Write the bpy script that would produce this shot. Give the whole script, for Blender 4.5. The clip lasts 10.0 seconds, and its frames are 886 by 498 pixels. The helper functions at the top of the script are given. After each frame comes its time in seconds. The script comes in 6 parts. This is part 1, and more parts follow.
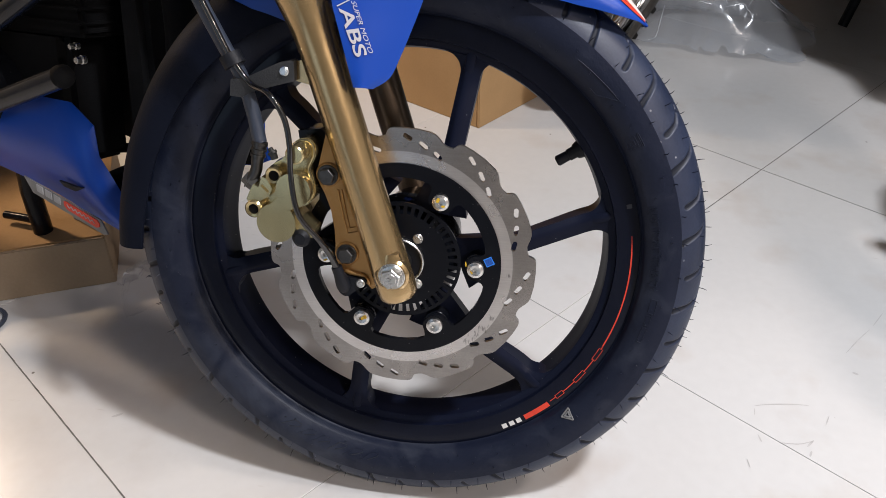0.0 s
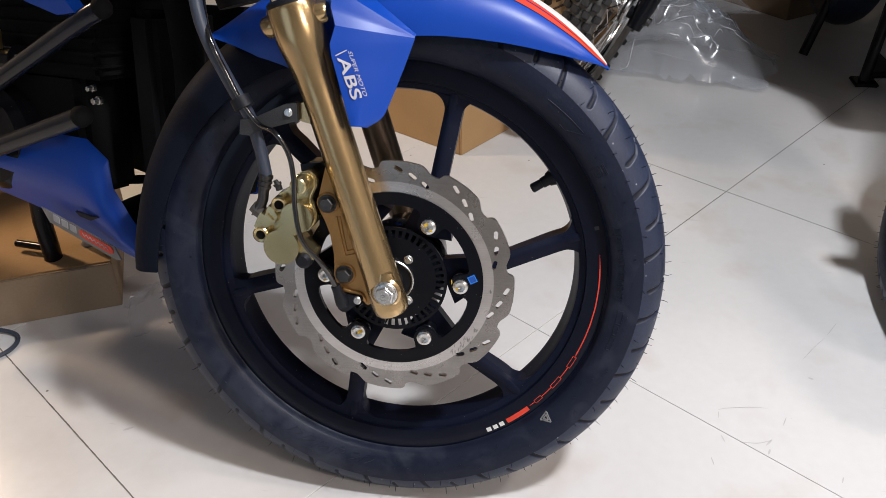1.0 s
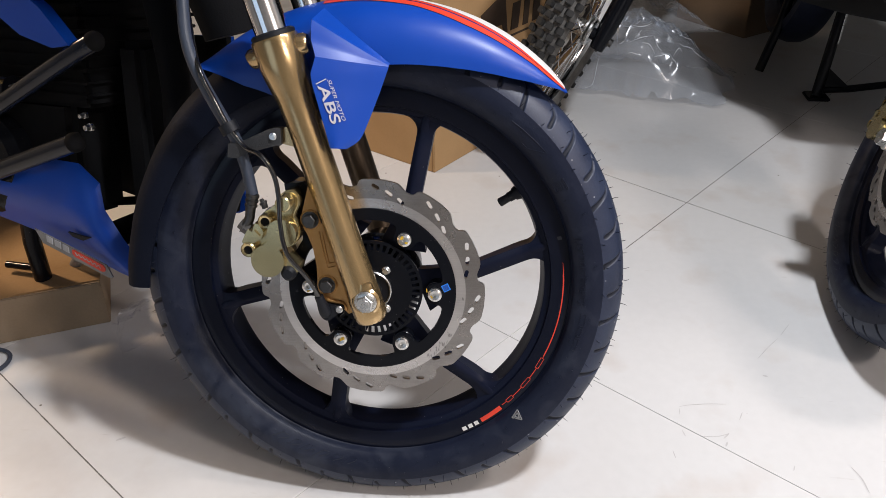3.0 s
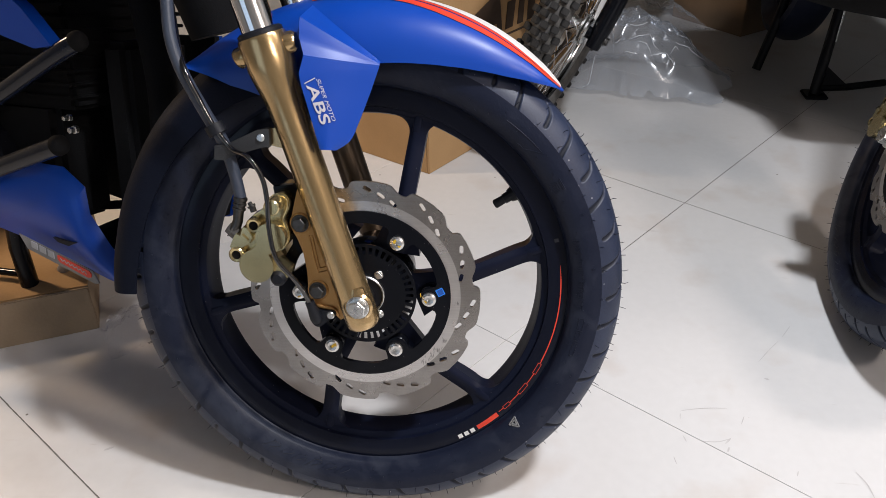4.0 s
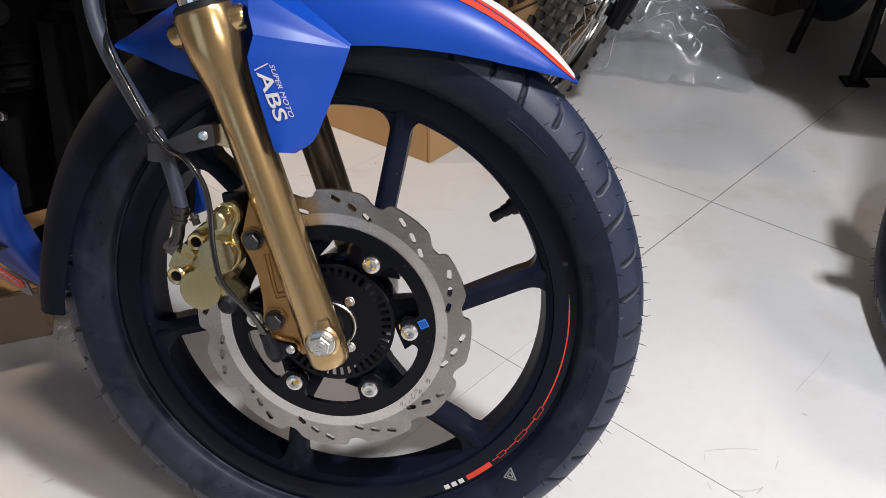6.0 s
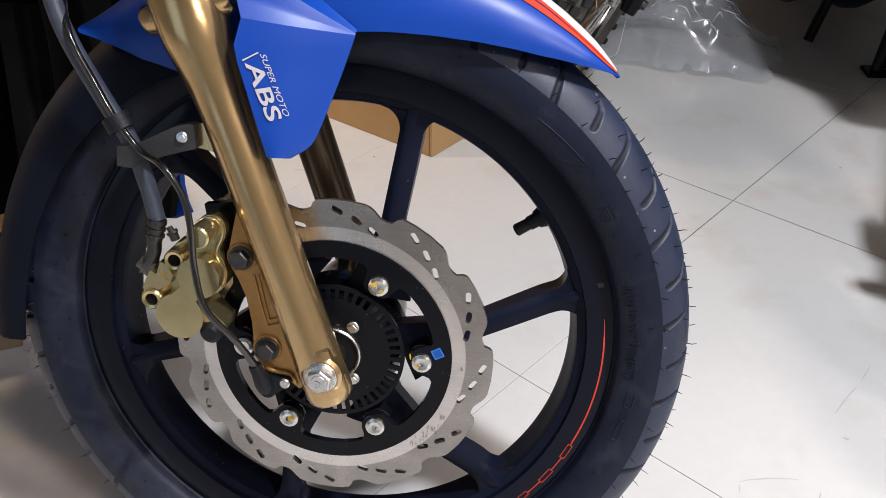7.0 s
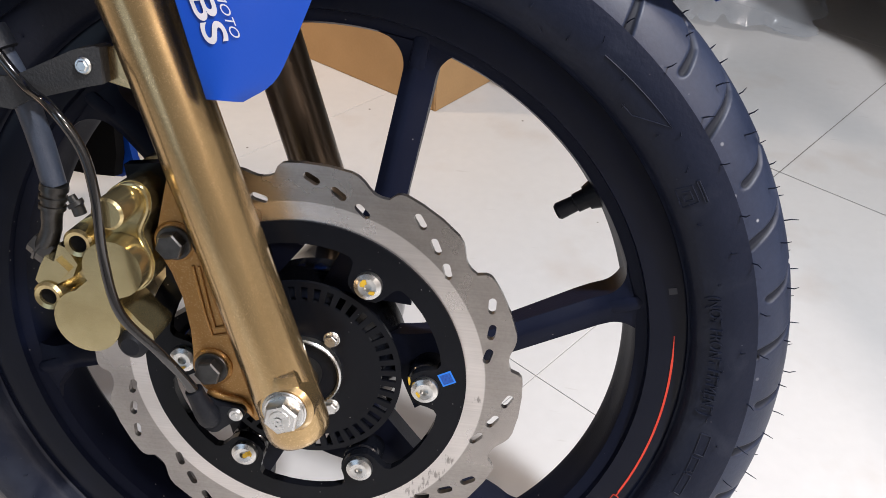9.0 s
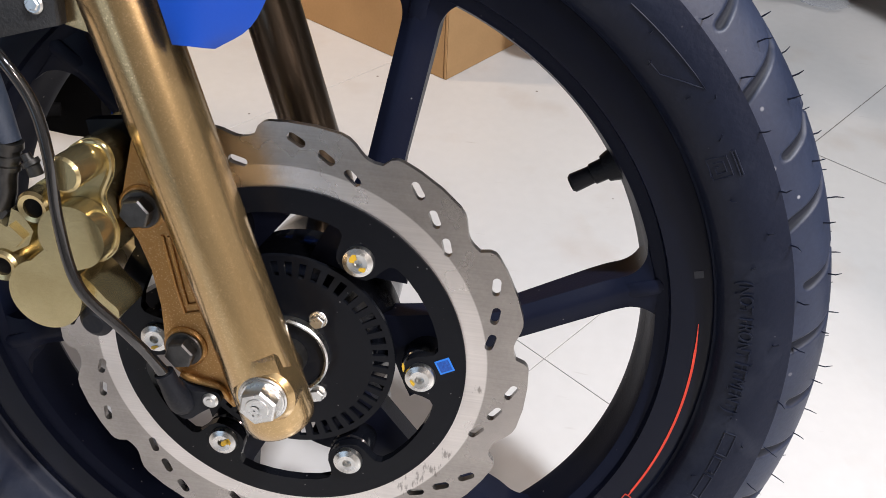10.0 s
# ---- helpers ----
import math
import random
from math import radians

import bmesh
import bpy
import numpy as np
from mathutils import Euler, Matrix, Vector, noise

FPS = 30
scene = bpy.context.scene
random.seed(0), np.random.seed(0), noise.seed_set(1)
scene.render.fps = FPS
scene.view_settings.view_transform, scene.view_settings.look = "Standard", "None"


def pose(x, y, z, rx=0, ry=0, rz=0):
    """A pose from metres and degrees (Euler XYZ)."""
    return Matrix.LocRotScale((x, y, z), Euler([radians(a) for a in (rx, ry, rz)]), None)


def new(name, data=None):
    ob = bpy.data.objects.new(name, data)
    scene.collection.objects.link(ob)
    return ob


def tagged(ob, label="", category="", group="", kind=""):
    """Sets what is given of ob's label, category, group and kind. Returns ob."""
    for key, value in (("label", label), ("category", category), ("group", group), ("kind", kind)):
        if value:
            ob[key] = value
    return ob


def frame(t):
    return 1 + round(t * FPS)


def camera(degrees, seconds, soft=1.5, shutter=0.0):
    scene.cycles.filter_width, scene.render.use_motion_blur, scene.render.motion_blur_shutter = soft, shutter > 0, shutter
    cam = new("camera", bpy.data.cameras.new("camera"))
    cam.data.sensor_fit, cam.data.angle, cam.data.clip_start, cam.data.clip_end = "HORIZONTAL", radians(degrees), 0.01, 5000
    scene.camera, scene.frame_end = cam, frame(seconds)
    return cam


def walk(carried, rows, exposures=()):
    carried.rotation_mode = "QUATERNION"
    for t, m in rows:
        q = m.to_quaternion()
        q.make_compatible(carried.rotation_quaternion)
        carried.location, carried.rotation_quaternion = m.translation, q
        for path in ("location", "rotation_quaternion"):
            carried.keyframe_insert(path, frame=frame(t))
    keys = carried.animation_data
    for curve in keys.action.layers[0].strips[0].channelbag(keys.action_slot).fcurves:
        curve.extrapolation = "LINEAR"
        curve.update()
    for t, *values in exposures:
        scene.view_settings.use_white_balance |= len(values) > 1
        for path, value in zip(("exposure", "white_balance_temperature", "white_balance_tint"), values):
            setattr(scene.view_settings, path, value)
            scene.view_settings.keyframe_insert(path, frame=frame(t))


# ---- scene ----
cam = camera(56.82, 10.0, soft=0.68)
# seconds, eye in metres, turn in degrees
ROWS = [
    (0, 0.1516, -0.7102, 0.7816, 55.19, 0.64, 9.05),
    (0.5, 0.1558, -0.7411, 0.8098, 55.74, 0.68, 8.28),
    (1, 0.1600, -0.7873, 0.8312, 56.76, 0.67, 7.67),
    (1.5, 0.1604, -0.7993, 0.8361, 57.36, 0.78, 7.03),
    (2, 0.1676, -0.8237, 0.8513, 57.89, 0.93, 6.46),
    (3.5, 0.1703, -0.8510, 0.8653, 57.89, 0.70, 5.39),
    (4, 0.1707, -0.8265, 0.8530, 57.97, 0.91, 5.26),
    (4.5, 0.1777, -0.7815, 0.8416, 57.65, 0.94, 5.70),
    (5, 0.1911, -0.7489, 0.8286, 57.16, 0.97, 6.25),
    (6.5, 0.1676, -0.6124, 0.7902, 55.81, 0.13, 6.56),
    (7, 0.1478, -0.5649, 0.7702, 55.26, -0.07, 6.27),
    (7.5, 0.1251, -0.5213, 0.7484, 54.19, -0.39, 6.39),
    (8, 0.1134, -0.4800, 0.7222, 53.30, -0.71, 6.65),
    (8.5, 0.1137, -0.4392, 0.7023, 52.88, -1.11, 6.68),
    (9, 0.1174, -0.4040, 0.6777, 52.29, -1.65, 6.94),
    (9.5, 0.1188, -0.3803, 0.6600, 51.36, -1.85, 7.56),
    (10, 0.1197, -0.3643, 0.6465, 50.50, -2.06, 8.29),
]
walk(cam, [(t, pose(x, y, z, rx, ry, rz)) for t, x, y, z, rx, ry, rz in ROWS], [(0.0, -0.04), (2.0, -0.01), (4.5, -0.06), (7.0, 0.08), (10.0, 0.24)])

# ---- world and light ----
world = bpy.data.worlds.new("showroom_air")
scene.world = world
world.use_nodes = True
world.node_tree.nodes["Background"].inputs[0].default_value = (0.55, 0.62, 0.75, 1)
world.node_tree.nodes["Background"].inputs[1].default_value = 0.03
scene.view_settings.exposure = 0.0


def unseen_lamp(x, y, z, sx, sy, power, colour):
    data = bpy.data.lights.new("ceiling_light", "AREA")
    data.shape, data.size, data.size_y, data.energy, data.color = "RECTANGLE", sx, sy, power, colour
    ob = new("ceiling_light", data)
    ob.matrix_world = pose(x, y, z)
    return ob


def added_cool_light(x, y, z, wide, high, power, colour):
    """Added unseen cool light in the south wall's opening, standing in for daylight."""
    data = bpy.data.lights.new("entrance_daylight", "AREA")
    data.shape, data.size, data.size_y, data.energy, data.color = "RECTANGLE", wide, high, power, colour
    ob = new("entrance_daylight", data)
    ob.matrix_world = pose(x, y, z, 90, 0, 0)
    return ob


# unseen: a cool panel over the aisle, three warm ones, an added cool fill
unseen_lamp(1.00, -0.40, 2.20, 0.18, 0.14, 56, (0.92, 0.94, 1.0))
unseen_lamp(2.65, -2.20, 2.60, 0.46, 0.38, 82, (1.0, 0.87, 0.81))
# warm light added to lift the tiles seen through the wheel
unseen_lamp(2.30, -0.05, 2.55, 0.30, 0.24, 34, (1.0, 0.87, 0.81))
# low warm light added to reach the carton flaps
unseen_lamp(-1.70, 0.65, 1.22, 0.20, 0.16, 26, (1.0, 0.74, 0.50))
added_cool_light(-1.4, -2.58, 1.2, 1.5, 1.9, 8, (0.62, 0.78, 1.0))


# ---- materials ----
def material(name, colour, rough=0.5, metal=0.0, second=None, scale=30.0, fine=400.0, bump=0.0, bump_scale=None, spread=0.0,
             coat=0.0, worn=0.15, detail=4.0, alpha=None, emit=None, ior=None):
    """A surface whose colour wanders between two tones at two scales, with a fine relief."""
    m = bpy.data.materials.new(name)
    m.use_nodes = True
    n, link = m.node_tree.nodes, m.node_tree.links.new
    b = n["Principled BSDF"]
    second = second or tuple(min(1, c * 0.72) for c in colour)
    where = n.new("ShaderNodeTexCoord")
    large, small = n.new("ShaderNodeTexNoise"), n.new("ShaderNodeTexNoise")
    large.inputs["Scale"].default_value, large.inputs["Detail"].default_value = scale, detail
    small.inputs["Scale"].default_value, small.inputs["Detail"].default_value = fine, 2
    for tex in (large, small):
        link(where.outputs["Object"], tex.inputs["Vector"])
    add = n.new("ShaderNodeMath")
    add.operation = "MULTIPLY_ADD"
    add.inputs[1].default_value = 0.35
    link(small.outputs[0], add.inputs[0])
    link(large.outputs[0], add.inputs[2])
    ramp = n.new("ShaderNodeMapRange")
    ramp.inputs[1].default_value, ramp.inputs[2].default_value = 0.45, 0.9
    link(add.outputs[0], ramp.inputs[0])
    mix = n.new("ShaderNodeMix")
    mix.data_type = "RGBA"
    mix.inputs["A"].default_value, mix.inputs["B"].default_value = (*colour, 1), (*second, 1)
    link(ramp.outputs[0], mix.inputs["Factor"])
    last = mix.outputs["Result"]
    if spread:
        info, hsv = n.new("ShaderNodeObjectInfo"), n.new("ShaderNodeHueSaturation")
        span = n.new("ShaderNodeMapRange")
        span.inputs[3].default_value, span.inputs[4].default_value = 1 - spread, 1 + spread
        link(info.outputs["Random"], span.inputs[0])
        link(span.outputs[0], hsv.inputs["Value"])
        link(last, hsv.inputs["Color"])
        last = hsv.outputs[0]
    link(last, b.inputs["Base Color"])
    r = n.new("ShaderNodeMapRange")
    r.inputs[3].default_value, r.inputs[4].default_value = max(0.02, rough - worn / 2), min(1, rough + worn / 2)
    link(large.outputs[0], r.inputs[0])
    link(r.outputs[0], b.inputs["Roughness"])
    b.inputs["Metallic"].default_value = metal
    if coat:
        b.inputs["Coat Weight"].default_value, b.inputs["Coat Roughness"].default_value = coat, 0.12
    if ior:
        b.inputs["IOR"].default_value = ior
    if bump:
        tex = small
        if bump_scale:
            tex = n.new("ShaderNodeTexNoise")
            tex.inputs["Scale"].default_value, tex.inputs["Detail"].default_value = bump_scale, 3
            link(where.outputs["Object"], tex.inputs["Vector"])
        bm_node = n.new("ShaderNodeBump")
        bm_node.inputs["Strength"].default_value, bm_node.inputs["Distance"].default_value = bump, 0.001
        link(tex.outputs[0], bm_node.inputs["Height"])
        link(bm_node.outputs[0], b.inputs["Normal"])
    if emit:
        b.inputs["Emission Color"].default_value, b.inputs["Emission Strength"].default_value = (*emit[:3], 1), emit[3]
    return m


M_TILE = material("ceramic_tile", (0.64, 0.635, 0.625), 0.24, second=(0.585, 0.58, 0.57), scale=2.2, fine=60, spread=0.025, worn=0.1)
M_JOINT = material("tile_joint", (0.27, 0.26, 0.245), 0.9, second=(0.45, 0.44, 0.42), scale=1.1, fine=25)
M_WALL = material("wall_paint", (0.27, 0.265, 0.255), 0.8, scale=3, bump=0.2)
M_CEILING = material("ceiling_paint", (0.48, 0.47, 0.46), 0.9, scale=3)
M_SIDEWALL = material("tyre_rubber", (0.0068, 0.0096, 0.0218), 0.46, second=(0.0104, 0.0138, 0.0284), scale=14, fine=300, bump=0.25, worn=0.2, ior=1.29)
M_WORN_RUBBER = material("dusty_moulded_rubber", (0.0095, 0.012, 0.020), 0.55, second=(0.016, 0.019, 0.028), scale=40, fine=300)
M_TREAD = material("tread_rubber", (0.0085, 0.0135, 0.032), 0.46, second=(0.0205, 0.0290, 0.058), scale=17, fine=420, bump=0.10, worn=0.3, detail=7, ior=1.42)
M_RIM = material("black_wheel_paint", (0.0048, 0.0066, 0.0166), 0.38, second=(0.0068, 0.0090, 0.0208), scale=20, fine=500, bump=0.08, bump_scale=700, ior=1.19)
M_RIM_LIP = material("smooth_black_lip_paint", (0.0040, 0.0054, 0.0126), 0.20, second=(0.0056, 0.0074, 0.0158), scale=20, fine=500, worn=0.08, ior=1.27)
M_BLACK = material("black_plastic", (0.0048, 0.0058, 0.0096), 0.52, second=(0.0082, 0.0092, 0.0124), scale=18, fine=500, bump=0.3, ior=1.34)
M_MATT_BLACK = material("matt_black_plastic", (0.0045, 0.0045, 0.005), 0.85, second=(0.007, 0.007, 0.0075), scale=18, fine=500, bump=0.3, ior=1.2)
M_MUDFLAP = material("navy_black_flap_plastic", (0.0042, 0.0060, 0.0132), 0.62, second=(0.0062, 0.0084, 0.0170), scale=18, fine=500, bump=0.3, ior=1.18)
M_GLOSS_BLACK = material("gloss_black_metal", (0.0044, 0.0050, 0.0072), 0.14, scale=20, second=(0.0062, 0.0070, 0.0096), ior=1.24)
M_HUB = material("polished_black_hub", (0.0030, 0.0036, 0.0058), 0.12, scale=20, second=(0.0046, 0.0054, 0.0080), ior=1.55)
M_GOLD = material("gold_paint", (0.54, 0.380, 0.182), 0.20, metal=0.90, second=(0.46, 0.315, 0.144), scale=16, fine=500, worn=0.06, bump=0.0, coat=0.6)
M_GOLD.node_tree.nodes["Principled BSDF"].inputs["Coat Roughness"].default_value = 0.20
M_GOLD_ALLOY = material("gold_anodised_alloy", (0.64, 0.54, 0.30), 0.22, metal=0.92, second=(0.48, 0.39, 0.20), scale=30, fine=900, bump=0.05)
M_ORANGE_GOLD = material("bracket_gold_paint", (0.42, 0.23, 0.080), 0.40, metal=0.75, second=(0.35, 0.19, 0.062), scale=22, fine=1500, bump=0.1)
M_SHADED_GOLD = material("dark_bronze_paint", (0.17, 0.125, 0.085), 0.32, metal=0.8, second=(0.12, 0.085, 0.058), scale=16, fine=2600, coat=0.3)
M_CHROME = material("chrome", (0.86, 0.86, 0.87), 0.1, metal=1.0, second=(0.8, 0.8, 0.8), worn=0.04)
M_ZINC = material("zinc_plated_steel", (0.74, 0.74, 0.73), 0.28, metal=1.0, second=(0.62, 0.62, 0.6), scale=120, worn=0.2, bump=0.1)
M_GUARD = material("satin_black_guard_paint", (0.005, 0.007, 0.013), 0.22, second=(0.007, 0.010, 0.018), scale=25, fine=500, ior=1.38)
M_DARK_BOLT = material("black_oxide_steel", (0.10, 0.098, 0.096), 0.38, metal=0.9, second=(0.06, 0.058, 0.056), scale=150)
M_BLUE = material("blue_satin_paint", (0.002, 0.046, 0.32), 0.38, second=(0.003, 0.051, 0.34), scale=6, fine=900, bump=0.03, worn=0.05, ior=1.42)
M_WHITE = material("white_vinyl", (0.70, 0.69, 0.67), 0.4, second=(0.64, 0.63, 0.61))
M_LETTER = material("grey_white_print", (0.50, 0.49, 0.52), 0.45, second=(0.42, 0.42, 0.46), scale=60)
M_RED = material("red_vinyl", (0.70, 0.055, 0.026), 0.4, second=(0.64, 0.046, 0.022))
M_GREY = material("grey_vinyl", (0.22, 0.22, 0.22), 0.45)
M_FADED = material("faded_white_print", (0.42, 0.42, 0.43), 0.5)
M_CABLE = material("cable_sheath", (0.006, 0.006, 0.007), 0.13, scale=60, worn=0.02, ior=1.8)
M_RUBBER = material("hose_rubber", (0.030, 0.038, 0.058), 0.45, second=(0.042, 0.052, 0.074), scale=60, fine=700, bump=0.2)
M_DUSTY_CLAMP = material("dusty_black_plastic", (0.016, 0.017, 0.019), 0.6, second=(0.036, 0.036, 0.037), scale=45, fine=600, bump=0.5, detail=7)
M_CARD = material("corrugated_cardboard", (0.42, 0.255, 0.115), 0.85, second=(0.36, 0.215, 0.095), scale=9, fine=200, bump=0.3)
M_CARD_EDGE = material("dusty_cardboard", (0.30, 0.225, 0.15), 0.9, second=(0.25, 0.185, 0.12), scale=9, fine=200, bump=0.3)
M_YELLOW = material("yellow_paint_mark", (0.75, 0.47, 0.03), 0.5)
M_PRINT = material("brown_print", (0.06, 0.035, 0.02), 0.8)
M_FILM = material("clear_film", (0.80, 0.82, 0.86), 0.06, second=(0.70, 0.72, 0.76), scale=12, bump=0.3, bump_scale=60)


def clear_film(m, gloss, tint):
    """Thin clear film: light passes with a slight tint, and part of it is mirrored."""
    n, link = m.node_tree.nodes, m.node_tree.links.new
    clear, shine, mix = n.new("ShaderNodeBsdfTransparent"), n.new("ShaderNodeBsdfGlossy"), n.new("ShaderNodeMixShader")
    clear.inputs[0].default_value = (*tint, 1)
    shine.inputs["Color"].default_value, shine.inputs["Roughness"].default_value = (0.95, 0.97, 1.0, 1), 0.24
    link(n["Principled BSDF"].inputs["Normal"].links[0].from_socket, shine.inputs["Normal"])
    mix.inputs[0].default_value = gloss
    link(clear.outputs[0], mix.inputs[1])
    haze, both = n.new("ShaderNodeBsdfDiffuse"), n.new("ShaderNodeMixShader")
    haze.inputs[0].default_value = (0.82, 0.85, 0.90, 1)
    both.inputs[0].default_value = 0.6
    link(shine.outputs[0], both.inputs[1])
    link(haze.outputs[0], both.inputs[2])
    link(both.outputs[0], mix.inputs[2])
    link(mix.outputs[0], n["Material Output"].inputs[0])


clear_film(M_FILM, 0.24, (0.90, 0.92, 0.95))
M_THIN_FILM = material("thin_clear_film", (0.80, 0.82, 0.86), 0.06, bump=0.3, bump_scale=60)
clear_film(M_THIN_FILM, 0.05, (0.96, 0.96, 0.97))


def flakes(m, amount=0.5):
    """Fine metal flakes under the lacquer: tiny cells, each tilted a little."""
    n, link = m.node_tree.nodes, m.node_tree.links.new
    where, cells, relief = n.new("ShaderNodeTexCoord"), n.new("ShaderNodeTexVoronoi"), n.new("ShaderNodeBump")
    cells.inputs["Scale"].default_value = 1700
    link(where.outputs["Object"], cells.inputs["Vector"])
    relief.inputs["Strength"].default_value, relief.inputs["Distance"].default_value = amount, 0.0004
    link(cells.outputs["Color"], relief.inputs["Height"])
    b = n["Principled BSDF"]
    link(relief.outputs[0], b.inputs["Normal"])
    # some cells take a brighter colour, a sparkle painted into the flakes
    split, pick, mix = n.new("ShaderNodeSeparateColor"), n.new("ShaderNodeMapRange"), n.new("ShaderNodeMix")
    link(cells.outputs["Color"], split.inputs[0])
    pick.inputs[1].default_value, pick.inputs[2].default_value = 0.85, 1.15
    link(split.outputs[1], pick.inputs[0])
    mix.data_type = "RGBA"
    mix.inputs["B"].default_value = (0.95, 0.68, 0.40, 1)
    link(pick.outputs[0], mix.inputs["Factor"])
    link(b.inputs["Base Color"].links[0].from_socket, mix.inputs["A"])
    link(mix.outputs["Result"], b.inputs["Base Color"])
    return m


flakes(M_GOLD, 0.08)
flakes(M_ORANGE_GOLD, 0.06)
M_STICKER_PRINT = material("dark_blue_print", (0.004, 0.035, 0.22), 0.4, second=(0.012, 0.11, 0.50), scale=700, fine=1500)
M_STICKER = material("blue_sticker", (0.02, 0.19, 0.72), 0.4, second=(0.02, 0.21, 0.75))


def dusty(m, scale, size, colour=(0.30, 0.29, 0.28), strength=0.7):
    """Scattered pale dust specks on a dark surface."""
    n, link = m.node_tree.nodes, m.node_tree.links.new
    b = n["Principled BSDF"]
    where, cells, near, some, mix = (n.new("ShaderNode" + k) for k in ("TexCoord", "TexVoronoi", "MapRange", "MapRange", "Mix"))
    cells.inputs["Scale"].default_value = scale
    link(where.outputs["Object"], cells.inputs["Vector"])
    near.inputs[1].default_value, near.inputs[2].default_value = size, size * 0.5
    near.inputs[4].default_value = strength
    link(cells.outputs["Distance"], near.inputs[0])
    split, both = n.new("ShaderNodeSeparateColor"), n.new("ShaderNodeMath")
    link(cells.outputs["Color"], split.inputs[0])
    some.inputs[1].default_value, some.inputs[2].default_value = 0.45, 0.95
    link(split.outputs[0], some.inputs[0])
    both.operation = "MULTIPLY"
    link(near.outputs[0], both.inputs[0])
    link(some.outputs[0], both.inputs[1])
    mix.data_type = "RGBA"
    mix.inputs["B"].default_value = (*colour, 1)
    link(b.inputs["Base Color"].links[0].from_socket, mix.inputs["A"])
    link(both.outputs[0], mix.inputs["Factor"])
    link(mix.outputs["Result"], b.inputs["Base Color"])


dusty(M_RIM, 120, 0.085)
dusty(M_GLOSS_BLACK, 170, 0.09)
dusty(M_TREAD, 82, 0.12, colour=(0.42, 0.42, 0.44), strength=0.8)
dusty(M_BLACK, 110, 0.07, strength=0.4)
dusty(M_SIDEWALL, 130, 0.07, colour=(0.12, 0.12, 0.13), strength=0.5)


def darken_grooves(m):
    """Tread cuts take a darker tone with depth, painted shade, and a matte surface."""
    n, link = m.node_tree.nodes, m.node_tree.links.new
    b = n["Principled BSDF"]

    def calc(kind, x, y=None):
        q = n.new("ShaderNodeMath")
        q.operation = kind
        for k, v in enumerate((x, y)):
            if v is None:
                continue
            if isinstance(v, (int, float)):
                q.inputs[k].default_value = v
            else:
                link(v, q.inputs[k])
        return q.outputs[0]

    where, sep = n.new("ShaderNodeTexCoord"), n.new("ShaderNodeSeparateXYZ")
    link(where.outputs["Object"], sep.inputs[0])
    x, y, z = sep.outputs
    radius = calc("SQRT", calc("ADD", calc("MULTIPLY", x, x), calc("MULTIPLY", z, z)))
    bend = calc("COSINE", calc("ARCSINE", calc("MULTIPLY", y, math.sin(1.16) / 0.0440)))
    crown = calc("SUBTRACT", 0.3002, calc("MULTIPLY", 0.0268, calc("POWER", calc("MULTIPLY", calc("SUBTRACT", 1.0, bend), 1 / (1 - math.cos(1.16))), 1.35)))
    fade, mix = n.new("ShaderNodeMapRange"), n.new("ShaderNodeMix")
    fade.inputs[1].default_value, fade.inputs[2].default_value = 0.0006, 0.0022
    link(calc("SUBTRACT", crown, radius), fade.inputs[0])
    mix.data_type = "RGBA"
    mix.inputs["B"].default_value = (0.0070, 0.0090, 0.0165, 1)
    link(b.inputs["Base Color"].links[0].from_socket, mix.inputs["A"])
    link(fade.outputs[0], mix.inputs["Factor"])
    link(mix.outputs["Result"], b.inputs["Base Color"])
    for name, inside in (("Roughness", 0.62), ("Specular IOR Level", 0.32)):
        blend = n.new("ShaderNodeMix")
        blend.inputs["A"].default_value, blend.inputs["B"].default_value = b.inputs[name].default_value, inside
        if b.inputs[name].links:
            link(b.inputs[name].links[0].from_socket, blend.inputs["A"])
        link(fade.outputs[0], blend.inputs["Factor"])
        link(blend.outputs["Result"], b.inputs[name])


darken_grooves(M_TREAD)


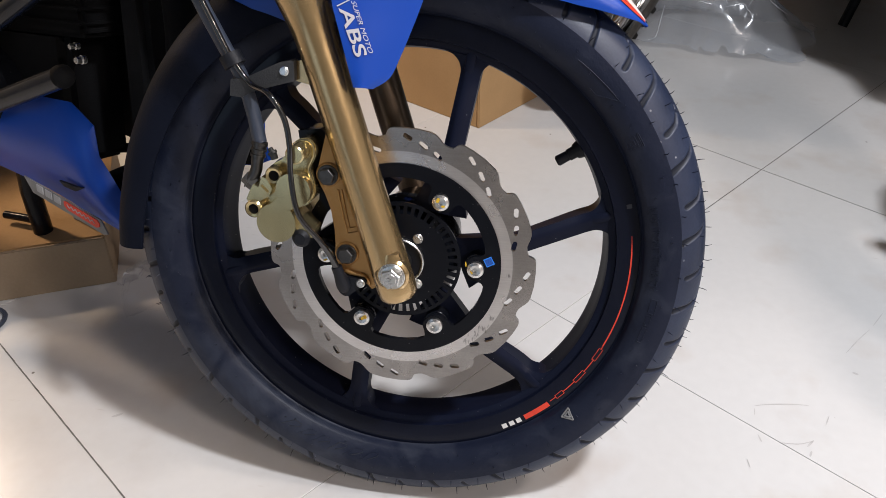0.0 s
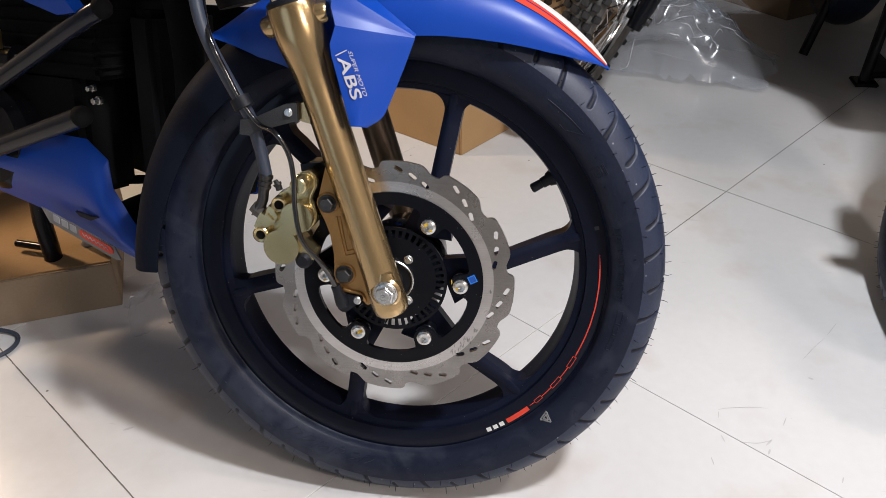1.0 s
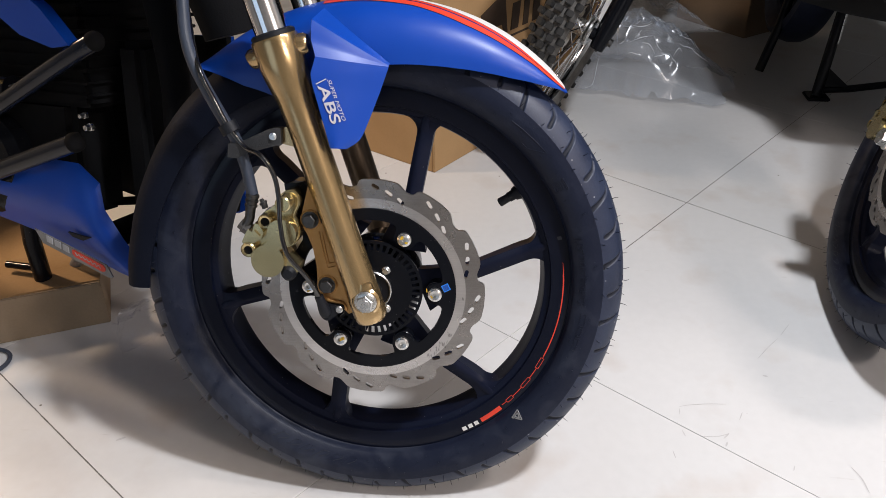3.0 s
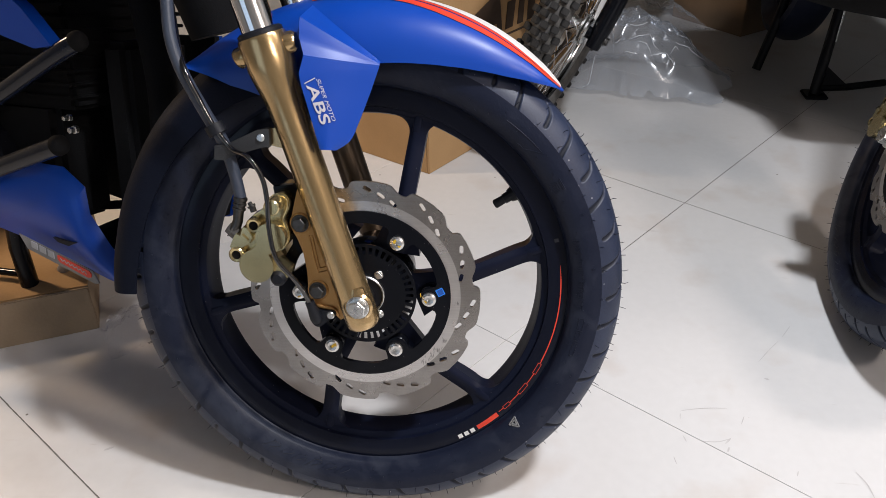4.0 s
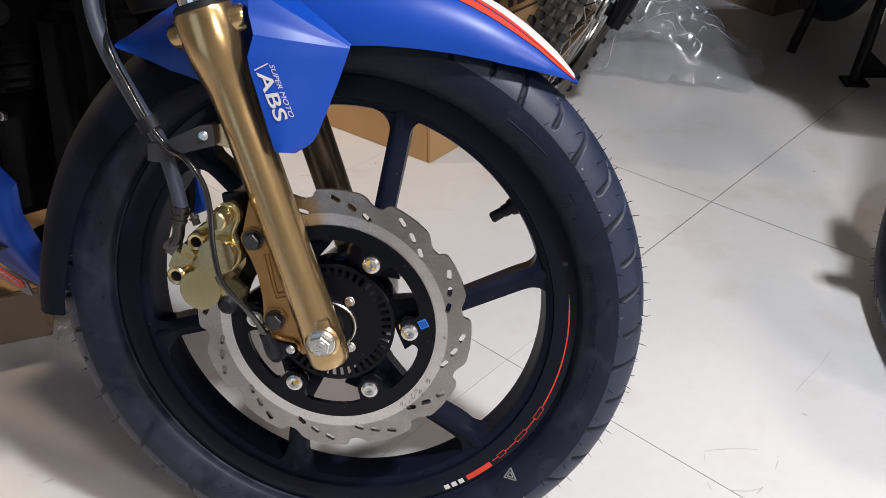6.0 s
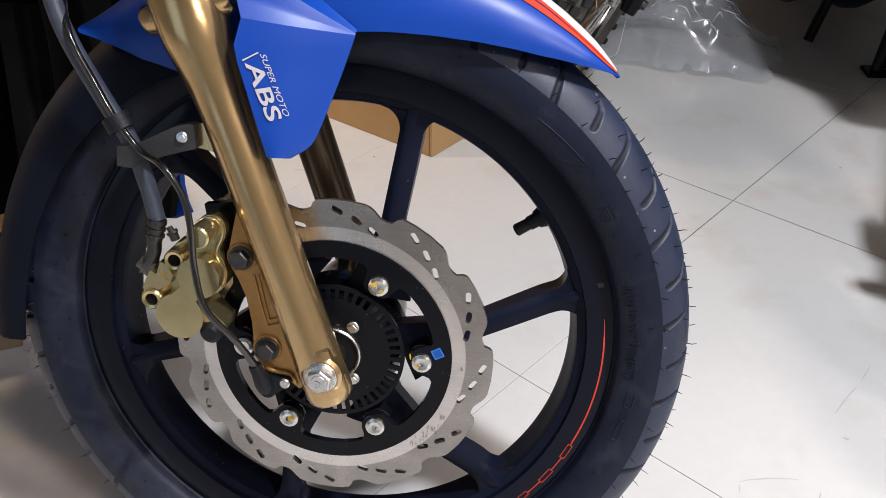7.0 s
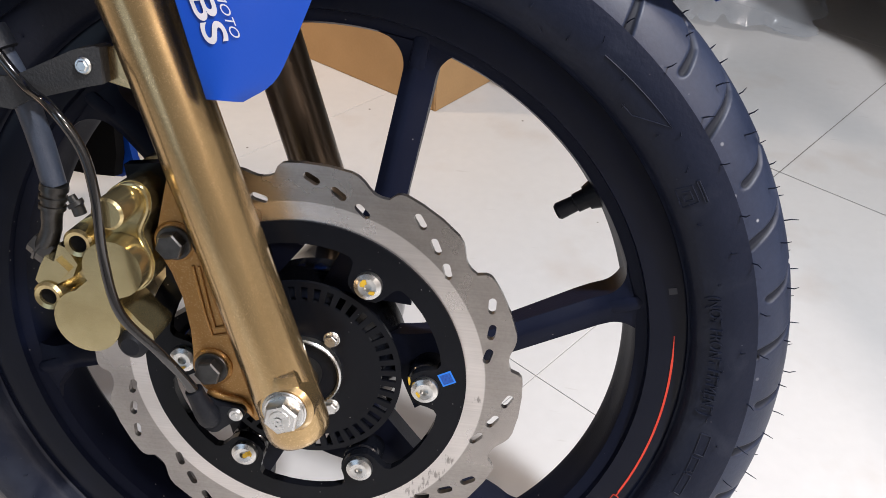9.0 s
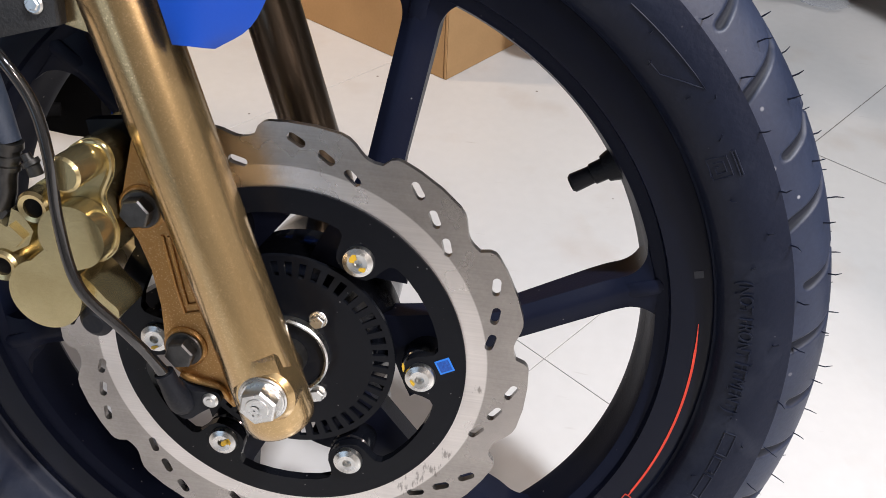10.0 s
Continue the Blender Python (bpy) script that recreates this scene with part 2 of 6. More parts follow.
def dust_and_glow(m):
    """Pale dust in cloudy smears, with light on the lower sidewall painted in too."""
    n, link = m.node_tree.nodes, m.node_tree.links.new
    b = n["Principled BSDF"]
    where, smear, near = n.new("ShaderNodeTexCoord"), n.new("ShaderNodeTexNoise"), None
    smear.inputs["Scale"].default_value, smear.inputs["Detail"].default_value, smear.inputs["Distortion"].default_value = 26, 5, 0.8
    link(where.outputs["Object"], smear.inputs["Vector"])
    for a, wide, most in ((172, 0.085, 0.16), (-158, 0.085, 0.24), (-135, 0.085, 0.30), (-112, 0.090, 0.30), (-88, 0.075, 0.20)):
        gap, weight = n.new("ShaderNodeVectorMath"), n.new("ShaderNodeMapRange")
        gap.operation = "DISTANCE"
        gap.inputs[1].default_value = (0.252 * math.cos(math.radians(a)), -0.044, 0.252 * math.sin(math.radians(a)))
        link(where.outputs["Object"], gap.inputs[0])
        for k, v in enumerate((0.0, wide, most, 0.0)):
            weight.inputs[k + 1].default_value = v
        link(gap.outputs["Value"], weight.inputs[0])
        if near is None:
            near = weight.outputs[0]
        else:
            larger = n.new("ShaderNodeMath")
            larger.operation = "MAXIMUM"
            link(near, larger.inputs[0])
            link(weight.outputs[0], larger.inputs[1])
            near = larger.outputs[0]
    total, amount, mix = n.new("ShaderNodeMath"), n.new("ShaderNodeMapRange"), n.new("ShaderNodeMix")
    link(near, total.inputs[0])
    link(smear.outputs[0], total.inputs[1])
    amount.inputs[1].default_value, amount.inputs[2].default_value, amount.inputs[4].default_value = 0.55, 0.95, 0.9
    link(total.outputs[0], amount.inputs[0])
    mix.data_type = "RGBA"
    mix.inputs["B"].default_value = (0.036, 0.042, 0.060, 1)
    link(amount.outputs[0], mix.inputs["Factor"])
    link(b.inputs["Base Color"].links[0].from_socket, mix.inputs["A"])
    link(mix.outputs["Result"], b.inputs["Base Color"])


dust_and_glow(M_SIDEWALL)


def disc_steel():
    """Ground stainless steel: a brighter pad track inside, a duller outer band, fine turning marks round the centre."""
    m = material("ground_stainless_steel", (0.44, 0.413, 0.392), 0.28, metal=1.0, second=(0.33, 0.308, 0.29), scale=25, fine=500, bump=0.05)
    n, link = m.node_tree.nodes, m.node_tree.links.new
    b = n["Principled BSDF"]
    where, sep = n.new("ShaderNodeTexCoord"), n.new("ShaderNodeSeparateXYZ")
    link(where.outputs["Object"], sep.inputs[0])
    flat = n.new("ShaderNodeCombineXYZ")
    link(sep.outputs[0], flat.inputs[0])
    link(sep.outputs[2], flat.inputs[1])
    size = n.new("ShaderNodeVectorMath")
    size.operation = "LENGTH"
    link(flat.outputs[0], size.inputs[0])
    track = n.new("ShaderNodeMapRange")
    track.inputs[1].default_value, track.inputs[2].default_value = 0.1116, 0.1124
    track.inputs[3].default_value, track.inputs[4].default_value = 1.0, 0.0
    link(size.outputs["Value"], track.inputs[0])
    old = b.inputs["Base Color"].links[0].from_socket
    mix = n.new("ShaderNodeMix")
    mix.data_type = "RGBA"
    mix.inputs["B"].default_value = (0.72, 0.685, 0.66, 1)
    link(track.outputs[0], mix.inputs["Factor"])
    link(old, mix.inputs["A"])
    # faint straight grinding lines and cloudy patches in the polish
    grain, lines, cloud, sum_up, level, tone = (n.new("ShaderNode" + k) for k in ("Mapping", "TexNoise", "TexNoise", "Math", "MapRange", "HueSaturation"))
    grain.inputs["Rotation"].default_value, grain.inputs["Scale"].default_value = (0, 0.5, 0), (14, 1, 900)
    link(where.outputs["Object"], grain.inputs["Vector"])
    link(grain.outputs[0], lines.inputs["Vector"])
    lines.inputs["Scale"].default_value, lines.inputs["Detail"].default_value = 1.0, 3
    cloud.inputs["Scale"].default_value, cloud.inputs["Detail"].default_value = 16, 4
    link(where.outputs["Object"], cloud.inputs["Vector"])
    sum_up.operation = "MULTIPLY_ADD"
    sum_up.inputs[1].default_value = 0.3
    link(lines.outputs[0], sum_up.inputs[0])
    link(cloud.outputs[0], sum_up.inputs[2])
    level.inputs[1].default_value, level.inputs[2].default_value, level.inputs[3].default_value, level.inputs[4].default_value = 0.48, 0.82, 0.86, 1.16
    link(sum_up.outputs[0], level.inputs[0])
    link(level.outputs[0], tone.inputs["Value"])
    link(mix.outputs["Result"], tone.inputs["Color"])
    # pad marks scratched into the steel
    speck, near = n.new("ShaderNodeTexNoise"), None
    speck.inputs["Scale"].default_value, speck.inputs["Detail"].default_value, speck.inputs["Roughness"].default_value = 420, 5, 0.65
    squeeze = n.new("ShaderNodeMapping")
    squeeze.inputs["Rotation"].default_value, squeeze.inputs["Scale"].default_value = (0, 0.9, 0), (1.0, 1.0, 0.28)
    link(where.outputs["Object"], squeeze.inputs["Vector"])
    link(squeeze.outputs[0], speck.inputs["Vector"])
    for x, z, wide in ((0.0685, -0.0815, 0.0090), (0.0770, -0.0745, 0.0110), (0.0850, -0.0655, 0.0110), (0.0940, -0.0535, 0.0085), (0.1080, -0.0062, 0.0055)):
        gap, weight = n.new("ShaderNodeVectorMath"), n.new("ShaderNodeMapRange")
        gap.operation = "DISTANCE"
        gap.inputs[1].default_value = (x, z, 0)
        link(flat.outputs[0], gap.inputs[0])
        weight.inputs[1].default_value, weight.inputs[2].default_value, weight.inputs[3].default_value, weight.inputs[4].default_value = 0.0, wide, 0.30, 0.0
        link(gap.outputs["Value"], weight.inputs[0])
        if near is None:
            near = weight.outputs[0]
        else:
            most = n.new("ShaderNodeMath")
            most.operation = "MAXIMUM"
            link(near, most.inputs[0])
            link(weight.outputs[0], most.inputs[1])
            near = most.outputs[0]
    total, mark, marked = n.new("ShaderNodeMath"), n.new("ShaderNodeMapRange"), n.new("ShaderNodeMix")
    link(near, total.inputs[0])
    link(speck.outputs[0], total.inputs[1])
    mark.inputs[1].default_value, mark.inputs[2].default_value, mark.inputs[4].default_value = 0.70, 0.82, 0.65
    link(total.outputs[0], mark.inputs[0])
    marked.data_type = "RGBA"
    marked.inputs["B"].default_value = (0.15, 0.135, 0.125, 1)
    link(mark.outputs[0], marked.inputs["Factor"])
    link(tone.outputs[0], marked.inputs["A"])
    link(marked.outputs["Result"], b.inputs["Base Color"])
    scaled = n.new("ShaderNodeMath")
    scaled.operation = "MULTIPLY"
    scaled.inputs[1].default_value = 9000.0
    link(size.outputs["Value"], scaled.inputs[0])
    wave = n.new("ShaderNodeTexNoise")
    wave.noise_dimensions = "1D"
    wave.inputs["Scale"].default_value = 1.0
    link(scaled.outputs[0], wave.inputs["W"])
    relief = n.new("ShaderNodeBump")
    relief.inputs["Strength"].default_value, relief.inputs["Distance"].default_value = 0.12, 0.0004
    link(wave.outputs[0], relief.inputs["Height"])
    link(relief.outputs[0], b.inputs["Normal"])
    # turned finish: the gloss streaks across the turning marks
    turn = n.new("ShaderNodeTangent")
    turn.direction_type, turn.axis = "RADIAL", "Y"
    link(turn.outputs[0], b.inputs["Tangent"])
    b.inputs["Anisotropic"].default_value = 0.55
    b.inputs["Anisotropic Rotation"].default_value = 0.25
    return m


M_DISC = disc_steel()


def tile_glaze():
    """Off-white glaze with faint clouds, scuffs and small specks of dirt, laid over the whole floor so that no two tiles match."""
    m = M_TILE
    n, link = m.node_tree.nodes, m.node_tree.links.new
    b = n["Principled BSDF"]
    where = n.new("ShaderNodeNewGeometry")
    for tex in [q for q in n if q.bl_idname == "ShaderNodeTexNoise"]:
        link(where.outputs["Position"], tex.inputs["Vector"])
    last = b.inputs["Base Color"].links[0].from_socket

    def stain(tex, low, high, colour, strength, socket, below):
        fade = n.new("ShaderNodeMapRange")
        fade.inputs[1].default_value, fade.inputs[2].default_value = low, high
        fade.inputs[3].default_value, fade.inputs[4].default_value = 0.0, strength
        link(tex.outputs[socket], fade.inputs[0])
        mix = n.new("ShaderNodeMix")
        mix.data_type = "RGBA"
        mix.inputs["B"].default_value = (*colour, 1)
        link(below, mix.inputs["A"])
        link(fade.outputs[0], mix.inputs["Factor"])
        return mix.outputs["Result"]

    cloud = n.new("ShaderNodeTexNoise")
    cloud.inputs["Scale"].default_value, cloud.inputs["Detail"].default_value = 7.0, 8
    link(where.outputs["Position"], cloud.inputs["Vector"])
    last = stain(cloud, 0.56, 0.74, (0.46, 0.37, 0.30), 0.34, 0, last)
    stretch = n.new("ShaderNodeMapping")
    stretch.inputs["Rotation"].default_value, stretch.inputs["Scale"].default_value = (0, 0, 0.6), (14, 95, 1)
    link(where.outputs["Position"], stretch.inputs["Vector"])
    scuff = n.new("ShaderNodeTexNoise")
    scuff.inputs["Scale"].default_value, scuff.inputs["Detail"].default_value = 1.0, 3
    link(stretch.outputs[0], scuff.inputs["Vector"])
    last = stain(scuff, 0.70, 0.80, (0.40, 0.37, 0.34), 0.5, 0, last)
    # brown tint round the parked wheel, warm shade put into the glaze colour
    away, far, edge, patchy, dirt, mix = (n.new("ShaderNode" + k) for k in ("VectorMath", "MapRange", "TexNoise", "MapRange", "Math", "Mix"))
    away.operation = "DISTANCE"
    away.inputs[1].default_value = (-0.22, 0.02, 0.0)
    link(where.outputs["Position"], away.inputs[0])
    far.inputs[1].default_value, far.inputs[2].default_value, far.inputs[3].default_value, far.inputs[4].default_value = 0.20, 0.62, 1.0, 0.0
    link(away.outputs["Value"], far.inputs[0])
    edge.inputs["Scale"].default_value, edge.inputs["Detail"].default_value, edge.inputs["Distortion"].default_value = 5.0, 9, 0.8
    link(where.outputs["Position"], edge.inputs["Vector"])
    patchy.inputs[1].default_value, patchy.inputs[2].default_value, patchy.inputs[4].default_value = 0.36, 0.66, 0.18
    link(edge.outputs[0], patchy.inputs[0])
    # dirt is only the weight of that shade tint
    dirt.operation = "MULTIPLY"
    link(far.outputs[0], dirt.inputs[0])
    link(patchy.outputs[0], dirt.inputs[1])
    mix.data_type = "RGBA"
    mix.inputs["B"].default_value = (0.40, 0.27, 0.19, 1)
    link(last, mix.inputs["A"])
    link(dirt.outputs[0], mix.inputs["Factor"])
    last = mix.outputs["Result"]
    specks = n.new("ShaderNodeTexVoronoi")
    specks.inputs["Scale"].default_value = 11
    link(where.outputs["Position"], specks.inputs["Vector"])
    last = stain(specks, 0.028, 0.016, (0.10, 0.075, 0.06), 0.8, "Distance", last)
    link(last, b.inputs["Base Color"])


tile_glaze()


# ---- mesh tools ----
PLACED = {}


def empty(name, m, label, category, group="", kind=""):
    ob = new(name)
    ob.empty_display_size = 0.05
    ob.matrix_world = m
    PLACED[ob] = m.copy()
    return tagged(ob, label, category, group, kind)


def part(name, bm, mat, parent=None, label="", frame_of=None, smooth=True, mats=None, crease=0.6):
    """One bmesh as one mesh object under a thing or a part; its points are in the given frame."""
    data = bpy.data.meshes.new(name)
    bmesh.ops.recalc_face_normals(bm, faces=bm.faces)
    if smooth:
        for f in bm.faces:
            f.smooth = True
        for e in bm.edges:
            if len(e.link_faces) == 2 and e.calc_face_angle(0) > crease:
                e.smooth = False
    bm.to_mesh(data)
    bm.free()
    for m in (mats or [mat]):
        data.materials.append(m)
    ob = new(name, data)
    world_m = frame_of if frame_of is not None else (PLACED[parent] if parent else Matrix())
    if parent:
        ob.parent = parent
        ob.matrix_basis = PLACED[parent].inverted() @ world_m
    else:
        ob.matrix_world = world_m
    PLACED[ob] = world_m.copy()
    if label:
        ob["label"] = label
    return ob


def share(name, like, parent, m, label=""):
    """Another object on the mesh of a part, at the pose m in the parent's frame."""
    ob = new(name, like.data)
    ob.parent = parent
    ob.matrix_basis = m
    PLACED[ob] = PLACED[parent] @ m
    if label:
        ob["label"] = label
    return ob


def grid(bm, rows, close_u=False, close_v=False):
    """Quads over rows of points. Returns the vertices."""
    vs = [[bm.verts.new(p) for p in row] for row in rows]
    nu, nv = len(vs), len(vs[0])
    for i in range(nu if close_u else nu - 1):
        for j in range(nv if close_v else nv - 1):
            a, b = vs[i], vs[(i + 1) % nu]
            bm.faces.new((a[j], b[j], b[(j + 1) % nv], a[(j + 1) % nv]))
    return vs


def lathe(profile, segs=96, close=True, bm=None):
    """A profile of (radius, y) turned about the y axis."""
    bm = bm or bmesh.new()
    rows = []
    for k in range(segs):
        a = 2 * math.pi * k / segs
        rows.append([(r * math.cos(a), y, r * math.sin(a)) for r, y in profile])
    grid(bm, rows, close_u=True, close_v=close)
    return bm


def drum(r, y0, y1, segs=32, x=0.0, z=0.0, edge=0.0, bm=None, r2=None):
    """A capped round along y, its rims eased."""
    bm = bm or bmesh.new()
    r2 = r if r2 is None else r2
    e = edge
    s = 1 if y1 > y0 else -1
    prof = [(r - e, y0), (r, y0 + s * e), (r2, y1 - s * e), (r2 - e, y1)] if e else [(r, y0), (r2, y1)]
    rings = []
    for rr, y in prof:
        rings.append([bm.verts.new((x + rr * math.cos(2 * math.pi * k / segs), y, z + rr * math.sin(2 * math.pi * k / segs))) for k in range(segs)])
    for a, b in zip(rings, rings[1:]):
        for k in range(segs):
            bm.faces.new((a[k], a[(k + 1) % segs], b[(k + 1) % segs], b[k]))
    bm.faces.new(rings[0])
    bm.faces.new(rings[-1])
    return bm


def plate(loops, y0, y1, bm=None):
    """A flat plate in the xz plane between y0 and y1; the first loop is its outline, the others are holes."""
    bm = bm or bmesh.new()
    tmp = bmesh.new()
    edges = []
    for loop in loops:
        vs = [tmp.verts.new((x, y0, z)) for x, z in loop]
        edges += [tmp.edges.new((vs[k], vs[(k + 1) % len(vs)])) for k in range(len(vs))]
    bmesh.ops.triangle_fill(tmp, edges=edges, use_beauty=True)
    tmp.verts.index_update()
    base = [(v.co.x, v.co.z) for v in tmp.verts]
    tris = [[v.index for v in f.verts] for f in tmp.faces]
    rim = [(e.verts[0].index, e.verts[1].index) for e in tmp.edges if len(e.link_faces) == 1]
    tmp.free()
    low = [bm.verts.new((x, y0, z)) for x, z in base]
    high = [bm.verts.new((x, y1, z)) for x, z in base]
    for t in tris:
        bm.faces.new([low[i] for i in t])
        bm.faces.new([high[i] for i in reversed(t)])
    for a, b in rim:
        bm.faces.new((low[a], low[b], high[b], high[a]))
    return bm


def arc(r, a0, a1, n, cx=0.0, cz=0.0):
    return [(cx + r * math.cos(math.radians(a0 + (a1 - a0) * k / n)), cz + r * math.sin(math.radians(a0 + (a1 - a0) * k / n))) for k in range(n + 1)]


def circle(r, n=64, cx=0.0, cz=0.0):
    return arc(r, 0, 360 - 360 / n, n - 1, cx, cz)


def slot(cx, cz, length, width, turn, n=6):
    """A long hole with round ends."""
    c, s, h = math.cos(turn), math.sin(turn), max(0.0, length / 2 - width / 2)
    pts = arc(width / 2, -90, 90, n, h, 0) + arc(width / 2, 90, 270, n, -h, 0)
    return [(cx + c * x - s * z, cz + s * x + c * z) for x, z in pts]


def smooth_line(points, steps=8):
    """A soft curve through points (Catmull-Rom)."""
    p = [Vector(q) for q in points]
    p = [2 * p[0] - p[1]] + p + [2 * p[-1] - p[-2]]
    out = []
    for k in range(1, len(p) - 2):
        for j in range(steps):
            t = j / steps
            a, b, c, d = p[k - 1], p[k], p[k + 1], p[k + 2]
            out.append(0.5 * (2 * b + (c - a) * t + (2 * a - 5 * b + 4 * c - d) * t * t + (3 * b - a - 3 * c + d) * t ** 3))
    out.append(p[-2])
    return out


def tube(points, radius, segs=12, bm=None, steps=8, straight=False):
    """A round pipe along a soft curve, its ends closed; radius may be a list along the points."""
    bm = bm or bmesh.new()
    line = [Vector(q) for q in points] if straight else smooth_line(points, steps)
    n = len(line)
    rads = [radius] * n if not isinstance(radius, (list, tuple)) else [float(v) for v in np.interp(np.linspace(0, 1, n), np.linspace(0, 1, len(radius)), radius)]
    up = Vector((0, 0, 1))
    rings = []
    side = None
    for k, q in enumerate(line):
        way = (line[min(k + 1, n - 1)] - line[max(k - 1, 0)]).normalized()
        if side is None:
            side = way.cross(up if abs(way.z) < 0.9 else Vector((1, 0, 0))).normalized()
        side = (side - way * side.dot(way)).normalized()
        other = way.cross(side)
        rings.append([bm.verts.new(q + float(rads[k]) * (math.cos(2 * math.pi * j / segs) * side + math.sin(2 * math.pi * j / segs) * other)) for j in range(segs)])
    for a, b in zip(rings, rings[1:]):
        for j in range(segs):
            bm.faces.new((a[j], a[(j + 1) % segs], b[(j + 1) % segs], b[j]))
    bm.faces.new(rings[0])
    bm.faces.new(rings[-1])
    return bm


def box(bm, lo, hi, ease=0.0):
    """A block from corner to corner with eased edges."""
    made = bmesh.ops.create_cube(bm, size=1.0)["verts"]
    for v in made:
        v.co = Vector([(lo[i] + hi[i]) / 2 + v.co[i] * (hi[i] - lo[i]) for i in range(3)])
    if ease:
        edges = list({e for v in made for e in v.link_edges})
        bmesh.ops.bevel(bm, geom=edges, offset=ease, segments=2, affect="EDGES")
    return bm


def eased(bm, width, segs=2, angle=0.7):
    """Rounds the sharp edges of a bmesh."""
    sharp = [e for e in bm.edges if len(e.link_faces) == 2 and e.calc_face_angle(0) > angle]
    bmesh.ops.bevel(bm, geom=sharp, offset=width, segments=segs, affect="EDGES", clamp_overlap=True)
    return bm


def letters(text, size, bold=0.0):
    """The outlines of words as a flat mesh: a list of points and faces, x along the line, y up."""
    data = bpy.data.curves.new("words", "FONT")
    data.body, data.size, data.offset = text, size, bold
    ob = bpy.data.objects.new("words", data)
    scene.collection.objects.link(ob)
    bpy.context.view_layer.update()
    mesh = bpy.data.meshes.new_from_object(ob.evaluated_get(bpy.context.evaluated_depsgraph_get()))
    pts = [tuple(v.co) for v in mesh.vertices]
    faces = [tuple(p.vertices) for p in mesh.polygons]
    bpy.data.objects.remove(ob)
    bpy.data.meshes.remove(mesh)
    bpy.data.curves.remove(data)
    return pts, faces


def hexagon(bm, r, y0, y1, x=0.0, z=0.0, turn=0.0, ease=0.0006):
    sides = [(x + r * math.cos(turn + k * math.pi / 3), z + r * math.sin(turn + k * math.pi / 3)) for k in range(6)]
    inner = [(x + (r - ease) * math.cos(turn + k * math.pi / 3), z + (r - ease) * math.sin(turn + k * math.pi / 3)) for k in range(6)]
    rows = [[bm.verts.new((p[0], y0, p[1])) for p in sides], [bm.verts.new((p[0], y1 + ease, p[1])) for p in sides], [bm.verts.new((p[0], y1, p[1])) for p in inner]]
    for a, b in zip(rows, rows[1:]):
        for k in range(6):
            bm.faces.new((a[k], a[(k + 1) % 6], b[(k + 1) % 6], b[k]))
    bm.faces.new(rows[0])
    bm.faces.new(rows[-1])
    return bm


def hull(sections, segs=28, power=2.6, y=0.0, bm=None):
    """A rounded body lofted along x through sections of (x, z of the middle, half width, half height)."""
    bm = bm or bmesh.new()
    rows = []
    line = smooth_line([(s[0], s[1], 0) for s in sections], 4)
    size = smooth_line([(s[2], s[3], 0) for s in sections], 4)
    for p, q in zip(line, size):
        row = []
        for k in range(segs):
            a = 2 * math.pi * k / segs
            c, s = math.cos(a), math.sin(a)
            row.append((p.x, y + q.x * math.copysign(abs(c) ** (2 / power), c), p.y + q.y * math.copysign(abs(s) ** (2 / power), s)))
        rows.append(row)
    vs = grid(bm, rows, close_v=True)
    bm.faces.new(vs[0])
    bm.faces.new(vs[-1])
    return bm


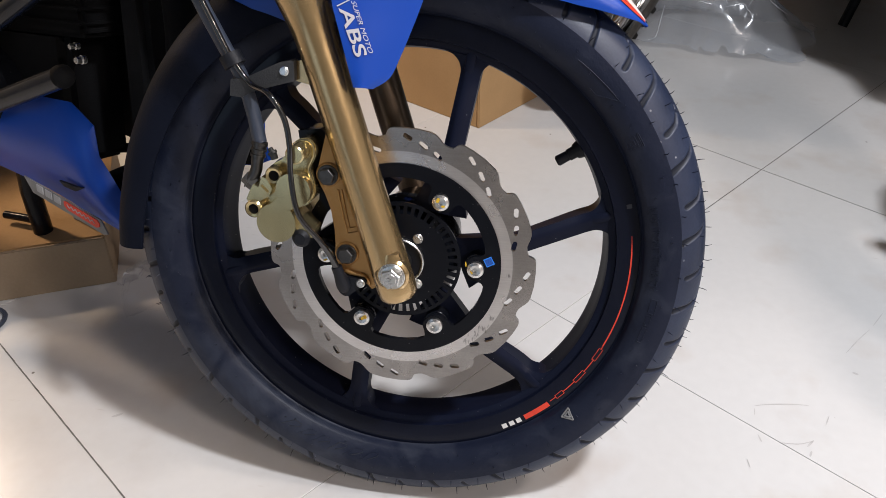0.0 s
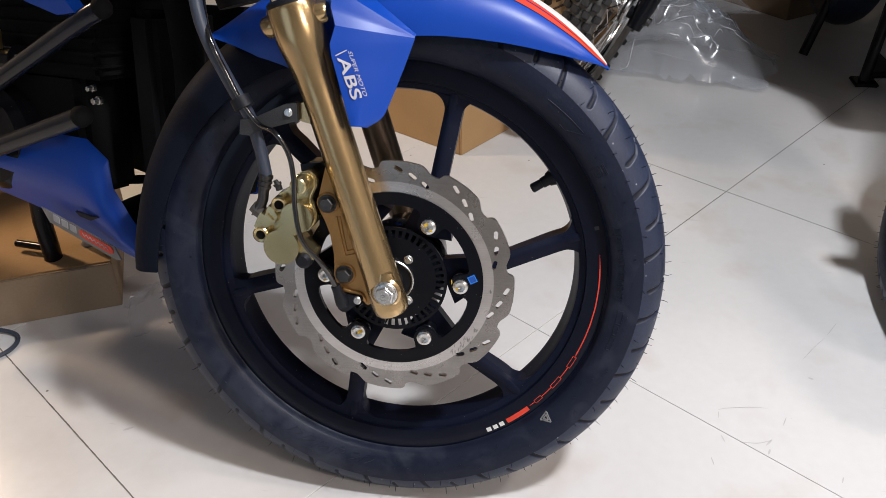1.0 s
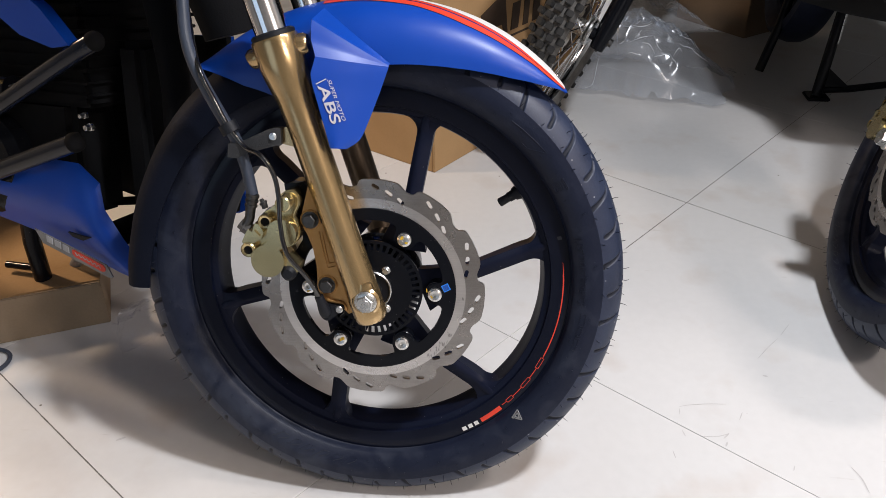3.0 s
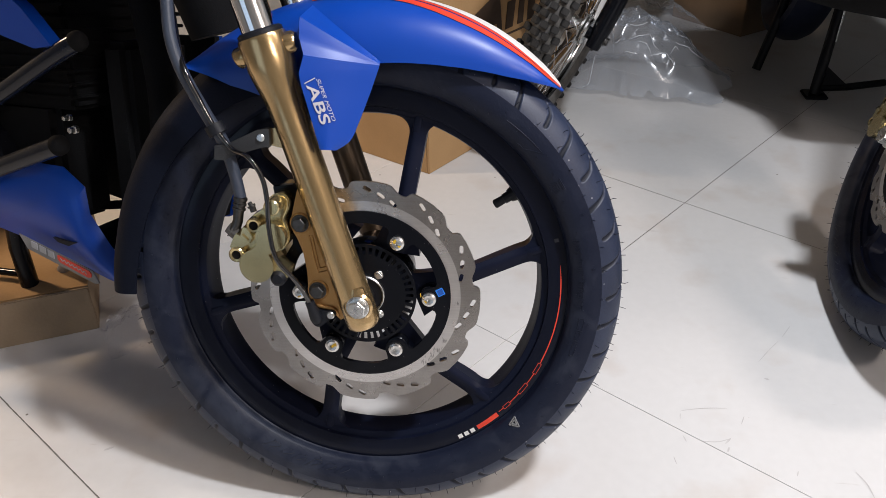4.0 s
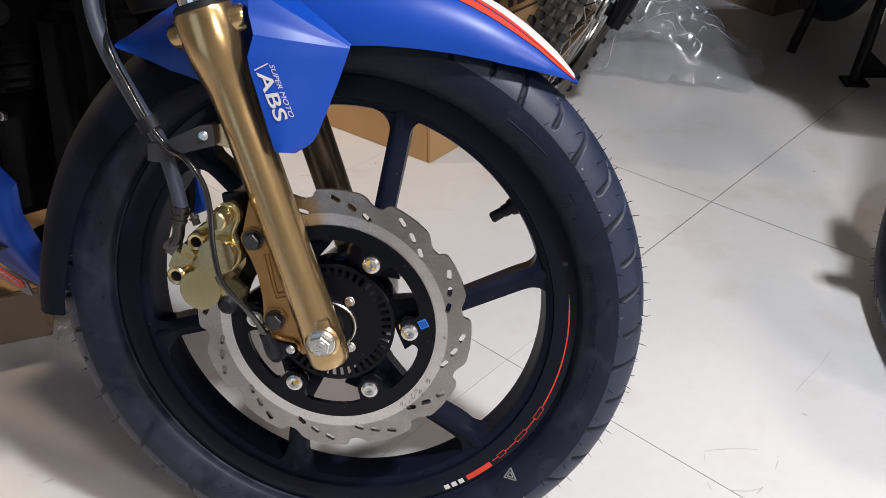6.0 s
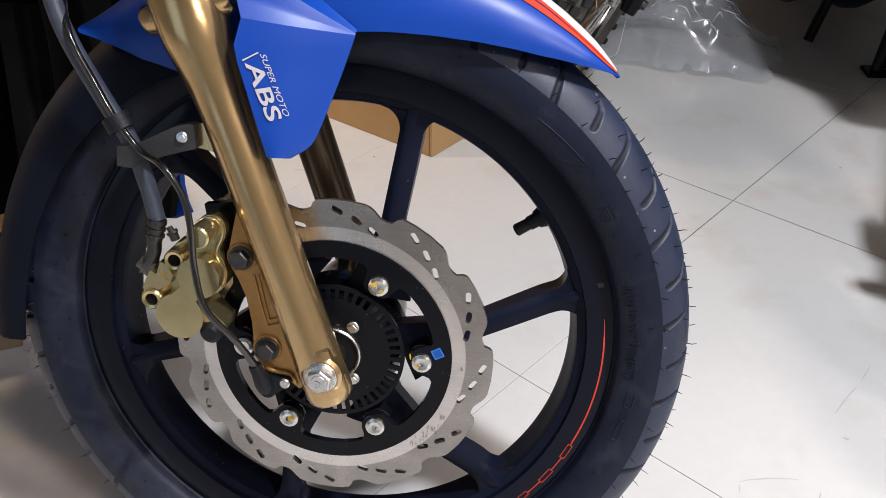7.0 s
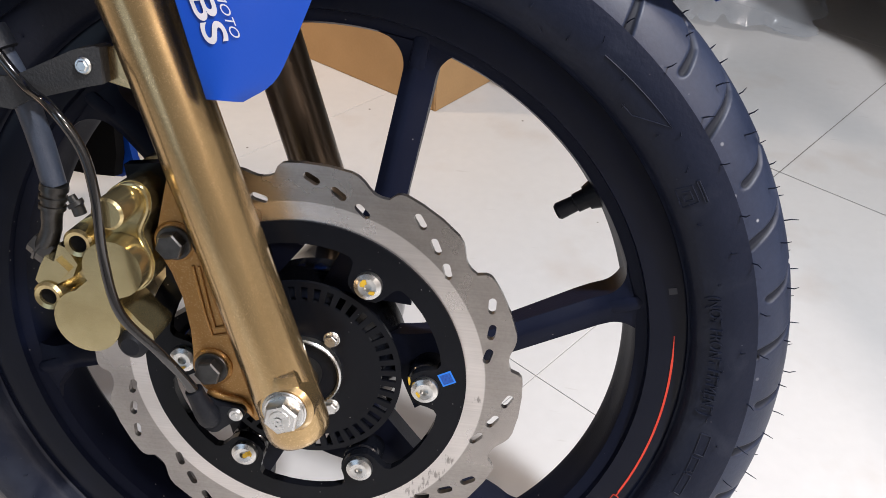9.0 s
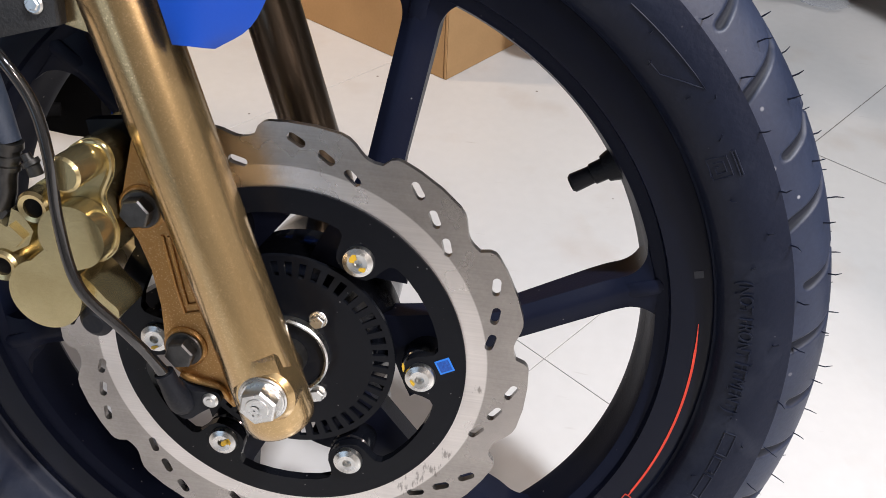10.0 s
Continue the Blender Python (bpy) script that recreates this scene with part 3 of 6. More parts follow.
def rear_end(ob, F, y, paint, axle_x, axle_z, lift=0.0):
    """Seat, tail, swingarm and rear wheel of a motorcycle; x forward, y its middle plane, z up, in the frame F."""
    part("seat", hull([(-1.12, 0.80 + lift, 0.060, 0.020), (-1.00, 0.785 + lift, 0.115, 0.045), (-0.80, 0.755 + lift, 0.125, 0.050), (-0.62, 0.745 + lift, 0.105, 0.050), (-0.50, 0.760 + lift, 0.085, 0.035)], y=y), M_MATT_BLACK, ob, "black padded seat", F)
    part("tail_cowl", hull([(-1.30, 0.790 + lift, 0.030, 0.020), (-1.15, 0.745 + lift, 0.090, 0.045), (-0.95, 0.680 + lift, 0.125, 0.060), (-0.70, 0.640 + lift, 0.120, 0.070), (-0.55, 0.620 + lift, 0.085, 0.050)], y=y), paint, ob, "tail cowl and side panels", F)
    for s in (-1, 1):
        part("swingarm", tube([(-0.52, y + s * 0.085, axle_z + 0.08), (axle_x + 0.25, y + s * 0.092, axle_z + 0.03), (axle_x, y + s * 0.095, axle_z)], 0.019, 14), M_GLOSS_BLACK, ob, "black swingarm", F)
        part("handlebar", tube([(-0.27, y, 0.985), (-0.27, y + s * 0.10, 0.990), (-0.30, y + s * 0.20, 1.03), (-0.36, y + s * 0.37, 1.03)], 0.011, 12), M_GLOSS_BLACK, ob, "black handlebar", F)
        part("grip", tube([(-0.335, y + s * 0.29, 1.03), (-0.364, y + s * 0.38, 1.03)], 0.0165, 14, straight=True), M_RUBBER, ob, "black rubber grip", F)
    W = F @ Matrix.Translation((axle_x, y, axle_z))
    part("rear_tyre", lathe([(0.215, -0.030), (0.235, -0.046), (0.255, -0.054), (0.272, -0.048), (0.286, -0.028), (0.291, 0), (0.286, 0.028), (0.272, 0.048), (0.255, 0.054), (0.235, 0.046), (0.215, 0.030)], 96), M_SIDEWALL, ob, "black rear tyre", W)
    hub = lathe([(0.010, -0.06), (0.045, -0.06), (0.05, -0.02), (0.05, 0.02), (0.045, 0.06), (0.010, 0.06)], 40)
    wheel = part("rear_rim", lathe([(0.196, -0.014), (0.204, -0.028), (0.222, -0.033), (0.222, 0.033), (0.204, 0.028), (0.196, 0.014)], 96), M_RIM, ob, "black cast rear wheel", W)
    part("rear_hub", hub, M_RIM, wheel, frame_of=W)
    for k in range(6):
        a = math.radians(60 * k + 10)
        part("rear_spoke", tube([(0.045 * math.cos(a), 0, 0.045 * math.sin(a)), (0.2 * math.cos(a), 0, 0.2 * math.sin(a))], [0.018, 0.012, 0.014], 10, straight=True), M_RIM, wheel, frame_of=W)


# ---- the setting ----
TILE, TURNED = 0.6185, 53.48
CORNER = Vector((0.1631, 0.2526, 0))
ROOM = (-2.6, 3.1, -2.6, 3.0, 2.64)


def room():
    x0, x1, y0, y1, h = ROOM
    bm = box(bmesh.new(), (x0 - 0.2, y0 - 0.2, -0.12), (x1 + 0.2, y1 + 0.2, -0.0016))
    floor = part("floor", bm, M_JOINT, smooth=False)
    tagged(floor, "off-white glossy ceramic tile floor with thin dark joints", "floor", kind="structure")
    for name, lo, hi in (("wall_north", (x0 - 0.15, y1, 0), (x1 + 0.15, y1 + 0.15, h)), ("wall_south", (x0 - 0.15, y0 - 0.15, 0), (x1 + 0.15, y0, h)),
                         ("wall_west", (x0 - 0.15, y0, 0), (x0, y1, h)), ("wall_east", (x1, y0, 0), (x1 + 0.15, y1, h))):
        bm = bmesh.new()
        if name == "wall_south":
            # an opening added for the cool fill light
            box(bm, lo, (-2.2, hi[1], h))
            box(bm, (-0.6, lo[1], 0), hi)
            box(bm, (-2.2, lo[1], 2.25), (-0.6, hi[1], h))
        else:
            box(bm, lo, hi)
        tagged(part(name, bm, M_WALL, smooth=False), "plain painted showroom wall", "wall", kind="structure")
    # unseen wall, added to keep lamp light off the tiles at the back
    tagged(part("wall_partition", box(bmesh.new(), (1.45, 0.15, 0), (1.60, y1, h)), M_WALL, smooth=False), "plain unseen wall added to shade the back", "wall", kind="structure")
    tagged(part("ceiling", box(bmesh.new(), (x0 - 0.15, y0 - 0.15, h), (x1 + 0.15, y1 + 0.15, h + 0.1)), M_CEILING, smooth=False), "plain white ceiling", "ceiling", kind="structure")
    return floor


floor = room()

# ---- the motorcycle in front ----
HUB, LEAN_DEG = 0.2901, -14.38
WHEEL = Matrix.Translation((0, 0, HUB)) @ Matrix.Rotation(math.radians(LEAN_DEG), 4, "X")
bike = empty("motorcycle", Matrix.Translation((0, 0.02, 0)), "blue and black motorcycle with a gold fork leaning on its stand", "motorcycle")

TYRE = [(0.2205, -0.020), (0.2300, -0.0240), (0.2366, -0.0284), (0.2373, -0.0300), (0.2378, -0.0352), (0.2393, -0.0372), (0.2400, -0.0382), (0.2460, -0.0415), (0.2520, -0.0440), (0.2590, -0.0455),
        (0.2655, -0.0455), (0.2735, -0.0441)]
CROWN = 0.3002


def crown_point(s):
    """Across the tread, s from -1 (near shoulder) to 1: radius and y."""
    a = s * 1.16
    return CROWN - 0.0268 * ((1 - math.cos(a)) / (1 - math.cos(1.16))) ** 1.35, 0.0440 * math.sin(a) / math.sin(1.16)


PAIRS = 24
LONG_CUT = [(-1.06, -0.001), (-0.90, 0.003), (-0.72, 0.0065), (-0.48, 0.0115), (-0.26, 0.020), (-0.10, 0.029)]
SHORT_CUT = [(-0.86, 0.0), (-0.60, 0.0045), (-0.42, 0.012), (-0.34, 0.019)]
CROSS_CUT = [(-0.40, 0.013), (-0.18, 0.0088), (0.05, 0.0)]
ACROSS = 0.050


def cut_depth(s, along):
    """Depth of the tread cuts, 0 to 1: s across, along the metres round the crown. A long hooked cut from the shoulder, a shorter one between."""
    pitch = 2 * math.pi * CROWN / PAIRS
    deep = np.zeros_like(s)
    for side in (-1, 1):
        q = s * -side
        for line, shift, w0, w1 in ((LONG_CUT, 0.0, 0.0030, 0.0012), (SHORT_CUT, pitch / 2, 0.0027, 0.0011), (CROSS_CUT, pitch / 2, 0.0009, 0.0013)):
            rel = (along - shift - math.radians(6.9) * CROWN - (0.5 * pitch if side > 0 else 0.0) + 0.01) % pitch - 0.01
            for lap in (0, 1):
                x = rel + lap * pitch
                n = len(line) - 1
                for k in range(n):
                    (s0, x0), (s1, x1) = line[k], line[k + 1]
                    ax, ay, bx, by = x0, s0 * ACROSS, x1, s1 * ACROSS
                    px, py = x - ax, q * ACROSS - ay
                    dx, dy = bx - ax, by - ay
                    t = np.clip((px * dx + py * dy) / (dx * dx + dy * dy), 0, 1)
                    d = np.hypot(px - t * dx, py - t * dy)
                    w = w0 + (w1 - w0) * (k + t) / n
                    deep = np.maximum(deep, np.clip((w - d) / 0.0022 + 0.45, 0, 1))
    return deep


def wall_y(r):
    """The y of the tyre's near sidewall at a radius."""
    return float(np.interp(r, [q[0] for q in TYRE], [q[1] for q in TYRE]))


def on_wall(r, a, lift=0.0005):
    t = math.radians(a)
    return (r * math.cos(t), wall_y(r) - lift, r * math.sin(t))


def sidewall_marks(tyre):
    """Moulded lines, a box and words, in the same rubber."""
    def line(points, width=0.0007):
        dense = []
        for (r0, a0), (r1, a1) in zip(points, points[1:]):
            n = max(2, int(abs(a1 - a0) / 1.5))
            dense += [on_wall(r0 + (r1 - r0) * k / n, a0 + (a1 - a0) * k / n, 0.0001) for k in range(n)]
        dense.append(on_wall(*points[-1], 0.0001))
        return tube(dense, width, 6, straight=True)
    part("moulded_arrow", line([(0.2572, 52), (0.2590, 44), (0.2600, 40), (0.2464, 44), (0.2461, 46)], 0.00045), M_SIDEWALL, tyre, frame_of=WHEEL)
    part("moulded_box", line([(0.2450, 32.4), (0.2545, 32.2), (0.2545, 29.8), (0.2450, 29.6), (0.2450, 32.4)], 0.0004), M_SIDEWALL, tyre, frame_of=WHEEL)
    part("moulded_box_core", line([(0.2475, 31.7), (0.2522, 31.6), (0.2522, 30.4), (0.2475, 30.3), (0.2475, 31.2), (0.2500, 31.2)], 0.0004), M_SIDEWALL, tyre, frame_of=WHEEL)
    pts, faces = letters("(NOT FRONT FITMENT)", 0.0098)
    x0, x1 = min(p[0] for p in pts), max(p[0] for p in pts)
    bm = bmesh.new()
    vs = [bm.verts.new(on_wall(0.2464 + y, 16 - 19 * (x - x0) / (x1 - x0), 0.0002)) for x, y, _ in pts]
    for f in faces:
        bm.faces.new([vs[i] for i in f])
    words = part("moulded_lettering", bm, M_SIDEWALL, tyre, "raised rubber words on the sidewall", WHEEL, smooth=False)
    words["kind"] = "stuff"
    m = words.modifiers.new("thickness", "SOLIDIFY")
    m.thickness, m.offset = 0.0006, -1.0
    # words that cannot be read: plain raised bars
    for a0, a1, r0, r1 in ((-6, -9.5, 0.2510, 0.2570), (-10.1, -12.6, 0.2510, 0.2555), (-13.2, -17, 0.2510, 0.2555), (32.5, 29.5, 0.2575, 0.2590)):
        part("moulded_bar", line([(r0, a0), (r1, a0), (r1, a1), (r0, a1), (r0, a0)], 0.0005), M_SIDEWALL, tyre, frame_of=WHEEL)
    # a long maker's word along the sidewall: slanted raised bars
    rnd = random.Random(31)
    for k in range(6):
        a = -122.5 + 4.3 * k + rnd.uniform(-0.3, 0.3)
        top, wide = 0.2588 + rnd.uniform(-0.0006, 0.0004), 2.6 + rnd.uniform(-0.7, 0.5)
        part("moulded_bar", line([(top, a), (0.2470, a + 2.4), (0.2468, a + 2.4 + wide)], 0.00042), M_SIDEWALL if k % 3 else M_WORN_RUBBER, tyre, frame_of=WHEEL)
        part("moulded_bar", line([(0.2560, a + 1.0 + 0.4 * wide), (0.2502, a + 2.2 + wide), (0.2486, a + 2.4 + wide)], 0.00045), M_WORN_RUBBER, tyre, frame_of=WHEEL)
    # small grey three-cornered mark
    c = Vector((0.246 * math.cos(math.radians(-43.4)), 0.246 * math.sin(math.radians(-43.4))))
    bm = bmesh.new()
    for k in range(3):
        a, b = (math.radians(90 + 120 * (k + e)) for e in (0, 1))
        for w in (0.0072, 0.0036):
            p0, p1 = c + w * Vector((math.cos(a), math.sin(a))), c + w * Vector((math.cos(b), math.sin(b)))
            y0, y1 = (wall_y(p.length) - 0.0003 for p in (p0, p1))
            tube([(p0.x, y0, p0.y), (p1.x, y1, p1.y)], 0.0009, 6, bm, straight=True)
    part("sidewall_emblem", bm, M_GREY, tyre, "small grey three-cornered mark", WHEEL)


def build_tyre():
    bm = bmesh.new()
    lathe(TYRE, 240, close=False, bm=bm)
    lathe([(r, -y) for r, y in TYRE], 240, close=False, bm=bm)
    lathe([(0.2205, -0.020), (0.2205, 0.020)], 240, close=False, bm=bm)
    tyre = part("front_tyre", bm, M_SIDEWALL, bike, "black road tyre with moulded sidewall lettering", WHEEL)
    around, across = 2520, 116
    t = np.arange(around)[:, None] * (2 * math.pi / around)
    s = -1 + 2 * np.arange(across + 1)[None, :] / across
    s, t = np.broadcast_arrays(s, t)
    a = s * 1.16
    r = CROWN - 0.0268 * ((1 - np.cos(a)) / (1 - math.cos(1.16))) ** 1.35
    y = 0.0440 * np.sin(a) / math.sin(1.16)
    d = cut_depth(s, t * CROWN) * 0.0017
    nr, ny = r - (CROWN - 0.046), y
    size = np.hypot(nr, ny)
    r, y = r - d * nr / size, y - d * ny / size
    verts = np.stack([r * np.cos(t), y, r * np.sin(t)], axis=-1).reshape(-1, 3).tolist()
    w = across + 1
    faces = [(i * w + j, ((i + 1) % around) * w + j, ((i + 1) % around) * w + j + 1, i * w + j + 1) for i in range(around) for j in range(across)]
    data = bpy.data.meshes.new("tread")
    data.from_pydata(verts, [], faces)
    data.polygons.foreach_set("use_smooth", [True] * len(faces))
    data.materials.append(M_TREAD)
    tread = new("tread", data)
    tread.parent = tyre
    tread["label"] = "dusty tread with hooked grooves"
    PLACED[tread] = WHEEL.copy()
    sidewall_marks(tyre)
    # moulding hairs
    bm = bmesh.new()
    rnd = random.Random(4)
    for k in range(330):
        a = 2 * math.pi * (k + rnd.uniform(-0.4, 0.4)) / 330
        s = (-0.97, -0.62, -0.28, 0.05, 0.4, 0.72)[k % 6] + rnd.uniform(-0.05, 0.05)
        r, y = crown_point(s)
        n = Vector((math.cos(a) * math.cos(s), math.sin(s), math.sin(a) * math.cos(s)))
        p = Vector((r * math.cos(a), y, r * math.sin(a)))
        tip = n + Vector((rnd.uniform(-0.5, 0.5), rnd.uniform(-0.3, 0.3), rnd.uniform(-0.5, 0.5)))
        l = rnd.uniform(0.004, 0.009)
        tube([p - n * 0.001, p + n * l * 0.5, p + n * l * 0.6 + tip.normalized() * l * 0.4], [0.00045, 0.0004, 0.0002], 4, bm, steps=1)
    # short stubs lying over on the sidewall
    for k in range(96):
        a = 360 * (k + rnd.uniform(-0.35, 0.35)) / 96
        q = Vector(on_wall((0.2455, 0.2535, 0.2625, 0.2500)[k % 4] + rnd.uniform(-0.0015, 0.0015), a, 0.0))
        lie = Vector((rnd.uniform(-0.4, 0.9), -0.45, rnd.uniform(0.1, 1.0))).normalized()
        l = rnd.uniform(0.0022, 0.0048)
        tube([q, q + Vector((0, -0.0012, 0)), q + Vector((0, -0.0012, 0)) + lie * l], [0.00042, 0.0004, 0.00022], 4, bm, steps=1)
    hair = part("rubber_hair", bm, M_SIDEWALL, tyre, frame_of=WHEEL)
    hair["kind"] = "stuff"
    return tyre


tyre = build_tyre()

SPOKE_TURN, SPOKE_OFF = 20.2, 0.0256
HALF_RIM = [(0.2025, 0.0), (0.2030, -0.012), (0.2050, -0.0185), (0.2090, -0.0208), (0.2120, -0.0213), (0.2130, -0.0258), (0.2240, -0.0276), (0.2335, -0.0284), (0.2356, -0.0280), (0.2362, -0.0272), (0.2362, -0.0250), (0.2270, -0.0215), (0.2200, -0.012), (0.2120, -0.006), (0.2110, 0.0)]


def rim_face(r):
    """The y of the rim's near face at a radius."""
    return float(np.interp(r, [0.2050, 0.2090, 0.2120, 0.2130, 0.2240, 0.2335, 0.2356], [-0.0185, -0.0208, -0.0213, -0.0258, -0.0276, -0.0284, -0.0280]))


def build_rim():
    prof = HALF_RIM + [(0.2120, 0.006), (0.2200, 0.012), (0.2270, 0.0215), (0.2352, 0.0262), (0.2352, 0.0308), (0.2325, 0.0308), (0.2280, 0.0286), (0.2170, 0.0235), (0.2040, 0.0185), (0.2000, 0.0125), (0.2005, 0.0060)]
    bm = lathe(prof, 192)
    for f in bm.faces:
        # the smooth outer lip
        c = f.calc_center_median()
        f.material_index = int(c.y < -0.0235 and math.hypot(c.x, c.z) > 0.2125)
    rim = part("wheel_rim", bm, M_RIM, bike, "satin black cast alloy wheel rim with six spokes", WHEEL, mats=[M_RIM, M_RIM_LIP])
    # one spoke, a tapered bar with a raised middle and flared ends, then five more
    bm = bmesh.new()
    rows = []
    for r in [*np.linspace(0.052, 0.184, 26), *np.linspace(0.1855, 0.2045, 16)]:
        w = 0.0098 + 0.0035 * max(0, (0.11 - r) / 0.05) + 0.012 * max(0, (0.112 - r) / 0.05)
        e = min(1.0, max(0.0, (r - 0.1860) / 0.0185))
        w += 0.0185 * (1 - math.sqrt(1 - e * e))
        y0 = -0.046 + 0.026 * min(1, max(0, (r - 0.06) / 0.12))
        y1 = y0 + 0.020 + 0.007 * min(1, max(0, (r - 0.11) / 0.06))
        ridge = 0.0042 * (1 - e * 0.6)
        o = SPOKE_OFF
        rows.append([(r, y0 + ridge, -w - o), (r, y0 + 0.0012, -w * 0.40 - o), (r, y0 + 0.0003, 0.10 * w - o), (r, y0, 0.32 * w - o), (r, y0 + 0.0012, w * 0.58 - o), (r, y0 + ridge, w - o),
                     (r, y1, w * 0.98 - o), (r, y1 + 0.002, -o), (r, y1, -w * 0.98 - o)])
    grid(bm, rows, close_v=True)
    # its raised ridge runs out over the rim's face and ends in a rounded toe
    toe = []
    for k in range(13):
        u = k / 12
        x = 0.180 + 0.0300 * u
        w = 0.0042 * math.sqrt(max(0.0, 1 - max(0.0, (u - 0.86) / 0.14) ** 2)) + 0.0003
        top = np.interp(x, [0.180, 0.192, 0.200, 0.206, 0.210], [-0.0170, -0.0205, -0.0214, -0.0214, -0.0206])
        c = -SPOKE_OFF + 0.0020
        toe.append([(x, top + 0.0060, c - w * 1.3), (x, top + 0.0010, c - w), (x, top, c - w * 0.5), (x, top, c + w * 0.5), (x, top + 0.0010, c + w), (x, top + 0.0060, c + w * 1.3)])
    grid(bm, toe, close_v=True)
    first = part("spoke", bm, M_RIM, rim, frame_of=WHEEL @ Matrix.Rotation(-math.radians(SPOKE_TURN), 4, "Y"))
    for k in range(1, 6):
        share("spoke", first, rim, Matrix.Rotation(-math.radians(SPOKE_TURN + 60 * k), 4, "Y"))
    # hub: barrel, flanges and a boss behind each disc bolt
    hub = lathe([(0.012, -0.056), (0.043, -0.056), (0.047, -0.050), (0.051, -0.044), (0.0570, -0.034), (0.0580, -0.020), (0.050, -0.010), (0.046, 0.0), (0.048, 0.02), (0.047, 0.042), (0.012, 0.042)], 64, close=True)
    for k in range(6):
        a = math.radians(58.76 - 60 * k)
        drum(0.0125, -0.0588, 0.004, 24, 0.0757 * math.cos(a), 0.0757 * math.sin(a), 0.001, hub)
    part("hub", hub, M_HUB, rim, frame_of=WHEEL)
    # valve
    bm = bmesh.new()
    a = math.radians(33.0)
    u = Vector((math.cos(a), 0.0, math.sin(a)))
    foot = u * 0.204 + Vector((0, 0.004, 0))
    tube([foot, foot - u * 0.009, foot - u * 0.0091, foot - u * 0.0165, foot - u * 0.0170, foot - u * 0.0285, foot - u * 0.0300],
         [0.0105, 0.0078, 0.0064, 0.0062, 0.0052, 0.0056, 0.0044], 16, bm, straight=True)
    part("valve_stem", bm, M_BLACK, rim, "black rubber tyre valve with cap", WHEEL)
    return rim


rim = build_rim()


def ring_strip(r0, r1, a0, a1, n, lift=0.0006):
    """A thin strip of vinyl on the rim's face between two radii."""
    bm = bmesh.new()
    rows = []
    for k in range(n + 1):
        a = math.radians(a0 + (a1 - a0) * k / n)
        rows.append([(r * math.cos(a), rim_face(r) - lift, r * math.sin(a)) for r in np.linspace(r0, r1, 3)])
    grid(bm, rows)
    return bm


def rim_marks():
    part("rim_rub", ring_strip(0.2258, 0.2308, 15.4, 16.5, 4, 0.0004), M_WORN_RUBBER, rim, "pale rubbed spot", WHEEL)

    def add(bm, *args):
        b2 = ring_strip(*args)
        me = bpy.data.meshes.new("strip")
        b2.to_mesh(me)
        bm.from_mesh(me)
        bpy.data.meshes.remove(me)
        b2.free()

    stripe = ring_strip(0.2267, 0.2281, 4.0, -23.6, 60)
    for k in range(4):
        add(stripe, 0.2273 - 0.00013 * k, 0.2277 + 0.00008 * k, 8.2 - k * 1.05, 7.15 - k * 1.05, 2)
    for a, h in ((-26.4, 1.9), (-34.5, 2.0), (-42.2, 1.3)):
        # a slanted link: two long sides and two short ones
        for r0, r1 in ((0.2253, 0.2259), (0.2293, 0.2299)):
            add(stripe, r0, r1, a + h, a - h, 8)
        for e in (a + h, a - h):
            add(stripe, 0.2253, 0.2299, e + 0.09, e - 0.09, 2)
        add(stripe, 0.2272, 0.2281, a + h + 4.4 if a < -30 else a + h + 1.0, a + h, 6)
    add(stripe, 0.2270, 0.2278, -43.5, -45.6, 4)
    part("rim_stripe", stripe, M_RED, rim, "thin red stripe ending in small links", WHEEL)
    # maker's mark as plain shapes: three white blocks and a red one
    mark = bmesh.new()
    for k in range(3):
        a = -61.4 + k * 2.2
        add(mark, 0.2262, 0.2314, a, a + 1.5, 4)
    part("white_mark", mark, M_WHITE, rim, "three small white blocks", WHEEL)
    part("red_mark", ring_strip(0.2258, 0.2316, -54.4, -46.4, 12), M_RED, rim, "small red block", WHEEL)


rim_marks()

DISC_Y = -0.062


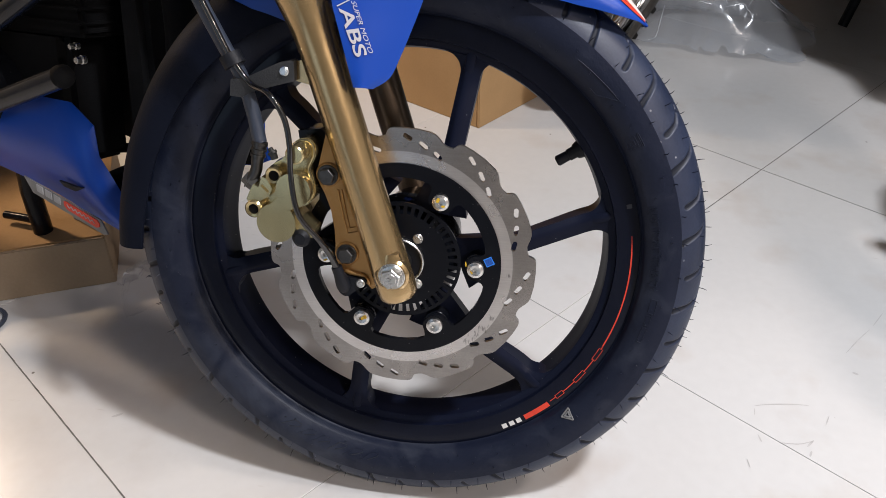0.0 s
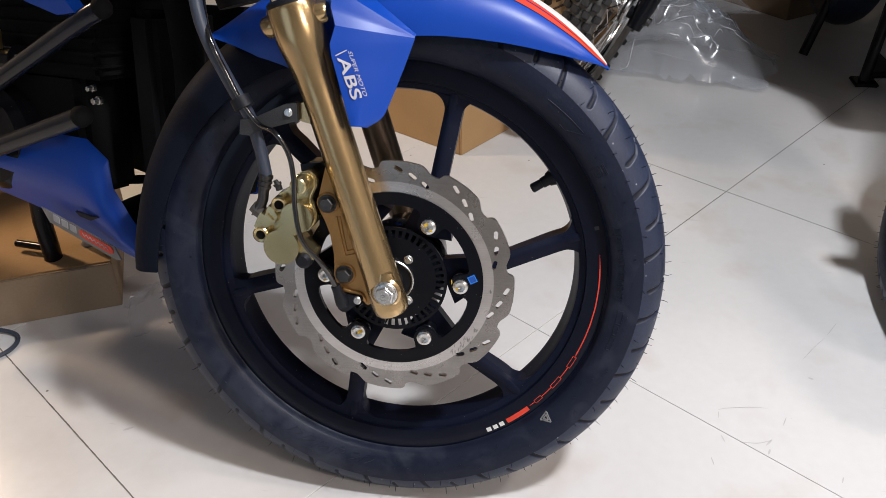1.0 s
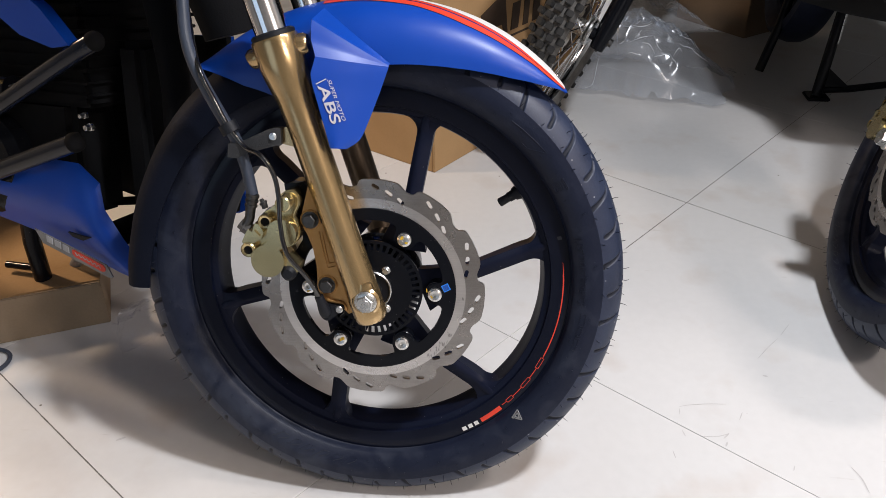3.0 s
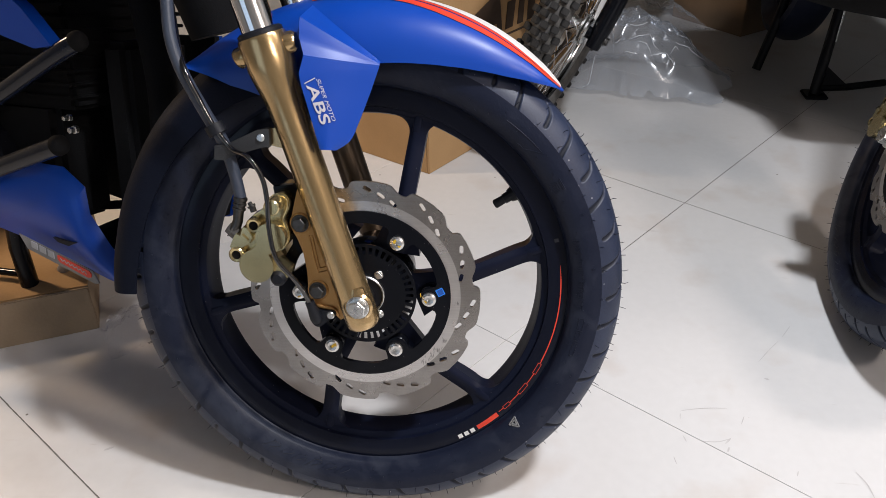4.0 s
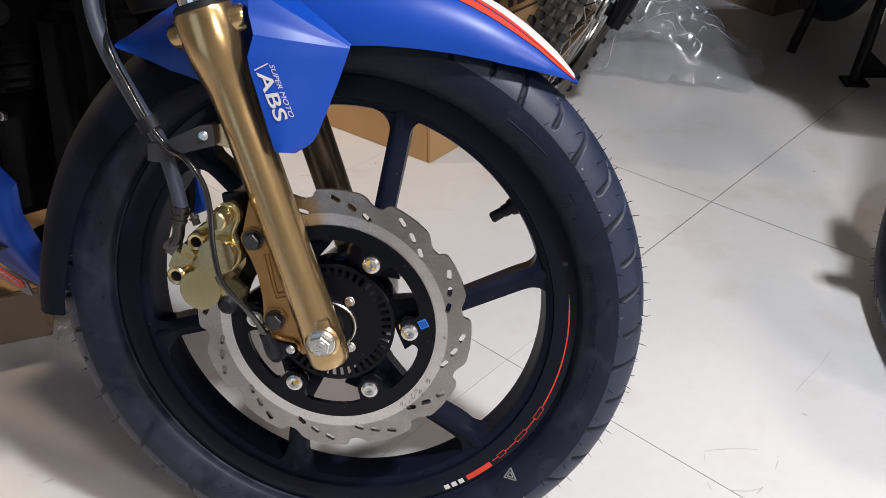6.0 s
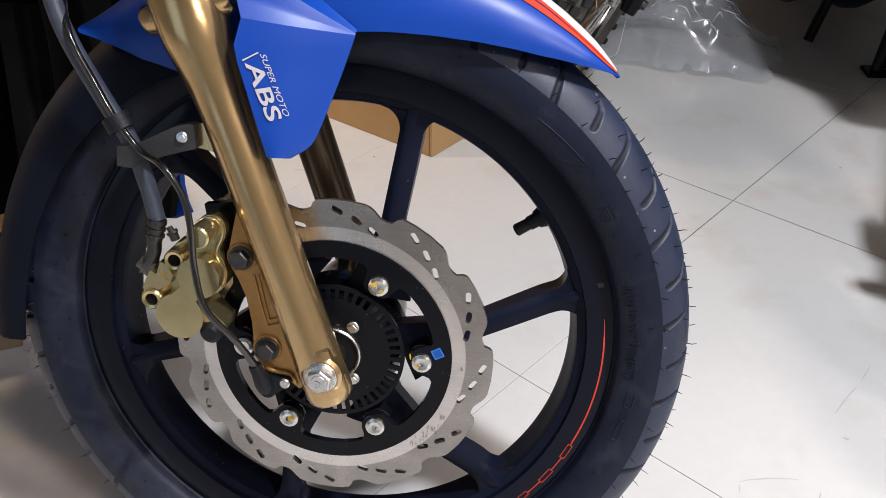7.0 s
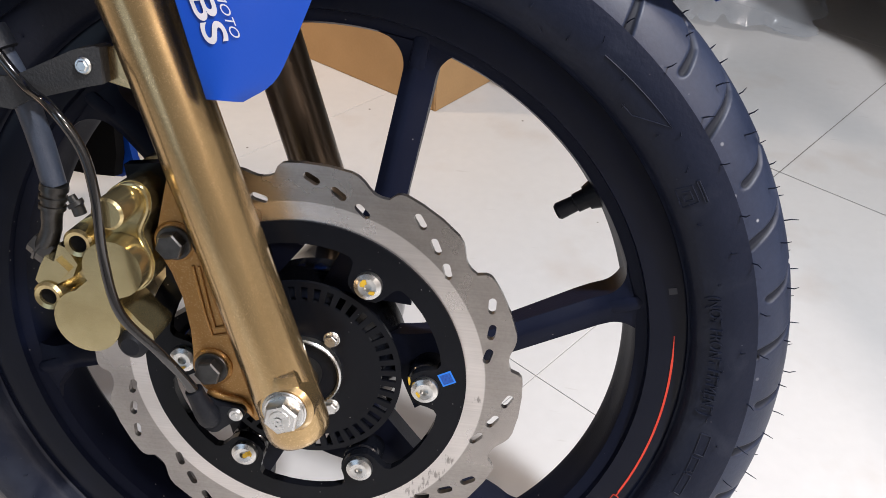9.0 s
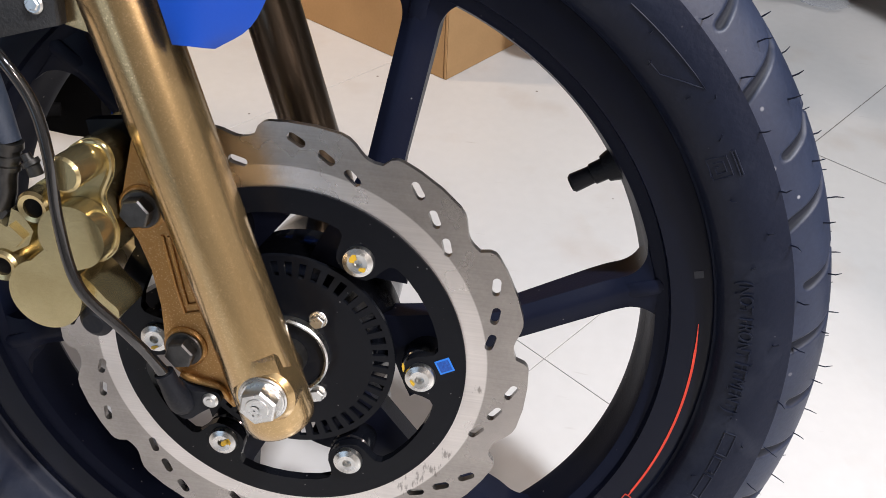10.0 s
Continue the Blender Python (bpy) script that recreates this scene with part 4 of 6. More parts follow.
def build_disc():
    outer = []
    for k in range(12):
        s = 5.5 - 30 * k
        for r, da in ((0.1268, 5.2), (0.1266, 3.6), (0.1276, 1.6), (0.1322, 0.5), (0.1340, -0.6), (0.1345, -1.8), (0.1347, -6), (0.1347, -12), (0.1343, -17.5), (0.1334, -19.4), (0.1315, -21), (0.1290, -22.6), (0.1275, -23.8)):
            a = math.radians(s + da)
            outer.append((r * math.cos(a), r * math.sin(a)))
    holes = [list(reversed(circle(0.1000, 120)))]
    for k in range(12):
        s = 5.5 - 30 * k
        for r, da in ((0.1262, -8.0), (0.1203, -15.5), (0.1147, -23.0)):
            a = math.radians(s + da)
            tilt = a + math.radians(63)
            holes.append(slot(r * math.cos(a), r * math.sin(a), 0.0104, 0.0046, tilt))
    disc = part("brake_disc", plate([outer] + holes, DISC_Y - 0.0020, DISC_Y + 0.0020), M_DISC, bike, "ground steel brake disc with scalloped edge and slots", WHEEL)
    # black carrier: a ring with six ears
    inner = []
    for k in range(6):
        b = 58.76 - 60 * k
        for r, da in ((0.0868, 17), (0.0860, 12), (0.0835, 10.2), (0.0790, 9.6), (0.0735, 9.4), (0.0690, 8.0), (0.0665, 4.5), (0.0655, 0), (0.0665, -4.5), (0.0690, -8.0), (0.0735, -9.4), (0.0790, -9.6), (0.0835, -10.2), (0.0860, -12), (0.0868, -17), (0.0868, -24), (0.0868, -30), (0.0868, -36)):
            a = math.radians(b + da)
            inner.append((r * math.cos(a), r * math.sin(a)))
    part("disc_carrier", plate([circle(0.1006, 120), inner], DISC_Y - 0.0032, DISC_Y + 0.0026), M_GLOSS_BLACK, disc, "black disc carrier ring", WHEEL)
    # one bolt, round with a socket, and four more in sight, the sixth behind the fork
    bm = lathe([(0.0001, -0.0012), (0.0022, -0.0012), (0.0026, -0.0040), (0.0055, -0.0044), (0.0082, -0.0030), (0.0086, -0.0016), (0.0086, 0.0), (0.0001, 0.0)], 32, close=False)
    made = None
    for k in range(6):
        a = math.radians(58.76 - 60 * k)
        m = Matrix.Translation((0.0757 * math.cos(a), DISC_Y - 0.0032, 0.0757 * math.sin(a)))
        if made is None:
            made = part("disc_bolt", bm, M_ZINC, disc, "zinc button-head bolt with a yellow paint mark", WHEEL @ m)
        else:
            share("disc_bolt", made, disc, m)
    # yellow paint dabs
    rnd = random.Random(8)
    for x, z, wide, high, turn in ((0.0368, 0.0674, 0.0036, 0.0020, 70), (0.0421, 0.0618, 0.0022, 0.0014, 10), (0.0719, -0.0036, 0.0024, 0.0011, 120), (-0.0755, -0.0032, 0.0026, 0.0014, 30),
                                   (-0.0375, -0.0640, 0.0034, 0.0021, 40), (-0.0350, -0.0625, 0.0016, 0.0024, 10), (0.0659, 0.0029, 0.0030, 0.0008, 95)):
        bm, turn = bmesh.new(), math.radians(turn)
        depth = DISC_Y - (0.0034 if high < 0.001 else 0.0078)
        vs = []
        for u in np.linspace(0, 2 * math.pi, 14, endpoint=False):
            p, q = wide * math.cos(u) * rnd.uniform(0.65, 1.1), high * math.sin(u) * rnd.uniform(0.6, 1.2)
            vs.append(bm.verts.new((x + p * math.cos(turn) - q * math.sin(turn), depth, z + p * math.sin(turn) + q * math.cos(turn))))
        bm.faces.new(vs)
        part("paint_dab", bm, M_YELLOW, disc, "yellow inspection paint dab", WHEEL)
    # small blue sticker
    bm = bmesh.new()
    c, h, t = Vector((0.0886, DISC_Y - 0.0036, 0.0072)), 0.0044, math.radians(28)
    sq = [(c.x + h * (math.cos(t) * u - math.sin(t) * v), c.y, c.z + h * (math.sin(t) * u + math.cos(t) * v)) for u, v in ((-1, -1), (1, -1), (1, 1), (-1, 1))]
    bm.faces.new([bm.verts.new(q) for q in sq])
    sticker = part("sticker", bm, M_STICKER, disc, "small blue square sticker", WHEEL)
    bm = bmesh.new()
    bm.faces.new([bm.verts.new((c.x + 0.76 * (x - c.x), c.y - 0.0001, c.z + 0.76 * (z - c.z))) for x, y, z in sq])
    part("sticker_print", bm, M_STICKER_PRINT, sticker, "dark mottled print", WHEEL)
    # slotted sensor ring on the hub
    slots = []
    for k in range(44):
        a = 2 * math.pi * k / 44
        d = 0.0021
        ring_pts = []
        for r, q in ((0.0480, -0.85), (0.0570, -1), (0.0570, 1), (0.0480, 0.85)):
            ring_pts.append((r * math.cos(a) - q * d * math.sin(a), r * math.sin(a) + q * d * math.cos(a)))
        slots.append(ring_pts)
    tone = part("sensor_ring", plate([circle(0.0605, 120), list(reversed(circle(0.0225, 48)))] + slots, -0.0615, -0.0590), M_GLOSS_BLACK, disc, "black slotted wheel-speed ring", WHEEL)
    for k in range(3):
        a = math.radians(55 - 110 * k) if k < 2 else math.radians(180)
        bm = bmesh.new()
        drum(0.0052, -0.0628, -0.0610, 20, 0.0295 * math.cos(a), 0.0295 * math.sin(a), 0.0004, bm)
        hexagon(bm, 0.0042, -0.0628, -0.0665, 0.0295 * math.cos(a), 0.0295 * math.sin(a), 0.3)
        part("ring_bolt", bm, M_ZINC, tone, "small zinc hex bolt", WHEEL)
    part("seal_ring", lathe([(0.0215, -0.0590), (0.0215, -0.0665), (0.0228, -0.0670), (0.0238, -0.0660), (0.0238, -0.0590)], 64), M_ZINC, disc, "bright steel seal ring", WHEEL)
    part("hub_seal", lathe([(0.010, -0.056), (0.010, -0.0635), (0.0212, -0.0645), (0.0212, -0.056)], 48), M_BLACK, disc, "black rubber hub seal", WHEEL)
    part("axle_spacer", lathe([(0.006, -0.040), (0.0115, -0.040), (0.0115, -0.072), (0.006, -0.072)], 32), M_DARK_BOLT, disc, "dark steel axle spacer", WHEEL)
    return disc


disc = build_disc()

# ---- fork ----
RAKE = math.atan(0.3187)


def fork_frame(y):
    """A frame on a fork leg: z up along the leg from the axle's height, x forward."""
    return WHEEL @ Matrix.Translation((-0.0042, y, 0)) @ Matrix.Rotation(-RAKE, 4, "Y")


def turned(profile, segs=40, bm=None):
    """A profile of (radius, z) turned about z, closed at both ends."""
    bm = bm or bmesh.new()
    rings = [[bm.verts.new((r * math.cos(2 * math.pi * k / segs), r * math.sin(2 * math.pi * k / segs), z)) for k in range(segs)] for r, z in profile]
    for a, b in zip(rings, rings[1:]):
        for k in range(segs):
            bm.faces.new((a[k], a[(k + 1) % segs], b[(k + 1) % segs], b[k]))
    bm.faces.new(rings[0])
    bm.faces.new(rings[-1])
    return bm


def build_fork(y, paint, label):
    F = fork_frame(y)
    prof = [(0.010, -0.0310), (0.0155, -0.0300), (0.0185, -0.0265), (0.0196, -0.021), (0.0196, 0.010), (0.0190, 0.040), (0.0190, 0.215), (0.0202, 0.236), (0.0228, 0.254), (0.0250, 0.266), (0.0260, 0.274), (0.0262, 0.280), (0.0262, 0.302), (0.0252, 0.3055), (0.0235, 0.3065)]
    leg = part("fork_leg", turned(prof), paint, bike, label, F)
    part("dust_seal", turned([(0.0240, 0.3062), (0.0240, 0.310), (0.0215, 0.312), (0.0190, 0.312)]), M_BLACK, leg, "black rubber dust seal", F)
    part("fork_tube", turned([(0.0185, 0.299), (0.0185, 0.62)]), M_CHROME, leg, "polished chrome fork tube", F)
    for sx in (-1, 1):
        bm = bmesh.new()
        tube([(sx * 0.022, 0, 0.291), (sx * 0.031, 0, 0.2905), (sx * 0.0340, 0, 0.290)], [0.0118, 0.0112, 0.009], 20, bm, straight=True)
        part("fender_lug", bm, paint, leg, "mounting lug", F)
    return leg


leg_near = build_fork(-0.0885, M_GOLD, "gold metal-flake painted fork lower leg")
# the far leg's shade is put into a darker copy of the gold
leg_far = build_fork(0.0885, M_SHADED_GOLD, "gold fork lower leg, painted darker for its shade")


def axle_end():
    bm = drum(0.0130, -0.1074, -0.1088, 40, 0.0005, 0.001, 0.0008)
    part("axle_boss", drum(0.0165, -0.090, -0.1076, 40, 0.0005, 0.001, 0.0024), M_GOLD, leg_near, "gold axle boss", WHEEL)
    drum(0.0118, -0.1088, -0.1098, 40, 0.0005, 0.001, 0.0006, bm)
    hexagon(bm, 0.0104, -0.1096, -0.1172, 0.0005, 0.001, 0.35, 0.0012)
    drum(0.0062, -0.1165, -0.1176, 32, 0.0005, 0.001, 0.0004, bm)
    # strength mark on the head
    pts, faces = letters("8", 0.0098, 0.0005)
    mid = (sum(p[0] for p in pts) / len(pts), sum(p[1] for p in pts) / len(pts))
    t = math.radians(-12)
    vs = [bm.verts.new((-0.0008 + math.cos(t) * (x - mid[0]) - math.sin(t) * (y - mid[1]), -0.1181, -0.0010 + math.sin(t) * (x - mid[0]) + math.cos(t) * (y - mid[1]))) for x, y, _ in pts]
    for f in faces:
        bm.faces.new([vs[i] for i in f])
    part("axle_bolt", bm, M_ZINC, leg_near, "zinc plated hex axle bolt with washer flange", WHEEL)
    shoulder = bmesh.new()
    rows = []
    for z, y, w in ((0.0250, -0.1010, 0.0060), (0.0215, -0.1072, 0.0095), (0.0150, -0.1080, 0.0120), (0.0050, -0.1078, 0.0128), (-0.0080, -0.1070, 0.0120), (-0.0160, -0.1030, 0.0080)):
        rows.append([(-0.0035 - w + 2 * w * k / 8, y + 0.0036 * abs(k / 4 - 1) ** 2, z + 0.0008 * k / 8) for k in range(9)] + [(-0.0035 + w, -0.0900, z), (-0.0035 - w, -0.0900, z)])
    vs = grid(shoulder, rows, close_v=True)
    shoulder.faces.new(vs[0])
    shoulder.faces.new(vs[-1])
    part("axle_shoulder", eased(shoulder, 0.0006, 2, 0.5), M_GOLD, leg_near, "gold cast shoulder behind the axle bolt", WHEEL)
    rod = drum(0.007, -0.10, 0.12, 20)
    part("axle", rod, M_DARK_BOLT, leg_near, "steel axle", WHEEL)


axle_end()


# ---- front fender, mudflap ----
def fender_section(a):
    """At an angle round the wheel: crown radius, half width, edge radius."""
    ks = [46.5, 48.5, 52, 58, 64, 70, 76, 82, 92, 101, 108, 114, 121, 127]
    rc = np.interp(a, ks, [0.3195, 0.3215, 0.3245, 0.3275, 0.3300, 0.3318, 0.3328, 0.3335, 0.3340, 0.3335, 0.3325, 0.3310, 0.3290, 0.3265])
    w = np.interp(a, ks, [0.0120, 0.0290, 0.0400, 0.0490, 0.0550, 0.0590, 0.0630, 0.0660, 0.0690, 0.0690, 0.0680, 0.0660, 0.0640, 0.0610])
    re = np.interp(a, ks, [0.3185, 0.3160, 0.3075, 0.2945, 0.2850, 0.2770, 0.2710, 0.2665, 0.2590, 0.2470, 0.2410, 0.2440, 0.2760, 0.3180])
    return float(rc), float(w), float(re)


def fender_point(a, u, lift=0.0):
    rc, w, re = fender_section(a)
    c, s = math.cos(u * math.pi / 2), math.sin(u * math.pi / 2)
    y = w * math.copysign(abs(s) ** 0.86, s)
    r = re + (rc - re) * abs(c) ** 0.80 + lift
    y += lift * s
    t = math.radians(a)
    return (r * math.cos(t), y, r * math.sin(t))


def solid(ob, thick, side=-1.0):
    m = ob.modifiers.new("thickness", "SOLIDIFY")
    m.thickness, m.offset = thick, side
    m = ob.modifiers.new("crisp_edges", "EDGE_SPLIT")
    m.split_angle = 0.8
    return ob


def build_fender():
    bm = bmesh.new()
    grid(bm, [[fender_point(46.5 + 80.5 * i / 80, -1 + 2 * j / 32) for j in range(33)] for i in range(81)])
    fender = solid(part("front_fender", bm, M_BLUE, bike, "satin blue front fender with red and white stripes", WHEEL), 0.0028)
    # stripes over the crown, widening to the rear
    def red_edge(a):
        return float(np.interp(a, [47, 50, 55, 63, 71, 82, 100], [-0.75, -0.66, -0.54, -0.48, -0.43, -0.30, -0.22]))

    def white_edge(a):
        return float(np.interp(a, [47, 51, 61, 70, 82, 100], [-0.52, -0.44, -0.29, -0.21, -0.09, -0.05]))

    for name, mat, f0, f1, side, label in (("red_stripe", M_RED, 0.0, 0.52, 1, "red vinyl stripe"), ("thin_red_stripe", M_RED, 0.66, 0.94, 1, "thin red vinyl stripe"), ("white_stripe", M_WHITE, 1.0, None, 1, "silvery white vinyl stripe"), ("red_stripe", M_RED, 0.0, 0.94, -1, "red vinyl stripe")):
        bm = bmesh.new()
        rows = []
        for a in np.linspace(47.6, 100, 60):
            r, w = red_edge(a), white_edge(a)
            u0, u1 = r + (w - r) * f0, (-w if f1 is None else r + (w - r) * f1)
            rows.append([fender_point(a, side * u, 0.0006) for u in np.linspace(u0, u1, 9)])
        grid(bm, rows)
        part(name, bm, mat, fender, label, WHEEL)
    # side skirt in front of the fork
    left = [(-0.0510, -0.0540, 0.3195), (-0.0545, -0.0945, 0.3094), (-0.0540, -0.1005, 0.2893), (-0.0487, -0.1065, 0.2733), (-0.0535, -0.1100, 0.2560), (-0.0519, -0.1100, 0.2449), (-0.0458, -0.1092, 0.2212), (-0.0392, -0.1075, 0.1942), (-0.0345, -0.1060, 0.1775)]
    right = [(0.0236, -0.0705, 0.2635), (0.0227, -0.0733, 0.2620), (0.0228, -0.0736, 0.2617), (0.0229, -0.0740, 0.2613), (0.0215, -0.0750, 0.2570), (0.0135, -0.0787, 0.2339), (0.0017, -0.0860, 0.2029), (-0.0070, -0.0911, 0.1850), (-0.0205, -0.0988, 0.1765)]
    corner = smooth_line(right[5:], 4)
    bm = bmesh.new()
    rows = []
    for k in range(len(left) - 1):
        steps = 4
        for q in range(steps + (1 if k == len(left) - 2 else 0)):
            t = q / steps
            a, b = Vector(left[k]).lerp(Vector(left[k + 1]), t), Vector(right[k]).lerp(Vector(right[k + 1]), t)
            if k >= 5:
                b = corner[4 * (k - 5) + q]
            rows.append([tuple(a.lerp(b, j / 10) + Vector((0, -0.0035 * math.sin(math.pi * j / 10), 0))) for j in range(11)])
    grid(bm, rows)
    skirt = part("fender_skirt", bm, M_BLUE, fender, "satin blue faceted side skirt with white lettering", WHEEL, crease=0.2)
    solid(skirt, 0.0022, 1.0)
    # the lettering runs down the skirt
    def on_skirt(p, q):
        """p down the line, q towards the front."""
        o = Vector((-0.0440, 0, 0.2500))
        e1, e2 = Vector((0.32, 0, -0.947)), Vector((0.947, 0, 0.32))
        v = o + e1 * p + e2 * q
        row = min(range(len(left) - 1), key=lambda k: 0 if left[k + 1][2] <= v.z <= left[k][2] else 9)
        t = (left[row][2] - v.z) / (left[row][2] - left[row + 1][2])
        a, b = Vector(left[row]).lerp(Vector(left[row + 1]), t), Vector(right[row]).lerp(Vector(right[row + 1]), t)
        # rows slope: solve along the row for the same x
        f = max(0.0, min(1.0, (v.x - a.x) / (b.x - a.x)))
        return (v.x, a.y + (b.y - a.y) * f - 0.0035 * math.sin(math.pi * f) - 0.0034, v.z)
    for words, p0, p1, q0, q1, bold, name in (("ABS", 0.0058, 0.0485, -0.0040, 0.0063, 0.00032, "lettering"), ("SUPER MOTO", 0.0032, 0.0484, 0.0074, 0.0110, 0.0, "small_lettering")):
        pts, faces = letters(words, 0.02, bold)
        xs, ys = [p[0] for p in pts], [p[1] for p in pts]
        bm = bmesh.new()
        vs = []
        for x, y, _ in pts:
            f = (y - min(ys)) / (max(ys) - min(ys))
            vs.append(bm.verts.new(on_skirt(p0 + (p1 - p0) * (x - min(xs)) / (max(xs) - min(xs)) + 0.0018 * (f - 0.5), q0 + (q1 - q0) * f)))
        for f in faces:
            try:
                bm.faces.new([vs[i] for i in f])
            except ValueError:
                pass
        part(name, bm, M_LETTER, skirt, "white printed words", WHEEL, smooth=False)
    bm = bmesh.new()
    for loop in (((0.0024, -0.0046), (0.0034, -0.0046), (0.0016, 0.0070), (0.0006, 0.0070)),):
        bm.faces.new([bm.verts.new(on_skirt(p, q)) for p, q in loop])
    part("slash_mark", bm, M_LETTER, skirt, "white slash before the letters", WHEEL, smooth=False)
    # inner black guard behind the fork and the long flap behind the tyre
    bm = bmesh.new()
    rows = []
    for i in range(61):
        a = 112 + (183 - 112) * i / 60
        r = float(np.interp(a, [112, 125, 140, 155, 170, 183], [0.3080, 0.3130, 0.3130, 0.3130, 0.3160, 0.3230]))
        w = float(np.interp(a, [112, 125, 140, 160, 183], [0.0600, 0.0640, 0.0620, 0.0580, 0.0560]))
        drop = float(np.interp(a, [112, 118, 126, 140, 160, 183], [0.062, 0.056, 0.054, 0.050, 0.046, 0.042]))
        row = []
        for j in range(17):
            u = -1 + 2 * j / 16
            s = math.sin(u * math.pi / 2)
            rr = r - drop * (1 - math.cos(u * math.pi / 2) ** 0.7 if abs(u) < 1 else 1)
            t = math.radians(a)
            row.append((rr * math.cos(t), w * math.copysign(abs(s) ** 0.8, s), rr * math.sin(t)))
        rows.append(row)
    grid(bm, rows)
    solid(part("mudflap", bm, M_MUDFLAP, fender, "matt black plastic mudflap behind the tyre", WHEEL), 0.003)
    return fender


fender = build_fender()


# ---- caliper, its bracket, sensor and hoses ----
def closed_curve(points, steps=5):
    """A soft closed outline through points of (x, z)."""
    n = len(points)
    out = []
    for k in range(n):
        a, b, c, d = (Vector(points[(k + q) % n]) for q in (-1, 0, 1, 2))
        for j in range(steps):
            t = j / steps
            p = 0.5 * (2 * b + (c - a) * t + (2 * a - 5 * b + 4 * c - d) * t * t + (3 * b - a - 3 * c + d) * t ** 3)
            out.append((p.x, p.y))
    return out


def build_caliper():
    P1, P2, PIN, H1, H2 = (-0.0948, 0.0775), (-0.1126, 0.0442), (-0.0890, 0.1143), (-0.1136, 0.0903), (-0.1352, 0.0560)
    # the cast half in front of the disc, rounded off all round
    shape = [(-0.1030, 0.1105), (-0.0985, 0.1190), (-0.0900, 0.1245), (-0.0817, 0.1252), (-0.0760, 0.1195), (-0.0759, 0.1090), (-0.0815, 0.0965), (-0.0792, 0.0888), (-0.0765, 0.0788), (-0.0785, 0.0683), (-0.0850, 0.0610), (-0.0960, 0.0545),
             (-0.0975, 0.0350), (-0.1130, 0.0235), (-0.1310, 0.0340), (-0.1395, 0.0540), (-0.1330, 0.0720), (-0.1200, 0.0960), (-0.1100, 0.1030)]
    bm = plate([closed_curve(shape)], -0.0915, -0.068)
    eased(bm, 0.0040, 3)
    body = part("brake_caliper", bm, M_GOLD_ALLOY, bike, "pale gold cast brake caliper", WHEEL)
    # raised lip along the cast edge
    lip = [(-0.0985, 0.1165), (-0.0900, 0.1222), (-0.0825, 0.1226), (-0.0782, 0.1180), (-0.0782, 0.1095), (-0.0835, 0.0968), (-0.0815, 0.0885), (-0.0790, 0.0788), (-0.0805, 0.0695), (-0.0855, 0.0635)]
    part("cast_lip", tube([(x, -0.0912, z) for x, z in lip], 0.0019, 10), M_GOLD_ALLOY, body, frame_of=WHEEL)
    # one flat machined face over both pistons
    face = arc(0.0168, -62, 208, 30, *P1) + [(-0.1150, 0.0650), (-0.1175, 0.0625)] + arc(0.0192, 108, 395, 34, *P2) + [(-0.0985, 0.0585)]
    bm = plate([face], -0.1050, -0.0920)
    eased(bm, 0.0011, 2)
    part("piston_cap", bm, M_GOLD_ALLOY, body, "flat machined face over two pistons", WHEEL)
    part("slide_pin", drum(0.0088, -0.1150, -0.060, 36, *PIN, 0.0014), M_GOLD_ALLOY, body, "gold slide-pin boss", WHEEL)
    for (x, z), r in ((H1, 0.0086), (H2, 0.0088)):
        ring_m = lathe([(0.0050, -0.0900), (0.0050, -0.1030), (r - 0.0014, -0.1038), (r, -0.1022), (r + 0.001, -0.0700), (0.002, -0.0700), (0.002, -0.0900)], 32)
        bmesh.ops.translate(ring_m, verts=ring_m.verts, vec=(x, 0, z))
        boss = part("pad_pin_boss", ring_m, M_GOLD_ALLOY, body, frame_of=WHEEL)
        part("pin_hole", drum(0.0051, -0.1010, -0.0890, 24, x, z), M_MATT_BLACK, boss, "dark hole", WHEEL)
    # fluid inlet block, stepped
    blk = plate([[(-0.1385, 0.0740), (-0.1350, 0.0800), (-0.1300, 0.0772), (-0.1262, 0.0880), (-0.1215, 0.0862), (-0.1165, 0.0770), (-0.1200, 0.0690), (-0.1290, 0.0640), (-0.1400, 0.0610), (-0.1425, 0.0650)]], -0.1010, -0.0750)
    eased(blk, 0.0018, 2)
    part("inlet_block", blk, M_GOLD_ALLOY, body, frame_of=WHEEL)
    blk = plate([[(-0.1330, 0.0745), (-0.1270, 0.0800), (-0.1205, 0.0735), (-0.1260, 0.0675)]], -0.1040, -0.0900)
    eased(blk, 0.0014, 2)
    part("inlet_step", blk, M_GOLD_ALLOY, body, frame_of=WHEEL)
    ear = plate([closed_curve([(-0.1010, 0.0560), (-0.0930, 0.0515), (-0.0845, 0.0420), (-0.0787, 0.0365), (-0.0790, 0.0305), (-0.0855, 0.0305), (-0.0945, 0.0370), (-0.1030, 0.0420)])], -0.0980, -0.0720)
    eased(ear, 0.003, 3)
    part("lower_ear", ear, M_GOLD_ALLOY, body, frame_of=WHEEL)
    part("rubber_plug", drum(0.0088, -0.1025, -0.0840, 28, -0.0905, 0.0285, 0.0034), M_BLACK, body, "black rubber pin boot", WHEEL)
    # half behind the disc and the dark carrier plate
    back = bmesh.new()
    for x, z, r in ((*P1, 0.024), (*P2, 0.0225), (*PIN, 0.013)):
        drum(r, -0.0555, -0.030, 32, x, z, 0.003, back)
    part("caliper_back", back, M_GOLD_ALLOY, body, frame_of=WHEEL)
